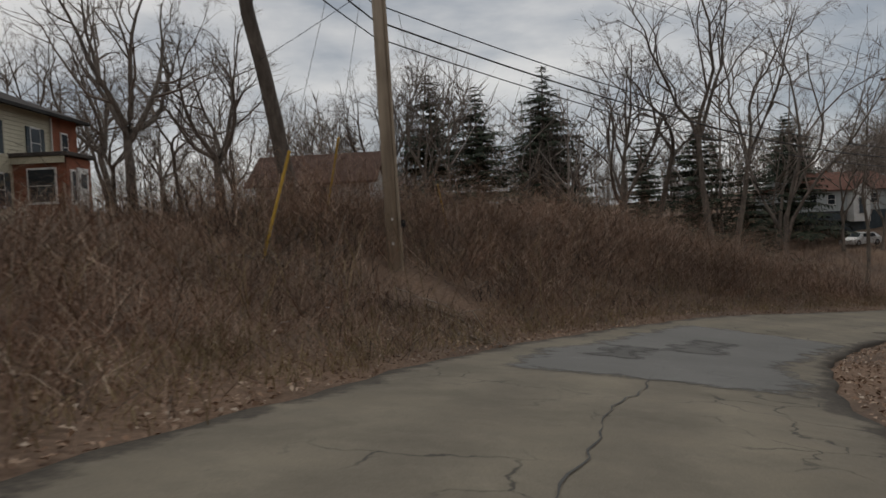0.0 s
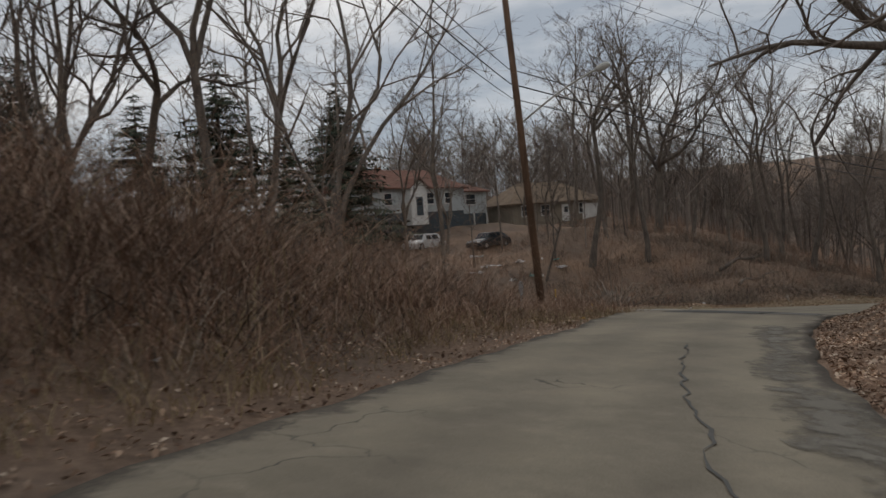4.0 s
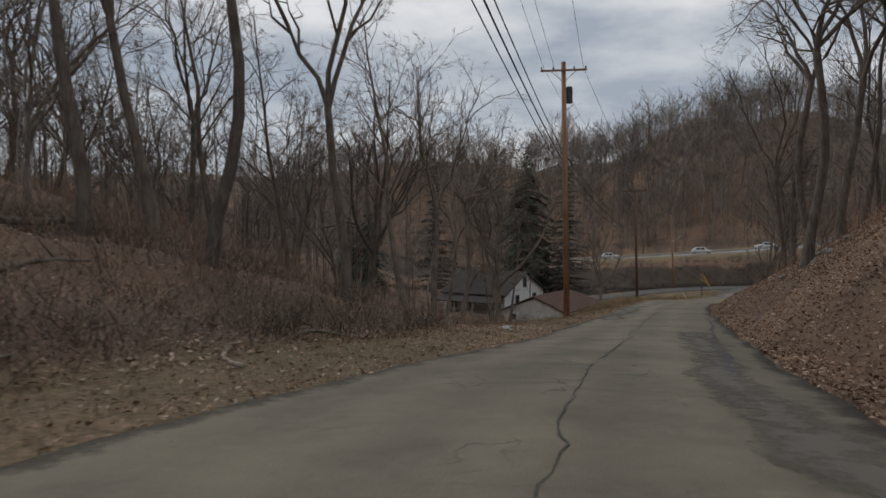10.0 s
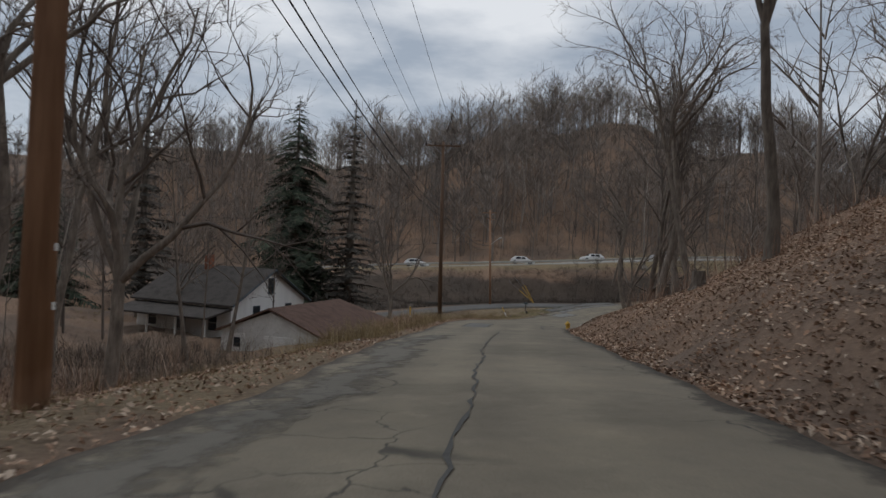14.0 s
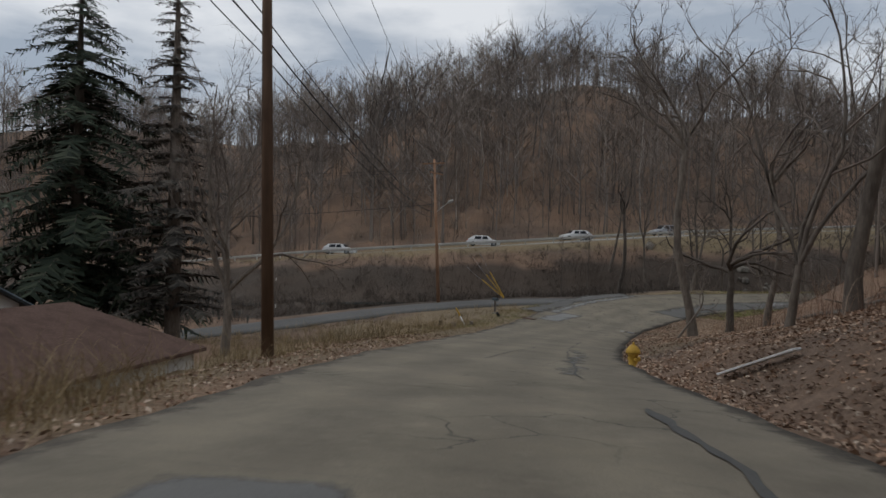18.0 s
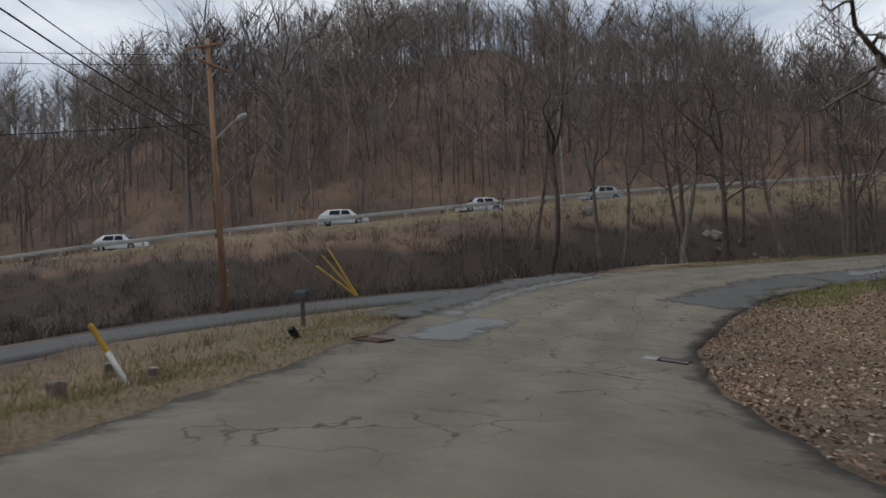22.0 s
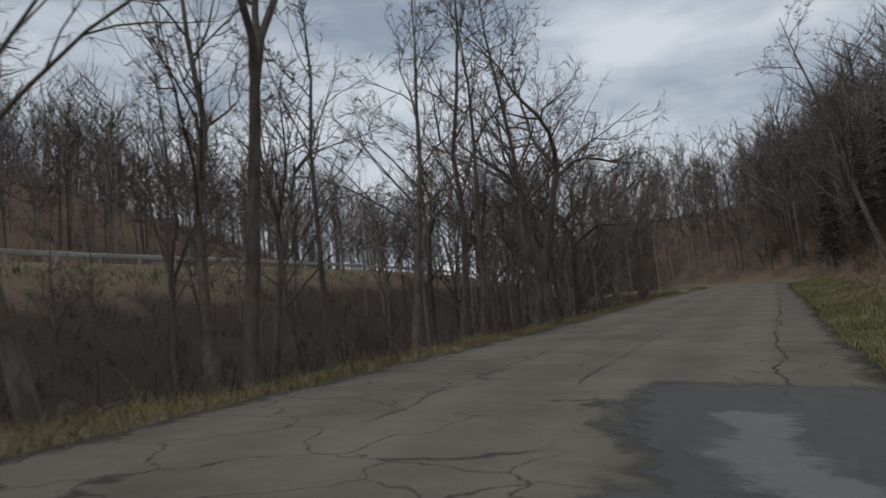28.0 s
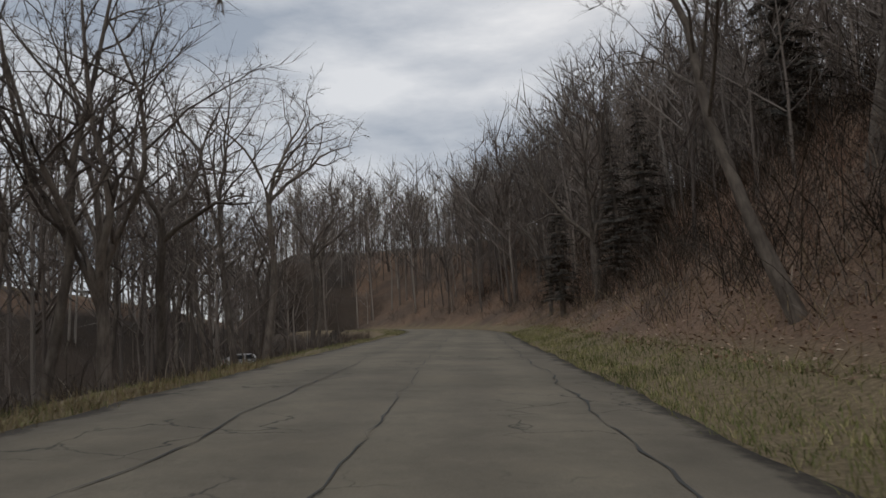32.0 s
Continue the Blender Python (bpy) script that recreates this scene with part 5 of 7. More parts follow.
def farm_house():
    """White two-storey house with its broad gable towards the road and an open porch on its long side."""
    ob = thing("house", "white clapboard farmhouse with a dark gable roof", "house", "houses", at=(151.1, 63.0, -18.4), turn=68.5)
    lx, ly, h, rise = 10.0, 10.6, 3.8, 2.7
    part("wall", wall_bm(lx, ly, h, rise, -1.5), M_siding, ob)
    siding(ob, lx, ly, h, M_siding, 0.2, 0, rise)
    r = part("roof", gable_roof_bm(lx, ly, rise, 0.45), M_shingle_dark, ob)
    r.location = (0, 0, h)
    for s in (-1, 1):
        part("barge_board", rod_bm((-lx / 2 - 0.47, 0, h + rise + 0.05), (-lx / 2 - 0.47, s * (ly / 2 + 0.45), h - 0.2), 0.09, 0.09, 4), M_slate, ob)
    window(ob, 0.75, 1.2, (-lx / 2 - 0.03, 0, h + 0.75), 180, M_slate)
    for yy in (-2.7, 2.0):
        window(ob, 0.8, 1.2, (-lx / 2 - 0.03, yy, 2.2), 180, M_slate)
        window(ob, 0.8, 1.2, (-lx / 2 - 0.03, yy, 0.1), 180)
    for xx in (-3.2, 3.2):
        window(ob, 0.85, 1.3, (xx, ly / 2 + 0.03, 1.5), 90)
    door(ob, 0.95, 2.05, (0.2, ly / 2 + 0.03, 0.3), 90, M_slate)
    part("porch_floor", box_bm(9.2, 2.6, 0.3, (0, ly / 2 + 1.3, 0.0), 0.02), M_concrete, ob)
    part("porch_base", box_bm(9.0, 2.4, 1.5, (0, ly / 2 + 1.25, -1.5), 0.02), M_siding, ob)
    part("porch_roof", box_bm(10.2, 3.2, 0.16, (0, ly / 2 + 1.55, 3.0), 0.02, turn=Matrix.Rotation(radians(-10), 4, "X")), M_shingle_dark, ob)
    for xx in (-4.4, -1.5, 1.5, 4.4):
        part("porch_post", box_bm(0.15, 0.15, 2.5, (xx, ly / 2 + 2.45, 0.3), 0.015), M_white, ob)
    part("side_room", box_bm(1.9, 1.3, 2.9, (-4.0, -ly / 2 - 0.66, 0.0), 0.02), M_siding, ob)
    part("side_roof", box_bm(2.3, 1.7, 0.14, (-4.0, -ly / 2 - 0.75, 2.98), 0.02), M_shingle_dark, ob)
    window(ob, 0.9, 0.9, (-4.98, -ly / 2 - 0.7, 1.7), 180, M_slate)
    part("chimney", box_bm(0.6, 0.6, 2.2, (1.5, 0.5, h + 1.6), 0.02), M_brick, ob)


def garage():
    """Low white garage with a reddish-brown hip roof, set below the road."""
    ob = thing("garage", "low white block garage with a reddish-brown shingle roof", "garage", at=(145.2, 53.7, -18.3), turn=-14.5)
    shell = wall_bm(14.5, 8.0, 2.3, 1.5, -1.6)
    for v in shell.verts:
        if v.co.x > 5 and v.co.z > 2.5:
            v.co.x -= 2.7
    part("wall", shell, M_block, ob)
    bm = gable_roof_bm(14.5, 8.0, 1.7, 0.35)
    for v in bm.verts:
        if v.co.x > 5 and abs(v.co.y) < 0.01:
            v.co.x -= 2.4
    r = part("roof", bm, M_shingle_brown, ob)
    r.location = (0, 0, 2.3)
    door(ob, 0.9, 2.0, (-7.28, 2.6, 0), 180)
    d = part("garage_door", box_bm(2.5, 0.08, 2.05, (0, 0, 0), 0.02), M_white, ob)
    d.matrix_local = Matrix.Translation((-7.28, -0.8, 0)) @ pose(0, 0, 0, 0, 0, 90)
    for k in range(4):
        part("panel", box_bm(2.3, 0.03, 0.44, (0, -0.05, 0.05 + k * 0.5), 0.01), M_white, d)


def brick_house():
    """Cream and brick house with a small brick entrance porch behind the thicket."""
    ob = thing("house", "cream-sided house with a red brick corner and porch", "house", "houses", at=(-23.93, 33.1, 2.4), turn=90)
    part("wall", wall_bm(14, 7, 5.6, 0, -3.0), M_cream, ob)
    siding(ob, 11.3, 7.0, 5.6, M_cream, 0.2, 0.2, ends=False)
    c = part("brick_corner", wall_bm(2.6, 7.1, 5.6, 0, -3.0), M_brick, ob)
    c.location = (5.72, 0, 0)
    r = part("roof", gable_roof_bm(14, 7, 1.5, 0.5, hip=1.6), M_shingle_dark, ob)
    r.location = (0, 0, 5.65)
    part("gutter", box_bm(14.9, 0.16, 0.2, (0, -4.08, 5.36), 0.02), M_black, ob)
    part("downpipe", rod_bm((4.35, -3.6, 0), (4.35, -3.6, 5.4), 0.05), M_white, ob)
    for wx in (-4.2, -0.6, 2.9):
        window(ob, 0.75, 1.45, (wx, -3.54, 3.2), -90, shutters=True)
    window(ob, 0.55, 1.4, (5.6, -3.58, 3.3), -90)
    for wx in (-3.6, -0.4):
        window(ob, 0.9, 1.5, (wx, -3.54, 0.7), -90, shutters=True)
    p = part("porch", wall_bm(2.3, 2.6, 2.95, 0, -3.0), M_brick, ob)
    p.location = (2.05, -4.8, 0)
    part("porch_roof", box_bm(2.9, 3.0, 0.2, (2.05, -4.8, 3.0), 0.03), M_shingle_dark, ob)
    part("porch_fascia", box_bm(0.06, 2.7, 0.34, (0.72, -4.75, 2.68), 0.01), M_cream, ob)
    window(ob, 1.25, 1.55, (0.87, -4.9, 0.85), 180)
    door(ob, 0.85, 2.0, (2.3, -6.13, 0.4), -90)
    window(ob, 0.3, 1.5, (1.4, -6.13, 0.8), -90)


def brown_shed():
    z = zat(-6.3, 33)
    ob = thing("shed", "old shed with pale walls and a rusty brown roof", "shed", at=(-5.6, 33.5, z), turn=-6)
    part("wall", wall_bm(5.2, 3.6, 1.9, 0.9, -0.8), M_block, ob)
    r = part("roof", gable_roof_bm(5.2, 3.6, 1.2, 0.4, 0.1), M_shingle_brown, ob)
    r.location = (0, 0, 1.9)
    door(ob, 0.9, 1.8, (0.4, -1.82, 0), -90, M_cream)


for build in (ranch_house, tan_house, farm_house, garage, brick_house, brown_shed):
    build()


def goal_frame(x, y, turn):
    z = zat(x, y)
    ob = thing("goal_frame", "white tubular goal frame on the far lawn", "goal", at=(x, y, z), turn=turn)
    for s in (-1, 1):
        part("upright", rod_bm((s * 1.8, 0, -0.1), (s * 1.8, 0, 1.2), 0.05), M_white, ob)
        part("stay", rod_bm((s * 1.8, 0, 1.2), (s * 1.8, 1.0, 0), 0.035), M_white, ob)
    part("bar", rod_bm((-1.85, 0, 1.2), (1.85, 0, 1.2), 0.05), M_white, ob)


goal_frame(6.7, 59.6, -10)

# ---- trees: grown once in several shapes, then planted ----
def bend(d, rng, much):
    d = d + rng.normal(0, much, 3)
    return d / np.linalg.norm(d)


def grow_tree(seed, h, r, fork=0.4, limbs=3, spread=0.55, counts=(6, 4), twigs=4, upright=0.25, wander=0.085, twig_len=1.1, straight=False):
    """A bare broadleaved tree. Gives (points, faces) of the trunk with its main limbs, of the branches, and of the twigs."""
    rng = np.random.default_rng(seed)
    wood, fine, tips = [], [], []

    def limb(p, d, length, radius, level, steps):
        pts, rad = [p], [radius]
        for i in range(steps):
            d = bend(d + np.array([0, 0, upright * (0.3 if level == 1 else 0.2)]), rng, wander * (1 + level))
            p = p + d * length / steps
            pts.append(p)
            rad.append(max(0.006, radius * (1 - 0.8 * (i + 1) / steps)))
        (wood if level < 2 else fine).append(tube_path(pts, rad, (7, 6, 4, 3)[min(level, 3)]))
        if level <= len(counts):
            n = counts[level - 1]
            for j in range(n):
                s = (j + rng.uniform(0.3, 1.1)) / (n + 0.2) * 0.8 + 0.18
                x = min(s, 0.98) * steps
                i = min(int(x), steps - 1)
                q = pts[i] + (pts[i + 1] - pts[i]) * (x - i)
                axis = pts[i + 1] - pts[i]
                axis = axis / np.linalg.norm(axis)
                side = rng.normal(0, 1, 3)
                side = side - axis * (side @ axis)
                side /= np.linalg.norm(side) + 1e-9
                a = rng.uniform(0.4, 0.85)
                limb(q, axis * math.cos(a) + side * math.sin(a), length * rng.uniform(0.42, 0.68) * (1.1 - 0.45 * s), radius * (1 - 0.75 * s) * 0.62 + 0.004, level + 1, 5 if level == 1 else 3)
        if level >= 2:
            for j in range(twigs):
                x = rng.uniform(0.15, 1.0) * steps
                i = min(int(x), steps - 1)
                tips.append((pts[i] + (pts[i + 1] - pts[i]) * (x - i), bend(d, rng, 0.5), min(length * 0.6, twig_len) * rng.uniform(0.5, 1.2)))

    p, d = np.zeros(3), np.array([0, 0, 1.0])
    n = 6
    pts, rad = [p - [0, 0, 0.4]], [r * 1.45]
    for i in range(n):
        d = bend(d + np.array([0, 0, 0.4]), rng, wander)
        p = p + d * h * (0.92 if straight else fork) / n
        pts.append(p)
        rad.append(r * (1 - (0.9 if straight else 0.35) * (i + 1) / n))
    wood.append(tube_path(pts, rad, 9))
    if straight:
        for j in range(limbs * 3):
            s = 0.3 + 0.68 * (j + rng.uniform(0, 1)) / (limbs * 3)
            x = s * n
            i = min(int(x), n - 1)
            q = pts[i] + (pts[i + 1] - pts[i]) * (x - i)
            a = rng.uniform(0, math.tau)
            side = np.array([math.cos(a), math.sin(a), rng.uniform(0.7, 1.6)])
            limb(q, side / np.linalg.norm(side), h * rng.uniform(0.16, 0.34) * (1.3 - 0.75 * s) * (0.5 + spread), r * 0.36 * (1.1 - 0.8 * s), 1, 4)
    else:
        a0 = rng.uniform(0, math.tau)
        for j in range(limbs):
            a = a0 + j * math.tau / limbs + rng.normal(0, 0.3)
            tilt = spread * rng.uniform(0.5, 1.2)
            dd = np.array([math.cos(a) * math.sin(tilt), math.sin(a) * math.sin(tilt), math.cos(tilt)])
            limb(pts[-1] if j < 2 else pts[-2] + (pts[-1] - pts[-2]) * rng.uniform(0.2, 0.9), dd, h * (1 - fork) * rng.uniform(0.75, 1.0), r * 0.55, 1, 8)
    base, way, size = (np.array([t[k] for t in tips]) for k in range(3))
    v = []
    for k in range(3):
        w = way + rng.normal(0, 0.42, base.shape) + [0, 0, 0.1]
        w /= np.linalg.norm(w, axis=1)[:, None]
        off = rng.normal(0, 1, base.shape)
        off -= w * (off * w).sum(1)[:, None]
        off *= 0.0085 / (np.linalg.norm(off, axis=1)[:, None] + 1e-9)
        end = base + w * (size * rng.uniform(0.6, 1.1, len(size)))[:, None]
        v.append(np.stack([base - off, base + off, end], 1))
    v = np.concatenate(v).reshape(-1, 3)
    return join_arrays(wood), join_arrays(fine), (v, np.arange(len(v)).reshape(-1, 3))


def quads_to_tris(f):
    return np.concatenate([f[:, [0, 1, 2]], f[:, [0, 2, 3]]]) if f.shape[1] == 4 else f


def tree_model(name, label, category="tree", **shape):
    """A tree as a thing with trunk and crown, kept as the pattern for its copies."""
    wood, fine, tips = grow_tree(**shape)
    ob = thing(name, label, category)
    t = new("trunk", np_mesh("trunk", wood[0], wood[1], M_bark, True))
    v, f = join_arrays([(fine[0], quads_to_tris(fine[1])), tips])
    c = new("crown", np_mesh("crown", v, f, M_twig))
    t.parent = c.parent = ob
    return ob


def conifer_arrays(seed, h, w, whorls=22, arms=8, leafs=10, droop=0.35, low=0.12):
    rng = np.random.default_rng(seed)
    wood = [tube_path([(0, 0, -0.4), (0, 0, h * 0.5), (0, 0, h * 0.98)], [0.02 * h, 0.013 * h, 0.02], 7)]
    quads = []
    for i in range(whorls):
        s = low + (1 - low) * (i + rng.uniform(-0.3, 0.3)) / whorls
        reach = w * (1.02 - s) ** 0.8 * rng.uniform(0.6, 1.22)
        for j in range(arms):
            if rng.random() < 0.12:
                continue
            a = rng.uniform(0, math.tau)
            out = np.array([math.cos(a), math.sin(a), 0])
            across = np.array([-math.sin(a), math.cos(a), 0])
            start = np.array([0, 0, h * s])
            length = reach * rng.uniform(0.65, 1.1)
            k = np.linspace(0.12, 1, leafs)
            mid = start + out * (k * length)[:, None]
            mid[:, 2] += length * (0.18 * k - droop * k**1.5) + rng.normal(0, 0.03, leafs)
            wood.append(tube_path([start, mid[leafs // 2], mid[-1]], [0.006 * h * (1.05 - s), 0.003 * h * (1.05 - s), 0.004], 3))
            half = (0.08 + 0.20 * (1 - np.abs(k - 0.45))) * length * 0.62
            for m, hw in zip(mid, half):
                for side in (-1, 1):
                    d = across * side * rng.uniform(0.6, 1.1) * hw + out * hw * rng.uniform(0.25, 0.7) + np.array([0, 0, -hw * rng.uniform(0.0, 0.9)])
                    t = (out * 0.038 + np.array([0, 0, -0.03])) * length * 9 / leafs * rng.uniform(0.5, 1.4)
                    quads.append([m - t, m + t, m + d + t * 0.4, m + d - t * 0.4])
    q = np.array(quads).reshape(-1, 3)
    return join_arrays(wood), (q, np.arange(len(q)).reshape(-1, 4))


def conifer_model(name, label, foliage, **shape):
    wood, needles = conifer_arrays(**shape)
    ob = thing(name, label, "tree")
    t = new("trunk", np_mesh("trunk", wood[0], wood[1], M_bark, True))
    c = new("crown", np_mesh("crown", needles[0], needles[1], foliage))
    t.parent = c.parent = ob
    return ob


TREES = [
    tree_model("bare_tree", "tall bare oak with wide dark limbs, no leaves", seed=1, h=17, r=0.34, fork=0.34, limbs=5, spread=0.7, counts=(7, 5), twigs=4),
    tree_model("bare_tree", "tall slender bare tree with upswept branches", seed=2, h=19, r=0.22, fork=0.42, limbs=3, spread=0.35, counts=(7, 4), upright=0.4),
    tree_model("bare_tree", "straight bare woodland tree with short side branches", seed=3, h=20, r=0.20, limbs=5, straight=True, counts=(4, 2), twigs=4),
    tree_model("bare_tree", "bare maple with a dense fan of fine branches", seed=4, h=15, r=0.26, fork=0.25, limbs=6, spread=0.6, counts=(6, 5), upright=0.5, twigs=4),
    tree_model("bare_tree", "thin bare young tree with light twigs", seed=5, h=11, r=0.08, limbs=4, straight=True, counts=(4, 2), twigs=3),
    tree_model("bare_tree", "leaning bare tree with crooked grey limbs", seed=6, h=14, r=0.20, fork=0.5, limbs=3, spread=0.75, counts=(6, 4), wander=0.13),
    tree_model("bare_tree", "bare woodland tree forking low into several stems", seed=7, h=16, r=0.19, fork=0.16, limbs=4, spread=0.3, counts=(6, 4), upright=0.3),
    tree_model("bare_tree", "bare tree with a long clear trunk and high crown", seed=8, h=19, r=0.24, fork=0.55, limbs=4, spread=0.55, counts=(5, 4), wander=0.1),
    tree_model("bare_tree", "old bare tree with drooping crooked limbs", seed=9, h=14, r=0.32, fork=0.42, limbs=5, spread=1.15, counts=(7, 4), upright=-0.16, wander=0.12),
]
SPRUCE = conifer_model("spruce_tree", "tall dark green spruce with drooping boughs", M_needle, seed=11, h=20, w=6.4, whorls=50, arms=9, leafs=19, droop=0.5)
PINE = conifer_model("spruce_tree", "slender thinning spruce with grey-brown boughs", M_needle_grey, seed=12, h=21, w=3.7, whorls=40, arms=8, leafs=16, droop=0.3)
FIR = conifer_model("fir_tree", "dark conical fir tree", M_needle, seed=13, h=12, w=5.0, whorls=34, arms=12, leafs=13, droop=0.2, low=0.05)
used = set()


def plant(model, x, y, size=1.0, turn=0.0, lean=(0, 0), group="", sink=0.0, label=""):
    m = pose(x, y, zat(x, y) - sink, lean[0], lean[1], turn)
    if id(model) not in used:
        used.add(id(model))
        model.matrix_world = m
        model.scale = (size,) * 3
        ob = model
    else:
        keep = tuple(model.scale)
        model.scale = (size,) * 3
        ob = copy_thing(model, m)
        model.scale = keep
    if group:
        ob["group"] = group
    if label:
        ob["label"] = label
    return ob


def scatter(seed, n, box, ok, gap):
    """Places in a box that pass ok() and keep apart."""
    rng = np.random.default_rng(seed)
    p = np.column_stack([rng.uniform(box[0], box[1], n * 6), rng.uniform(box[2], box[3], n * 6)])
    p = p[ok(p)]
    kept = []
    for q in p:
        if all((q[0] - a[0]) ** 2 + (q[1] - a[1]) ** 2 > gap * gap for a in kept[-400:]):
            kept.append(q)
        if len(kept) == n:
            break
    return np.array(kept), rng


def road_side(p):
    """The signed distance to the road and its station."""
    return to_line(p, LINE[::3])[0], station(p)


CLEAR = [(53, 92, 15), (152, 62, 11), (143, 53, 9), (71, 88, 9), (-22, 40, 12), (-2, 45, 7), (-1.0, 19.4, 1.9), (43.0, 58.0, 2.2), (145, 54, 9)]


def open_ground(p):
    good = np.ones(len(p), bool)
    for line, gap in ((HIGHWAY, 6.5), (SIDE, 5.2), (LOWER, 4.5)):
        d = to_line(p, line)[0]
        good &= (np.abs(d) > gap) | ((line is SIDE) & (d > 3.6))
    for x, y, r in CLEAR:
        good &= np.hypot(p[:, 0] - x, p[:, 1] - y) > r
    return good



# ---- single trees that stand out along the way ----
CONIFERS = [(SPRUCE, 170.2, 61.2, 1.36, 20), (PINE, 167.8, 54.2, 1.27, 80), (SPRUCE, 166, 88, 1.0, 140), (SPRUCE, 171, 93.5, 0.9, 230), (PINE, 158.5, 74, 1.2, 190)]
for model, x, y, size, turn in CONIFERS:
    plant(model, x, y, size, turn, group="spruces by the lower road")
for x, y, size, turn in ((3.6, 70, 0.95, 0), (11.5, 79, 1.2, 50), (23, 82, 1.0, 110), (28.7, 80, 1.1, 160), (31.4, 73.6, 0.8, 200), (39.6, 81, 0.95, 250), (18.3, 125, 1.4, 300),
                         (-1, 84, 1.15, 20), (46, 96, 1.0, 70)):
    plant(FIR, x, y, size * 1.35, turn, group="firs behind the thicket", sink=0.1)
for x, y, size, turn in ((174, -56, 0.5, 10), (171, -60, 0.58, 150), (175.5, -68, 0.55, 250), (165, -52, 0.8, 60), (168, -24, 0.75, 120), (163, -36, 0.85, 200)):
    plant(PINE, x, y, size, turn, group="evergreens on the steep slope", label="dark ragged evergreen on the steep slope")
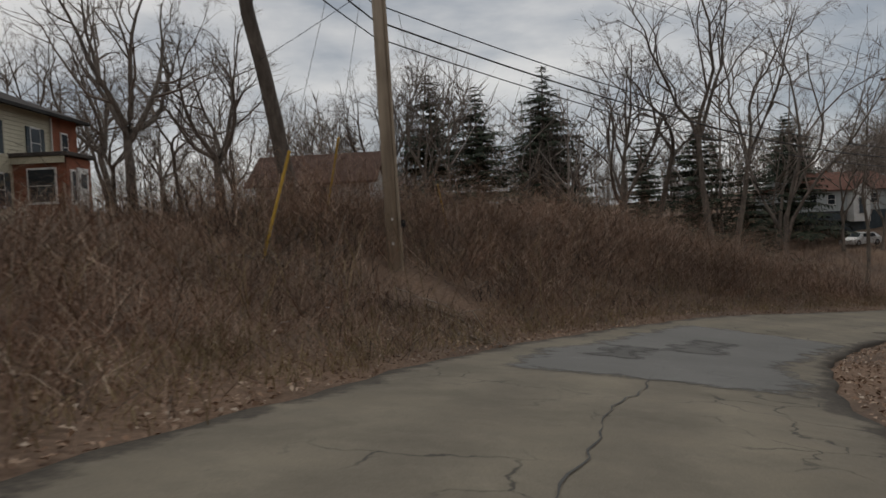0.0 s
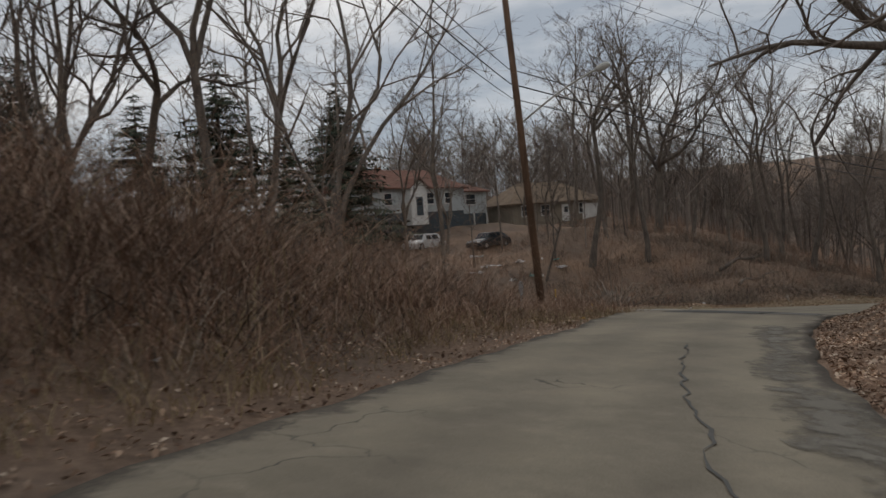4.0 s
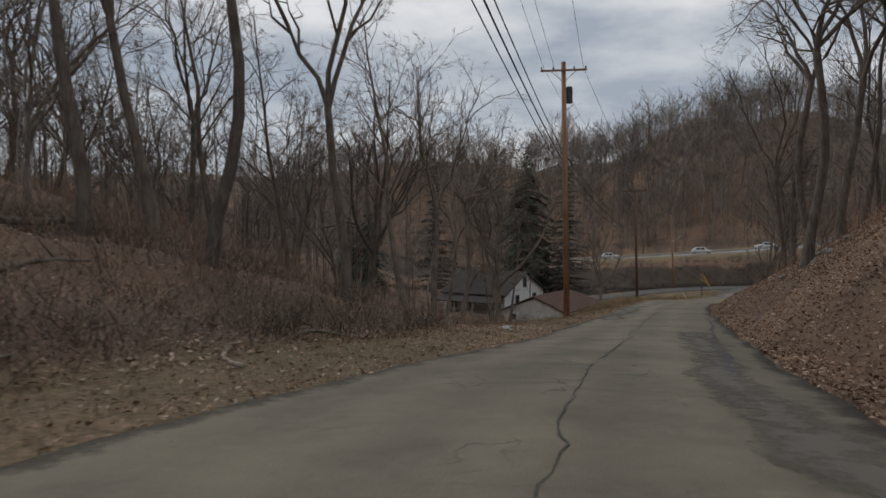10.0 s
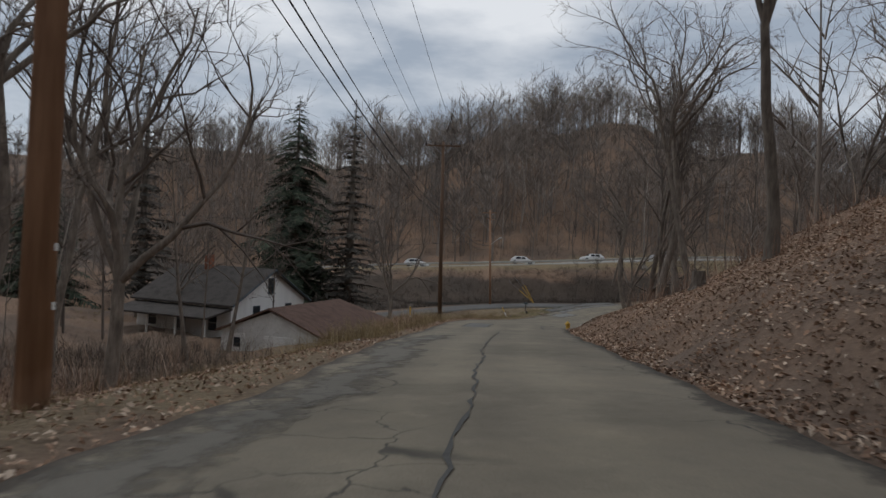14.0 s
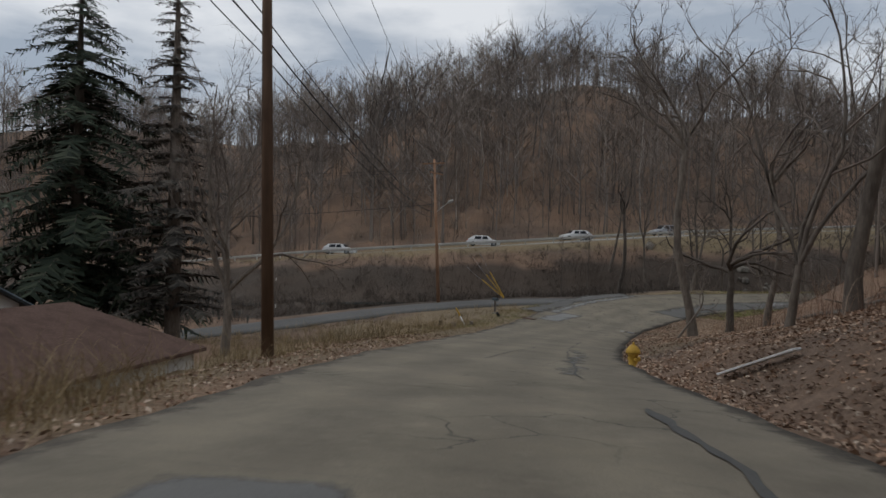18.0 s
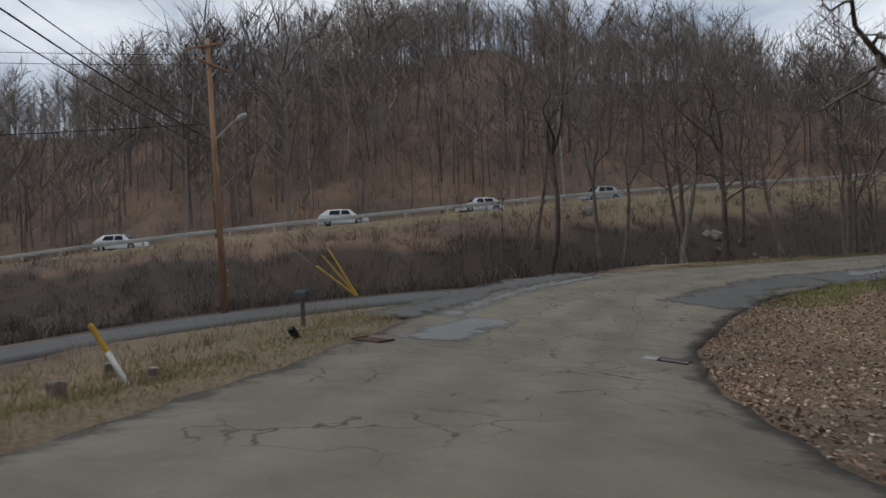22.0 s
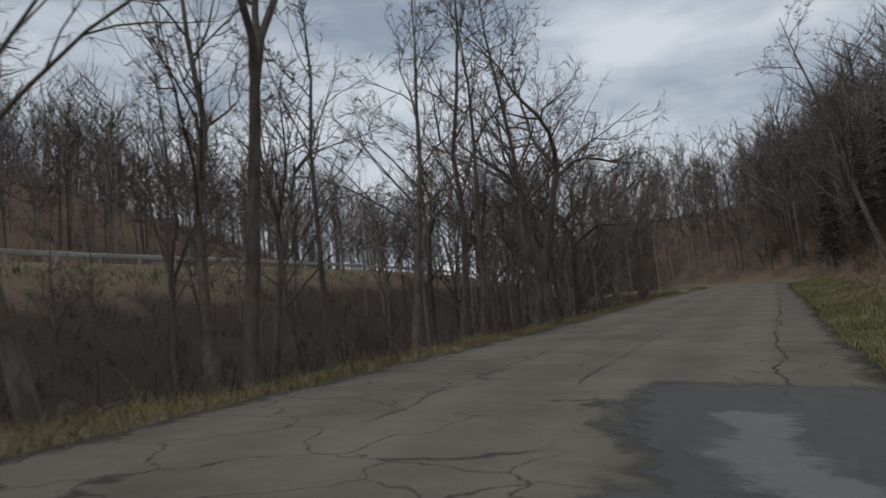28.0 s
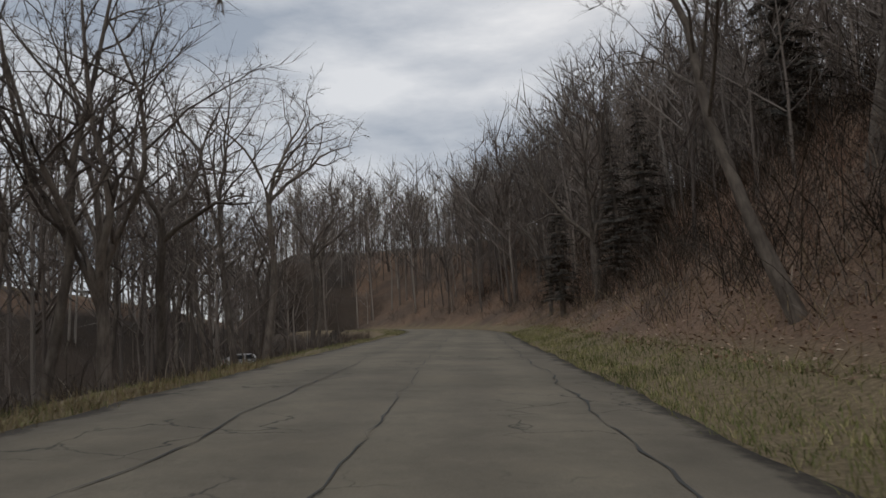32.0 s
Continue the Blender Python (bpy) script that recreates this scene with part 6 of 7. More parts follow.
HEROES = [  # kind, x, y, size, turn, lean
    (0, -20, 46, 1.15, 0, (0, 0)), (5, -6, 29.4, 1.75, 200, (4, 6)), (0, -16, 52.6, 1.0, 80, (0, 0)), (6, 42, 75, 1.1, 30, (0, 4)),
    (6, 26.5, 55.0, 1.5, 120, (0, 3)), (3, 15.5, 62, 1.3, 10, (0, 0)), (1, 22.5, 60, 1.45, 70, (0, 2)), (1, 25.0, 62, 1.35, 190, (0, -2)), (5, 19, 66, 1.5, 250, (0, 6)), (7, 72.7, 77.6, 1.35, 0, (0, 0)), (4, 66.5, 81, 1.1, 40, (0, 0)), (6, 56, 73, 0.7, 10, (0, 0)), (4, 59, 78, 0.9, 70, (0, 0)), (2, 61.5, 71, 0.75, 130, (0, 3)), (4, 53, 69, 1.0, 190, (0, 0)), (5, 49, 66, 0.6, 250, (0, 8)), (4, 46, 71, 0.9, 310, (0, 0)), (6, 63, 84.5, 0.8, 100, (0, 0)), (2, 69.5, 83.5, 0.7, 160, (0, 0)), (0, 70, 72, 1.2, 210, (0, 0)), (8, 41.5, 33.4, 1.2, 0, (-9, 0)), (4, 39.5, 33.6, 1.0, 0, (-20, 0)),
    (6, 65, 38.2, 0.9, 0, (-8, 0)), (7, 86.3, 36, 0.95, 60, (-4, 0)), (1, 90, 33.6, 1.0, 120, (0, 0)), (7, 91.8, 34.6, 0.9, 200, (-3, 2)),
    (7, 131, 29.5, 1.0, 30, (-2, 0)), (1, 141.5, 27.2, 1.0, 90, (-2, 0)), (7, 138, 26.2, 1.1, 140, (0, 0)), (7, 160.0, 24.0, 1.0, 220, (0, 0)), (5, 159.3, 25.4, 0.34, 150, (-18, -24)), (8, 163.5, 20.5, 0.75, 60, (0, 0)),
    (7, 167, 16.5, 0.9, 20, (-3, 0)), (1, 78, 55, 1.0, 10, (0, 0)), (7, 72.5, 57.8, 1.05, 60, (0, 0)), (2, 88.8, 55.8, 1.0, 130, (0, 3)),
    (1, 91.4, 55, 0.9, 220, (0, 0)), (3, 97, 61, 1.1, 300, (0, 0)), (1, 192.7, -0.5, 0.75, 20, (0, 0)), (2, 194.7, 2.4, 0.8, 100, (0, 4)),
    (5, 194.6, 6.9, 0.7, 60, (0, -8)), (2, 195.3, 9.1, 0.75, 150, (0, 0)), (4, 192, -2.1, 0.95, 240, (0, 0)), (4, 191.5, -10.1, 1.2, 300, (0, -4)),
    (2, 190.8, -16.7, 0.8, 80, (0, 0)), (2, 195.3, -2.6, 0.8, 30, (0, 0)), (2, 193.3, -12.9, 0.75, 210, (0, 0)), (5, 192.3, -19.2, 1.0, 100, (0, 0)),
    (7, 194.9, -55, 1.0, 10, (0, 0)), (1, 195.5, -51.7, 1.0, 190, (0, 0)), (3, 194.8, -36, 1.0, 70, (0, 0)), (5, 195.5, -42, 1.0, 20, (0, -6)),
    (2, 177.2, -28.9, 0.8, 350, (0, 10)), (5, 192.4, 11.0, 0.8, 170, (0, -12)), (4, 176.4, -18, 0.9, 30, (0, 6)), (3, 174, -62, 1.1, 100, (0, 3)),
    (7, 172.5, -12, 0.9, 130, (0, 4)), (6, 175.5, -74, 1.0, 60, (0, 0)),
    (1, 78, 33.5, 1.0, 15, (-3, 0)), (7, 81, 30.5, 1.0, 75, (-2, 3)), (2, 74, 33.8, 0.95, 135, (-3, 0)), (1, 69.5, 33, 0.9, 195, (0, 0)), (6, 84, 29, 0.95, 255, (0, 0)), (2, 94.5, 31.5, 0.95, 300, (-2, 0)),
    (3, 113.5, 55.5, 1.25, 40, (0, 0)), (7, 108, 57.5, 1.0, 100, (0, 0)), (1, 121, 62, 1.1, 160, (0, 0)), (4, 103, 53.5, 1.1, 220, (0, 0)), (3, 158, 48.5, 0.95, 60, (0, 0)),
    (2, 138, 58.5, 0.8, 20, (0, 0)), (4, 141, 61.5, 1.1, 80, (0, 0)), (4, 144, 56.8, 1.0, 140, (0, 0)), (2, 134, 60, 0.8, 200, (0, 0)), (6, 147.5, 66, 0.85, 10, (0, 0))]
for kind, x, y, size, turn, lean in HEROES:
    plant(TREES[kind], x, y, size, turn, lean, "", 0.12)

# ---- woods: trees along the road, bank by bank ----
def wood_left(p):
    d, k = road_side(p)
    return open_ground(p) & (((k > 9.6) & (k < 15) & (d > 16) & (d < 75)) | ((k >= 15) & (k < 17.5) & (d > 28) & (d < 80)))


def wood_right(p):
    d, k = road_side(p)
    return open_ground(p) & (d < -7) & (d > -55) & (((k > 7) & (k < 20)) | ((k > 25.5) & (d < -9)))


def wood_creek(p):
    d, k = road_side(p)
    return open_ground(p) & (d > 9.5) & (d < 26) & (k > 24.6) & (to_line(p, HIGHWAY)[0] < -7)


def wood_town(p):
    d, k = road_side(p)
    return open_ground(p) & (d > 22) & (d < 130) & (k < 9)


for seed, n, box, ok, gap, mix, sizes, group in (
        (21, 48, (35, 135, 50, 100), wood_left, 3.4, (1, 2, 2, 7, 4, 5, 6, 6), (0.8, 1.15), "trees on the wooded bank"),
        (22, 46, (25, 172, 0, 42), wood_right, 3.2, (1, 2, 2, 4, 7, 6), (0.75, 1.05), "trees on the leafy bank"),
        (23, 44, (130, 180, -90, 8), wood_right, 3.0, (1, 2, 5, 3, 7), (0.75, 1.1), "trees on the steep dark slope"),
        (24, 42, (188, 222, -80, 22), wood_creek, 2.1, (1, 2, 4, 4, 2, 7, 4), (0.65, 0.95), "trees along the creek"),
        (25, 22, (-45, 60, 55, 120), wood_town, 5.0, (0, 1, 3, 3, 5, 0), (0.85, 1.15), "trees behind the thicket")):
    spots, rng = scatter(seed, n, box, ok, gap)
    for x, y in spots:
        plant(TREES[mix[rng.integers(len(mix))]], x, y, rng.uniform(*sizes), rng.uniform(0, 360), rng.normal(0, 2.5, 2), group, 0.1)


def far_woods(name, seed, n, box, ok, label, h=(9, 15), gap=1.5):
    """Many small simple trees in one mesh, for slopes the camera never comes near."""
    rng = np.random.default_rng(seed)
    kinds = []
    for i in range(7):
        g = np.random.default_rng(100 + i)
        pieces = [tube_path([(0, 0, -0.03), (g.normal(0, .012), g.normal(0, .012), 0.4), (g.normal(0, .03), g.normal(0, .03), 0.95)], [0.0075, 0.0052, 0.001], 4)]
        tri = []
        for j in range(13):
            z = g.uniform(0.25, 0.85)
            a = g.uniform(0, math.tau)
            ln = g.uniform(0.16, 0.40) * (1.25 - z * 0.8)
            e = np.array([math.cos(a) * ln * 0.6, math.sin(a) * ln * 0.6, z + ln * 0.8])
            s = np.array([0, 0, z])
            pieces.append(tube_path([s, e], [0.0036, 0.0012], 3))
            for q in range(7):
                b = s + (e - s) * g.uniform(0.15, 1)
                w = g.normal(0, 0.06, 3) + [0, 0, 0.05] + (e - s) * 0.3
                o = g.normal(0, 0.0014, 3)
                tri.append([b - o, b + o, b + w])
        t = np.array(tri).reshape(-1, 3)
        v, f = join_arrays([(a_, quads_to_tris(b_)) for a_, b_ in pieces] + [(t, np.arange(len(t)).reshape(-1, 3))])
        kinds.append((v, f))
    p = np.column_stack([rng.uniform(box[0], box[1], n * 4), rng.uniform(box[2], box[3], n * 4)])
    p = p[ok(p)][:n]
    z = surface(p)
    pieces = []
    for (x, y), zz in zip(p, z):
        v, f = kinds[rng.integers(7)]
        a, s, wd = rng.uniform(0, math.tau), rng.uniform(*h) * rng.choice([0.5, 0.7, 0.85, 1, 1.15]) * (1 + 0.28 * math.sin(x * 0.061 + 2 * math.sin(y * 0.043)) * math.cos(y * 0.083)), rng.uniform(0.9, 1.6)
        c, q = math.cos(a), math.sin(a)
        u = np.column_stack([(v[:, 0] * c - v[:, 1] * q) * s * wd, (v[:, 0] * q + v[:, 1] * c) * s * wd, v[:, 2] * s]) + [x, y, zz]
        pieces.append((u, f))
    v, f = join_arrays(pieces)
    return tagged(new(name, np_mesh(name, v, f, M_bark_far)), label, "woods", kind="stuff")


far_woods("hill_woods", 31, 2500, (205, 345, -130, 190), lambda p: (to_line(p, HIGHWAY)[0] > 7) & (to_line(p, HIGHWAY)[0] < 105), "dense bare brown woods covering the hillside over the highway", (10.5, 18.5))
far_woods("ridge_woods", 32, 900, (-40, 190, -150, 40), lambda p: (road_side(p)[0] < -16) & open_ground(p), "bare woods on the ridge over the road", (11, 18))
far_woods("valley_woods", 33, 800, (-80, 230, 60, 230), lambda p: (road_side(p)[0] > 26) & open_ground(p) & (to_line(p, HIGHWAY)[0] < -8) & ~((p[:, 0] > 150) & (p[:, 1] < 90)), "bare woods behind the houses", (10, 17))
far_woods("rise_woods", 38, 520, (60, 205, 84, 165), lambda p: (road_side(p)[0] > 34) & open_ground(p) & (to_line(p, HIGHWAY)[0] < -12) & ~((p[:, 0] < 92) & (p[:, 1] < 100)) & ~((p[:, 0] > 140) & (p[:, 1] < 96)), "bare woods on the rise behind the wooded bank", (11, 18))
far_woods("creek_woods", 34, 105, (188, 240, -200, -20), lambda p: (to_line(p, HIGHWAY)[0] < -7) & open_ground(p) & (road_side(p)[0] > 10), "bare woods along the creek", (8, 14))
far_woods("end_woods", 35, 520, (120, 240, -300, -62), lambda p: open_ground(p) & ((road_side(p)[0] < -8) | (road_side(p)[0] > 24)), "bare woods where the road bends away", (11, 18))
far_woods("bend_woods", 37, 480, (150, 225, -190, -72), lambda p: ((road_side(p)[0] < -7.5) | (road_side(p)[0] > 20)) & open_ground(p), "tall bare woods round the far bend", (13, 21))
far_woods("slope_woods", 36, 620, (125, 182, -125, 12), lambda p: (road_side(p)[0] < -11) & (road_side(p)[0] > -55), "crowded bare saplings on the steep slope", (7, 15))

# ---- undergrowth, fallen leaves and grass ----
def stalks(rng, base, n, height, spread, width, arch=0.5, sides=2, tip=0.75):
    """Thin arching stems from each base point: strips that taper to a tip, with side twigs."""
    m = len(base) * n
    p = np.repeat(base, n, 0) + np.column_stack([rng.normal(0, spread * 0.35, (m, 2)), np.zeros(m)])
    a = rng.uniform(0, math.tau, m)
    out = np.stack([np.cos(a), np.sin(a), np.zeros(m)], 1)
    hh = height[np.repeat(np.arange(len(base)), n)] * rng.uniform(0.45, 1.1, m)
    reach = hh * rng.uniform(0.05, arch, m) * 1.3
    low = 0.62 if tip > 0.5 else 0.78
    p1 = p + out * (reach * (0.3 if tip > 0.5 else 0.5))[:, None] + np.column_stack([np.zeros((m, 2)), hh * rng.uniform(low - 0.25, low + 0.05, m)])
    p2 = p + out * reach[:, None] + np.column_stack([np.zeros((m, 2)), hh * rng.uniform(tip, 1.0, m)])
    b = rng.uniform(0, math.tau, m)
    s = np.stack([np.cos(b), np.sin(b), np.zeros(m)], 1) * width
    if sides:
        # a stem that bows: two lengths and a tip
        c = 2 * p1 - (p + p2) / 2
        q1, q2 = p * 0.449 + c * 0.442 + p2 * 0.109, p * 0.109 + c * 0.442 + p2 * 0.449
        v = np.stack([p - s, p + s, q1 - s * 0.85, q1 + s * 0.85, q2 - s * 0.6, q2 + s * 0.6, p2], 1)
        i = np.arange(m)[:, None] * 7
        f = np.concatenate([i + [0, 1, 3], i + [0, 3, 2], i + [2, 3, 5], i + [2, 5, 4], i + [4, 5, 6]])
    else:
        v = np.stack([p - s, p + s, p1 + s * 0.7, p1 - s * 0.7, p2], 1)
        i = np.arange(m)[:, None] * 5
        f = np.concatenate([i + [0, 1, 2], i + [0, 2, 3], i + [3, 2, 4]])
    out_v, out_f = [v.reshape(-1, 3)], [f]
    count = v.shape[1] * m
    for k in range(sides):
        t = rng.uniform(0.2, 1, m)[:, None]
        q = np.where(t < 0.6, p + (p1 - p) * t / 0.6, p1 + (p2 - p1) * (t - 0.6) / 0.4)
        w = rng.normal(0, 1, (m, 3))
        w[:, 2] *= 0.55
        w *= (hh * rng.uniform(0.18, 0.42, m) / np.linalg.norm(w, axis=1))[:, None]
        tv = np.stack([q - s * 0.5, q + s * 0.5, q + w], 1).reshape(-1, 3)
        out_v.append(tv)
        out_f.append(np.arange(len(tv)).reshape(-1, 3) + count)
        count += len(tv)
    return np.concatenate(out_v), np.concatenate(out_f)


def stuff(name, v, f, material, label, category):
    return tagged(new(name, np_mesh(name, v, f, material)), label, category, kind="stuff")


def band(seed, n, k0, k1, d0, d1, even=False, edge=False):
    """Random places along the road between two stations and two distances."""
    rng = np.random.default_rng(seed)
    k = rng.uniform(k0, k1, n)
    d = d0 + (d1 - d0) * rng.random(n) if even else d0 + (d1 - d0) * rng.power(0.8, n)
    if edge:
        d = d + (np.interp(k, np.arange(37), WIDE_L) if d0 + d1 > 0 else -np.interp(k, np.arange(37), WIDE_R))
    x, y, lx, ly = (np.interp(k, K, a) for a in (LINE[:, 0], LINE[:, 1], LEFT[:, 0], LEFT[:, 1]))
    p = np.column_stack([x + lx * d, y + ly * d])
    p = p[open_ground(p) & (np.abs(to_line(p, LINE[::3])[0]) > (2.0 if edge else min(abs(d0), abs(d1)) - 0.3))]
    return np.column_stack([p, surface(p)]), rng


def clump(p):
    """How tall plants grow from place to place: mounds and hollows."""
    x, y = p[:, 0], p[:, 1]
    return 1 + 0.33 * np.sin(0.9 * x + 1.7 * np.sin(0.5 * y)) * np.cos(0.8 * y + 1.3 * np.sin(0.6 * x)) + 0.25 * np.sin(2.3 * x + 1.1 * np.sin(1.9 * y)) * np.cos(2.1 * y)


def brush(name, seed, n, k0, k1, d0, d1, stems, h0, h1, label, width=0.012, material=None, arch=0.5, twigs=2, spread=0.8, tip=0.75, edge=False, slope=0.0):
    p, rng = band(seed, n, k0, k1, d0, d1, True, edge)
    low = 0.28 + 0.72 * smooth01((np.abs(to_line(p[:, :2], LINE[::3])[0]) - abs(d0)) / slope) if slope else 1.0
    v, f = stalks(rng, p, stems, rng.uniform(h0, h1, len(p)) * clump(p) * low, spread, width, arch, twigs, tip)
    return stuff(name, v, f, material or M_brush, label, "undergrowth")


def leaves(name, seed, n, k0, k1, d0, d1, label, size=0.075, material=None, edge=False):
    """Curled leaves lying at all angles."""
    p, rng = band(seed, n, k0, k1, d0, d1, edge=edge)
    m = len(p)
    u = rng.normal(0, 1, (m, 3)) * [1, 1, 0.35]
    u /= np.linalg.norm(u, axis=1)[:, None]
    w = np.cross(u, rng.normal(0, 0.35, (m, 3)) + [0, 0, 1])
    w /= np.linalg.norm(w, axis=1)[:, None]
    s = size * rng.uniform(0.5, 1.3, m)[:, None]
    c = p + [0, 0, 0.02] + np.column_stack([np.zeros((m, 2)), rng.uniform(0, 0.05, m)])
    v = np.stack([c - u * s, c - w * s * 0.55 + [0, 0, 0.015], c + u * s, c + w * s * 0.55 + [0, 0, 0.015]], 1).reshape(-1, 3)
    return stuff(name, v, np.arange(len(v)).reshape(-1, 4), material or M_leaf, label, "leaf litter")


brush("thicket", 40, 900, 2.0, 4.8, 4.9, 16, 20, 0.7, 1.5, "dense reddish-brown leafless bramble thicket on the roadside bank", 0.0062, arch=2.2, tip=0.05, spread=1.5, twigs=3, slope=4.0)
brush("thicket", 41, 1350, 4.6, 8.25, 4.9, 17, 20, 1.3, 3.2, "dense reddish-brown leafless bramble thicket on the roadside bank", 0.0062, arch=2.2, tip=0.05, spread=1.5, twigs=3, slope=4.0)
# near-black stems put the shade of the thicket's hollows into colour
brush("thicket", 141, 330, 4.2, 8.25, 5.5, 17, 20, 1.0, 3.0, "bramble stems coloured dark as shade inside the roadside thicket", 0.0075, M_vine_and_shade, 2.4, 3, 1.4, 0.05, slope=4.0)
brush("thicket", 142, 700, 1.0, 8.25, 4.8, 13, 18, 0.8, 2.4, "grey dead canes and brambles on the roadside bank", 0.0062, M_brush_grey, 2.4, 3, 1.4, 0.05, slope=5.0)
brush("thicket", 42, 900, 0, 3.2, 5.2, 15, 18, 0.8, 1.8, "dense reddish-brown leafless bramble thicket on the roadside bank", 0.0062, arch=2.2, tip=0.05, spread=1.5, twigs=3, slope=4.0)
brush("pale_canes", 78, 260, 0.5, 8.2, 5.6, 14, 5, 0.8, 2.4, "pale dead canes standing among the brambles", 0.008, M_straw, 0.9, 2, 0.7, 0.5)
brush("dry_weeds", 43, 1100, 1.5, 8.3, 4.4, 6.6, 10, 0.12, 0.5, "low dry weeds in front of the thicket", 0.007, M_straw, 0.9)
brush("leafy_bank_brush", 143, 700, 9.2, 14.5, 9.0, 26, 9, 0.3, 1.1, "low reddish-brown brush on the wooded bank", 0.008, arch=2.0, tip=0.1, spread=1.2)
brush("tangled_brush", 44, 1500, 9.2, 13.5, 6.9, 22, 14, 0.5, 1.5, "tangled leafless brush below the wooded bank", 0.007, M_brush_grey, arch=1.8, tip=0.2, spread=1.2, twigs=3)
brush("woodland_shrubs", 45, 1700, 9.5, 17, 12, 60, 9, 0.8, 2.4, "thin leafless shrubs under the trees", 0.012)
brush("creek_brush", 46, 2500, 24, 36, 9.0, 24, 10, 0.4, 1.6, "dark leafless brush along the creek bank", 0.012, M_brush_dark, 1.0)
brush("slope_shrubs", 47, 1800, 7, 24, -7, -40, 8, 0.5, 1.8, "thin leafless shrubs on the leafy bank", 0.010)
brush("slope_brush", 48, 2000, 25, 36, -6.0, -36, 13, 0.7, 2.3, "dark dense brush on the steep slope", 0.009, M_brush_grey, arch=1.9, tip=0.1)
brush("field_weeds", 49, 1250, 16.2, 21.8, 6, 20, 10, 0.3, 1.1, "tall dry weeds between the two roads", 0.007, M_straw, 0.7)
brush("bank_stems", 145, 500, 27.5, 34, -5.2, -9, 7, 0.3, 1.0, "pale dead stems at the foot of the slope", 0.007, M_straw, 1.4, 2, 0.9, 0.2)
leaves("fallen_leaves", 74, 16000, 26, 34, -5.0, -14, "brown fallen leaves on the foot of the slope", 0.06)
brush("vine_tangle", 54, 1300, 28.6, 35, -7.5, -27, 14, 1.6, 4.2, "dark tangle of vines and evergreen scrub on the slope", 0.012, M_vine_and_shade, 1.9, 3, 1.3, 0.1)
brush("end_brush", 51, 900, 30.5, 36, 8, 34, 10, 0.5, 1.6, "leafless brush along the far road", 0.013, M_brush_grey)
brush("end_brush", 52, 900, 30.5, 36, -8, -40, 10, 0.8, 2.6, "leafless brush along the far road", 0.013)
brush("gully_brush", 146, 1100, 14.3, 17.4, 8, 40, 9, 0.3, 1.2, "reddish-brown leafless brush in the gully", 0.009, None, 1.8, 2, 1.2, 0.1)
brush("yard_brush", 144, 900, 8.6, 13.0, 20, 46, 9, 0.5, 1.7, "grey leafless brush on the slope below the houses", 0.012, M_brush_grey, 1.6, 2, 1.2, 0.2)
brush("yard_brush", 53, 500, 16.6, 18.9, 13, 28, 12, 1.0, 2.4, "grey leafless brush beside the farm house", 0.011, M_brush_grey, 0.9)
brush("verge_weeds", 55, 520, 16.3, 18.4, 4.4, 9.4, 14, 0.35, 1.05, "tall straw-coloured weeds above the garage", 0.007, M_straw, 0.8)
brush("verge_weeds", 56, 180, 17.0, 18.3, 5.4, 9.5, 14, 0.4, 1.0, "dry brown weeds above the garage", 0.008, arch=1.0, tip=0.4)
brush("mound_brush", 57, 330, 8.2, 9.25, 4.6, 12, 14, 0.3, 1.0, "dry brown brush round the foot of the pole", 0.007, arch=1.4, tip=0.3)
brush("mound_brush", 58, 300, 8.1, 9.2, 4.0, 10, 10, 0.1, 0.4, "dry straw grass round the foot of the pole", 0.006, M_straw)
brush("town_brush", 50, 1500, 0, 9, 17, 60, 10, 1.0, 2.6, "leafless brush behind the thicket", 0.014)
leaves("fallen_leaves", 61, 125000, 6.5, 20, -0.1, -10.5, "brown fallen oak leaves covering the bank", 0.052, edge=True)
leaves("fallen_leaves", 62, 26000, 20, 25, -0.1, -9, "brown fallen oak leaves covering the bank", 0.05, edge=True)
leaves("fallen_leaves", 63, 30000, 8, 20.5, 0.15, 7, "brown fallen leaves along the verge", 0.05, edge=True)
leaves("fallen_leaves", 64, 14000, 0, 8.3, 0.15, 4.2, "brown fallen leaves along the verge", 0.045, edge=True)
leaves("fallen_leaves", 65, 9000, 0, 6.6, -0.1, -5, "brown fallen leaves along the verge", 0.05, edge=True)
leaves("fallen_leaves", 73, 22000, 9.2, 15.5, 6.5, 22, "brown fallen leaves on the wooded bank", 0.062)
leaves("fallen_leaves", 66, 8000, 25, 36, -7, -18, "brown fallen leaves on the steep slope")
brush("verge_grass", 67, 6500, 24.5, 33, -2.6, -5.4, 6, 0.10, 0.28, "short green and straw-coloured verge grass", 0.008, M_grass, 0.9, 0, 0.35)
brush("verge_grass", 68, 3600, 23.6, 35, -0.1, 1.9, 6, 0.06, 0.24, "short green and straw-coloured verge grass", 0.007, M_grass, 0.9, 0, 0.35, edge=True)
brush("verge_grass", 77, 1700, 24.2, 31, -0.05, 1.1, 6, 0.12, 0.36, "straw-coloured grass at the edge of the asphalt", 0.006, M_straw, 0.9, 0, 0.35, edge=True)
brush("verge_grass", 69, 2600, 16, 24, 4.6, 9, 6, 0.06, 0.25, "short straw-coloured verge grass", 0.005, M_straw, 0.9, 0, 0.35)
brush("field_weeds", 149, 160, 21.8, 23.4, 7.5, 12, 8, 0.1, 0.35, "low dry weeds between the two roads", 0.007, M_straw, 0.9)
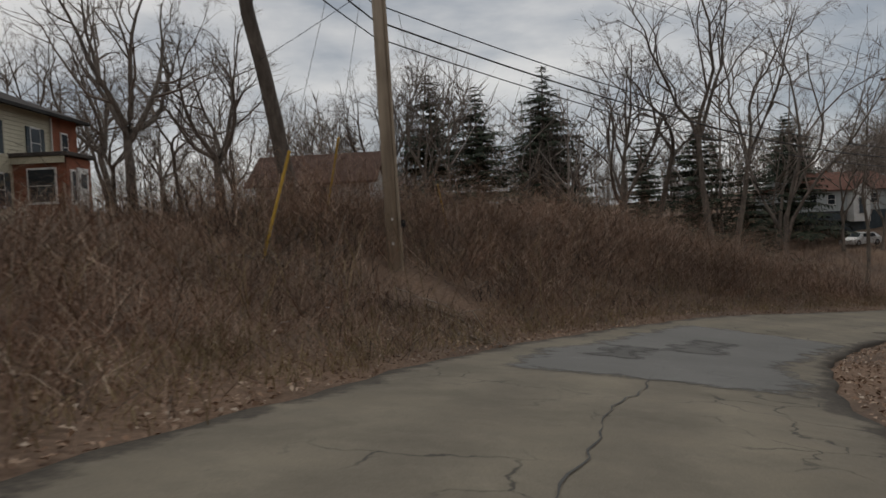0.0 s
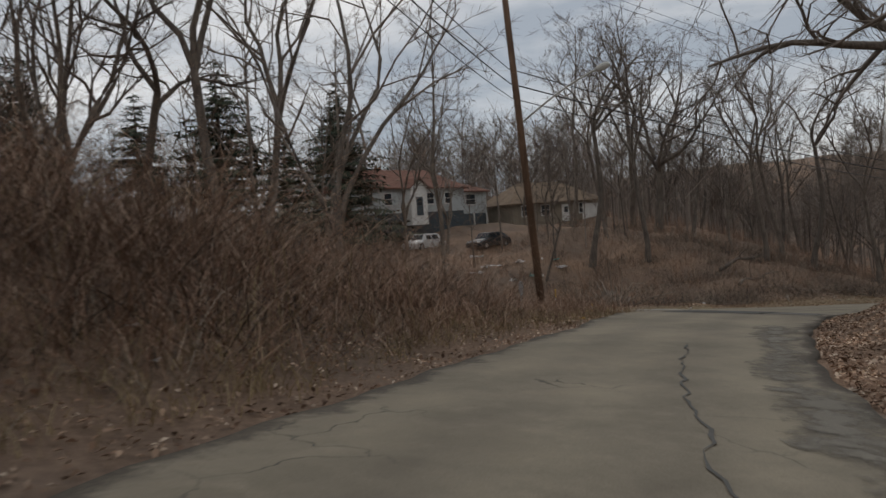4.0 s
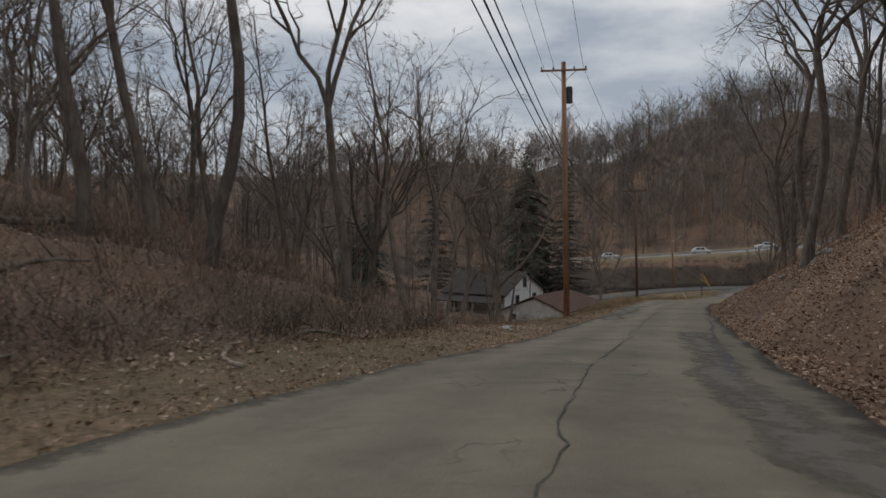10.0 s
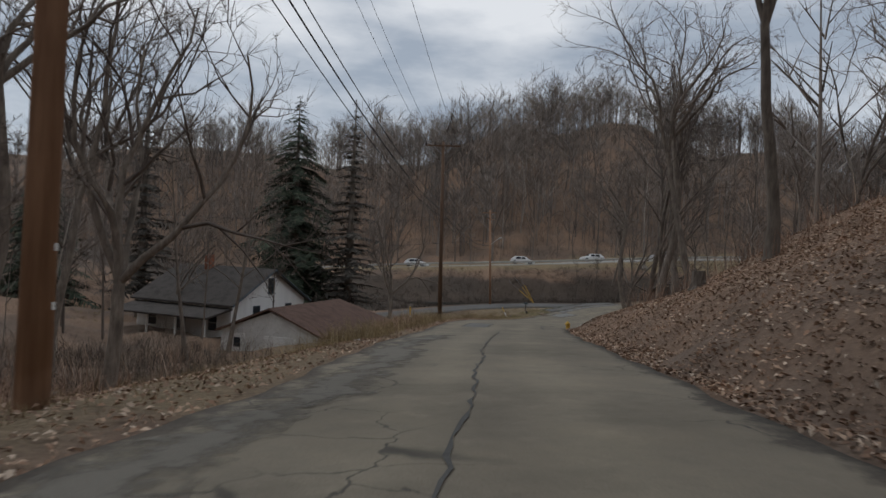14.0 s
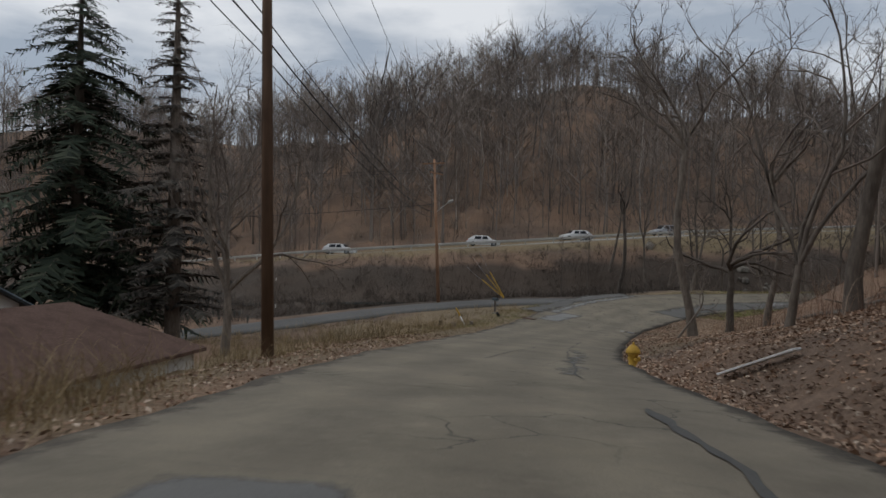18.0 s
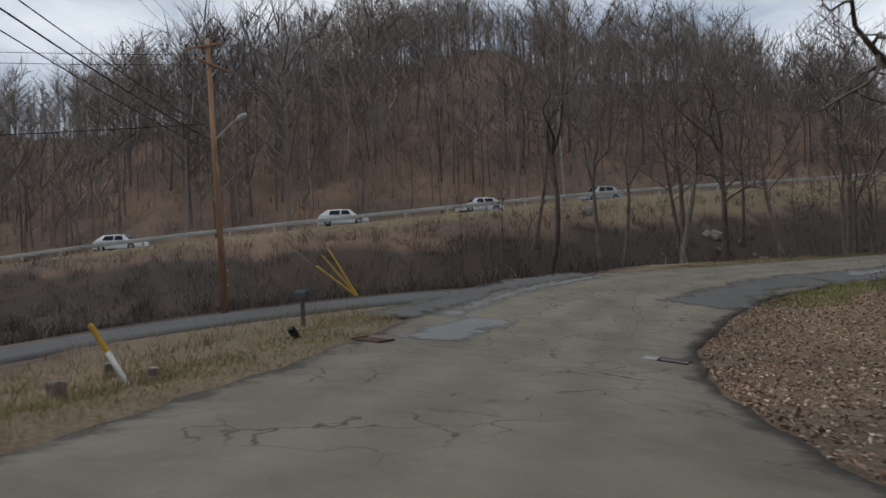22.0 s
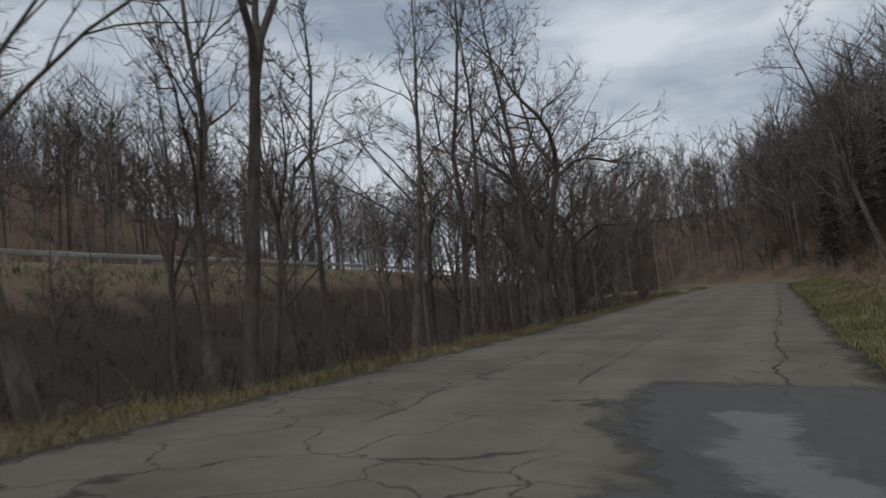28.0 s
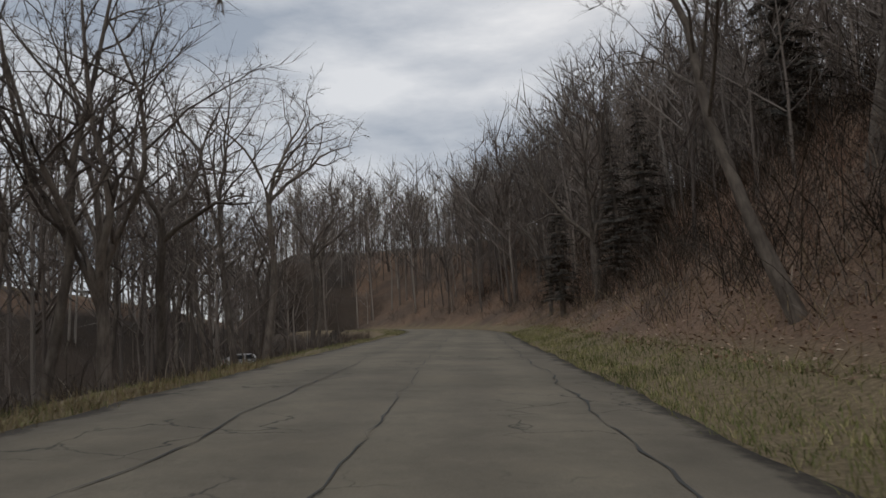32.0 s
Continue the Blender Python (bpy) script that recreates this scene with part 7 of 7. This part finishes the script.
brush("verge_grass", 169, 900, 21.6, 23.8, 5.6, 9.5, 8, 0.05, 0.2, "short green tufts of grass round the mailbox", 0.006, M_grass, 0.9, 0, 0.35)
brush("verge_grass", 70, 2400, 8.3, 16, 4.2, 8, 7, 0.05, 0.22, "short straw-coloured verge grass", 0.005, M_straw, 0.9, 0, 0.35)



def along(line, seed, n, d0, d1, y0, y1):
    """Random places along a line between two distances."""
    rng = np.random.default_rng(seed)
    seg = line[(line[:, 1] > y0) & (line[:, 1] < y1)]
    tan = np.gradient(seg[:, :2], axis=0)
    tan /= np.linalg.norm(tan, axis=1)[:, None]
    i = rng.random(n) * (len(seg) - 1)
    j = np.arange(len(seg))
    d = d0 + (d1 - d0) * rng.random(n)
    p = np.column_stack([np.interp(i, j, seg[:, 0]) - np.interp(i, j, tan[:, 1]) * d, np.interp(i, j, seg[:, 1]) + np.interp(i, j, tan[:, 0]) * d])
    p = p[open_ground(p) & (np.abs(to_line(p, LINE[::3])[0]) > 8)]
    return np.column_stack([p, surface(p)]), rng


p, rng = along(HIGHWAY, 71, 3000, -8.0, -27, -60, 120)
v, f = stalks(rng, p, 9, rng.uniform(0.4, 1.5, len(p)) * clump(p), 0.8, 0.015, 0.9, 2)
stuff("embankment_brush", v, f, M_brush_dark, "dark leafless brush on the highway embankment", "undergrowth")
p, rng = along(HIGHWAY, 72, 3200, 6.5, 90, -120, 150)
v, f = stalks(rng, p, 7, rng.uniform(1.2, 4.0, len(p)), 1.0, 0.02, 0.7, 2)
stuff("hill_brush", v, f, M_brush_grey, "leafless brush under the hillside woods", "undergrowth")
p, rng = along(HIGHWAY, 73, 2200, -5.2, -9.5, -80, 60)
v, f = stalks(rng, p, 9, rng.uniform(0.12, 0.4, len(p)), 0.5, 0.011, 0.9, 0)
stuff("bank_grass", v, f, M_straw, "dry straw-coloured grass below the guard rail", "grass")

p, rng = along(LOWER, 74, 1500, -4.2, -26, 22, 100)
v, f = stalks(rng, p, 11, rng.uniform(0.5, 1.7, len(p)), 0.9, 0.012, 1.1, 2, 0.5)
stuff("flat_brush", v, f, M_brush_dark, "grey leafless brush between the lower road and the creek", "undergrowth")
p, rng = along(LOWER, 75, 1300, 3.8, 22, 30, 100)
v, f = stalks(rng, p, 9, rng.uniform(0.2, 0.7, len(p)), 0.6, 0.008, 0.9, 1)
stuff("field_grass", v, f, M_straw, "dry straw-coloured grass beside the lower road", "grass")
p, rng = along(HIGHWAY, 76, 1300, 60, 135, -40, 170)
v, f = stalks(rng, p, 6, rng.uniform(2.0, 5.0, len(p)), 1.2, 0.03, 0.5, 3)
stuff("crest_brush", v, f, M_brush_grey, "tall leafless brush along the ridge", "undergrowth")

# ---- small things along the verges ----
def chunk_bm(seed, sx, sy, sz, rough=0.22, subdiv=2):
    """An uneven rounded lump on its base."""
    rng = random.Random(seed)
    bm = bmesh.new()
    bmesh.ops.create_icosphere(bm, subdivisions=subdiv, radius=1.0)
    for v in bm.verts:
        k = 1 + rng.uniform(-rough, rough)
        v.co = Vector((v.co.x * sx * k, v.co.y * sy * k, max(-0.25, v.co.z) * sz * k))
    return bm


def log(a, b, r, label, material=None, bend_by=0.25, seed=0, limbs=2):
    """A fallen trunk between two places, lying on the ground, with stubs of branches."""
    rng = np.random.default_rng(seed)
    a, b = np.array(a, float), np.array(b, float)
    n = 9
    s = np.linspace(0, 1, n)
    side = np.array([-(b - a)[1], (b - a)[0]]) / np.linalg.norm(b - a)
    p = a + (b - a) * s[:, None] + side * (np.sin(s * math.pi) * bend_by + rng.normal(0, 0.04, n))[:, None]
    z = surface(p) + r * 0.7 + np.convolve(rng.normal(0, 0.08, n + 2), np.ones(3) / 3, "valid")
    z = np.maximum(z, np.convolve(np.r_[z[0], z, z[-1]], np.ones(3) / 3, "valid"))
    base = np.array([p[0, 0], p[0, 1], z[0]])
    ob = thing("fallen_log", label, "log", "fallen logs", at=tuple(base))
    pts = np.column_stack([p, z]) - base
    v, f = tube_path(np.r_[pts[:1] - (pts[1] - pts[0]) * 0.02, pts], np.r_[0.01, r * (1 - 0.55 * s)], 8)
    new("log_trunk", np_mesh("log_trunk", v, f, material or M_bark, True)).parent = ob
    for i in range(limbs):
        j = rng.integers(2, n - 1)
        d = rng.normal(0, 1, 3)
        d[2] = abs(d[2]) * 0.8
        d = d / np.linalg.norm(d) * rng.uniform(0.6, 1.8)
        v, f = tube_path([pts[j], pts[j] + d * 0.5 + rng.normal(0, 0.08, 3), pts[j] + d], [r * 0.35, r * 0.22, 0.012], 5)
        new("branch_stub", np_mesh("branch_stub", v, f, material or M_bark, True)).parent = ob
    return ob


GREY_LOG, PALE_LOG = "grey fallen trunk lying on the wooded slope", "pale barkless branch lying on the ground"
for i, (a, b, r) in enumerate((((86, 59), (97, 55), 0.2), ((93, 61), (108, 57), 0.24), ((98, 64), (113, 59.5), 0.18), ((104, 60), (122, 58), 0.2),
                               ((78, 57), (84, 51.5), 0.1), ((80, 53), (86.5, 50.5), 0.12), ((60, 58), (72, 61), 0.17), ((57, 54.5), (66, 57), 0.12),
                               ((146, 22.5), (156.5, 21.5), 0.13), ((152, 19), (161, 15.5), 0.14), ((136, 27), (146, 25), 0.16),
                               ((177.5, -6), (173.5, -14), 0.12), ((191.5, 4.5), (196, -1), 0.14), ((191, -18), (196, -27), 0.16))):
    log(a, b, r, GREY_LOG, None, 0.4, i, 3)
for i, (a, b, r) in enumerate((((-5.6, 17.4), (-3.9, 18.6), 0.05), ((-4.8, 19.0), (-3.6, 17.0), 0.045), ((-5.2, 18.0), (-2.2, 17.2), 0.045), ((-4.0, 19.2), (-2.4, 17.6), 0.035), ((-0.6, 18.2), (0.6, 17.0), 0.05), ((0.2, 16.2), (1.4, 15.6), 0.04),
                               ((-1.4, 19.0), (0.6, 18.2), 0.03), ((56, 50.2), (58.5, 51.6), 0.06), ((61, 49.6), (63, 50.8), 0.05), ((66, 51.2), (69, 50.4), 0.06),
                               ((47, 52), (50, 53.4), 0.05), ((176.5, -3.5), (175.0, -7.5), 0.05), ((176.0, 2.0), (174.2, -1.0), 0.045), ((189.5, 10.8), (193.5, 14.0), 0.05))):
    log(a, b, r, PALE_LOG, M_dead, 0.3, 40 + i, 2)


def stump(x, y, r, h, label, seed, material=None):
    ob = thing("tree_stump", label, "tree stump", at=(x, y, zat(x, y)))
    rng = random.Random(seed)
    bm = lathe_bm([(r * 1.5, -0.15), (r * 1.15, 0.08), (r, h * 0.5), (r * 0.96, h)], 12)
    for v in bm.verts:
        k = 1 + rng.uniform(-0.12, 0.12)
        v.co.x *= k
        v.co.y *= k
        v.co.z += rng.uniform(-0.05, 0.05) * (v.co.z > h * 0.9)
    part("stump_body", bm, material or M_bark, ob)
    part("cut_top", lathe_bm([(r * 0.8, h + 0.0), (r * 0.74, h + 0.03)], 10), M_dead, ob, "pale sawn top")
    return ob


for i, (x, y, r, h, words) in enumerate(((166.3, 36.6, 0.15, 0.34, "short grey tree stump in dry grass"), (171.8, 37.2, 0.14, 0.3, "short grey tree stump in dry grass"), (167.6, 35.4, 0.12, 0.22, "low sawn stump in dry grass"),
                                         (120.6, 46.8, 0.5, 0.55, "broad dark rotting stump on the verge"), (133, 28.6, 0.45, 0.9, "dark broken stump on the leafy bank"), (112.5, 33.5, 0.25, 0.6, "dark stump on the leafy bank"))):
    stump(x, y, r, h, words, i)


def rock(x, y, s, seed, label="pale weathered boulder on the creek bank", flat=0.95):
    ob = thing("rock", label, "rock", "rocks", at=(x, y, zat(x, y) - 0.03), turn=seed * 47 % 360)
    part("stone", chunk_bm(seed, s, s * 0.75, s * flat, 0.3, 1), M_rock, ob)
    return ob


rr = random.Random(5)
for i in range(16):
    rock(209 + rr.uniform(-2.6, 2.6), -4 + rr.uniform(-2.2, 2.2), rr.uniform(0.35, 0.85), i)
rock(214, 8, 0.8, 40)
for i in range(9):
    rock(rr.uniform(196.5, 200), rr.uniform(-16, 14), rr.uniform(0.2, 0.45), 50 + i, "grey rock beside the creek")
# low broken stone wall at the foot of the leafy bank
for i in range(14):
    rock(83.5 + i * 0.55 + rr.uniform(-0.1, 0.1), 35.6 + rr.uniform(-1.0, 1.0), rr.uniform(0.14, 0.3), 70 + i, "brown stone half buried in fallen leaves")


def litter(x, y, s, seed, material, label):
    ob = thing("litter", label, "litter", "litter on the verges", at=(x, y, zat(x, y)), turn=seed * 67 % 360)
    rng = random.Random(seed)
    bm = bmesh.new()
    n = 4
    grid = [[bm.verts.new(((i / (n - 1) - 0.5) * s * 2, (j / (n - 1) - 0.5) * s * 1.3, rng.uniform(0.03, 0.03 + s * 0.55))) for j in range(n)] for i in range(n)]
    for i in range(n - 1):
        for j in range(n - 1):
            bm.faces.new((grid[i][j], grid[i + 1][j], grid[i + 1][j + 1], grid[i][j + 1]))
    bmesh.ops.solidify(bm, geom=bm.faces[:], thickness=0.008)
    part("sheet", bm, material, ob)
    return ob


for i, (x, y, s) in enumerate(((80.6, 48.6, 0.16), (81.2, 48.3, 0.1), (78.8, 48.5, 0.22), (78.2, 48.2, 0.12), (89.9, 38.9, 0.1), (89.1, 38.7, 0.08), (86.6, 38.4, 0.08), (23.5, 29.0, 0.1),
                               (13.4, 33.9, 0.1), (13.4, 32.7, 0.08), (45.7, 49.3, 0.16), (43.7, 48.6, 0.12), (189.9, -14, 0.1), (7.3, 26.5, 0.1), (-3.0, 13.0, 0.1), (-2.6, 15.2, 0.07),
                               (44.2, 68.5, 0.55), (45.6, 69.2, 0.45), (47.2, 70.2, 0.6), (49.4, 69.6, 0.5), (52.2, 67.5, 0.45), (48, 73.5, 0.6), (46.2, 66.6, 0.35), (110, 45.6, 0.1), (151, 40.6, 0.14), (189.5, 6.0, 0.09))):
    litter(x, y, s, i, M_litter_white, "crumpled white plastic litter on the ground")
for i, (x, y, s) in enumerate(((48.8, 66.9, 0.55), (53.0, 69.2, 0.4), (22.6, 32.6, 0.12))):
    litter(x, y, s, 30 + i, M_teal, "crumpled teal plastic sheet on the bank")
pa, pb = Vector((135.9, 33.5, zat(135.9, 33.5) + 0.1)), Vector((134.5, 32.7, zat(134.5, 32.7) + 0.12))
for i, (x, y) in enumerate(((28.0, 40.7), (31.0, 43.4))):
    litter(x, y, 0.12, 60 + i, M_yellow, "crumpled bright yellow plastic on the verge")
plank = thing("plank", "pale wooden plank lying on fallen leaves", "plank", at=tuple((pa + pb) / 2))
plank.matrix_world = Matrix.Translation((pa + pb) / 2) @ (pb - pa).to_track_quat("X", "Z").to_matrix().to_4x4()
part("board", box_bm(1.7, 0.24, 0.04, (0, 0, 0.04), 0.005), M_litter_white, plank)
plate = thing("steel_plate", "rusty steel plate lying beside the asphalt", "plate", at=(170.5, 31.2, 0))
plate.matrix_world = on_road(170.5, 31.2, -8, 0.012)
part("sheet", box_bm(0.6, 0.8, 0.014, (0, 0, 0), 0.004), M_rust, plate)
for i in range(2):
    part("rim_bar", box_bm(0.6, 0.05, 0.03, (0, (-0.385, 0.385)[i], 0.006), 0.004), M_rust, plate)
pipe = thing("drain_pipe", "black plastic drain pipe end sticking out of the grass", "pipe", at=(172.9, 32.95, zat(172.9, 32.95)), turn=215)
part("pipe_wall", rod_bm((0, 0.1, -0.15), (0, -0.18, 0.28), 0.095, 0.095, 16), M_black, pipe)
for i in range(5):
    c = Vector((0, -0.03 - i * 0.034, 0.05 + i * 0.052))
    part("ridge", rod_bm(c, c + Vector((0, -0.014, 0.022)), 0.108, 0.108, 16), M_black, pipe)


def root_tangle(x, y, seed, size, label):
    """The torn-up root plate of a fallen tree: earth and a spray of roots."""
    rng = np.random.default_rng(seed)
    ob = thing("uprooted_stump", label, "uprooted tree", at=(x, y, zat(x, y)))
    part("root_earth", chunk_bm(seed, size * 0.9, size * 0.5, size * 0.9, 0.3), M_bark, ob)
    for i in range(26):
        a = rng.uniform(0, math.tau)
        d = np.array([math.cos(a), rng.normal(0, 0.5), abs(math.sin(a)) * 1.1])
        p0 = d * size * 0.5
        p1 = p0 + d * size * rng.uniform(0.3, 0.7)
        p2 = p1 + (d + rng.normal(0, 0.6, 3)) * size * rng.uniform(0.2, 0.7)
        p2[2] = max(p2[2], 0.05)
        v, f = tube_path([p0, p1, p2], [0.06, 0.035, 0.008], 5)
        new("root", np_mesh("root", v, f, M_dead, True)).parent = ob
    return ob


root_tangle(47.0, 57.0, 3, 1.6, "uprooted stump with a tangle of grey roots")
root_tangle(36.6, 61.5, 4, 1.0, "uprooted stump with a tangle of grey roots")

# ---- the creek below the road ----
CREEK = spline([(206, 60, 0), (203, 30, 0), (200.5, 12, 0), (199.5, -6, 0), (199, -24, 0), (198.5, -48, 0), (197, -80, 0), (199, -120, 0)], 6)
CREEK[:, 2] = np.minimum.accumulate(ground_height(CREEK[:, :2], False)[::-1])[::-1] + 0.04
ribbon("creek_water", CREEK, 1.1, 1.1, 0.0, M_water, "shallow dark creek water", "water", wobble=0.2)
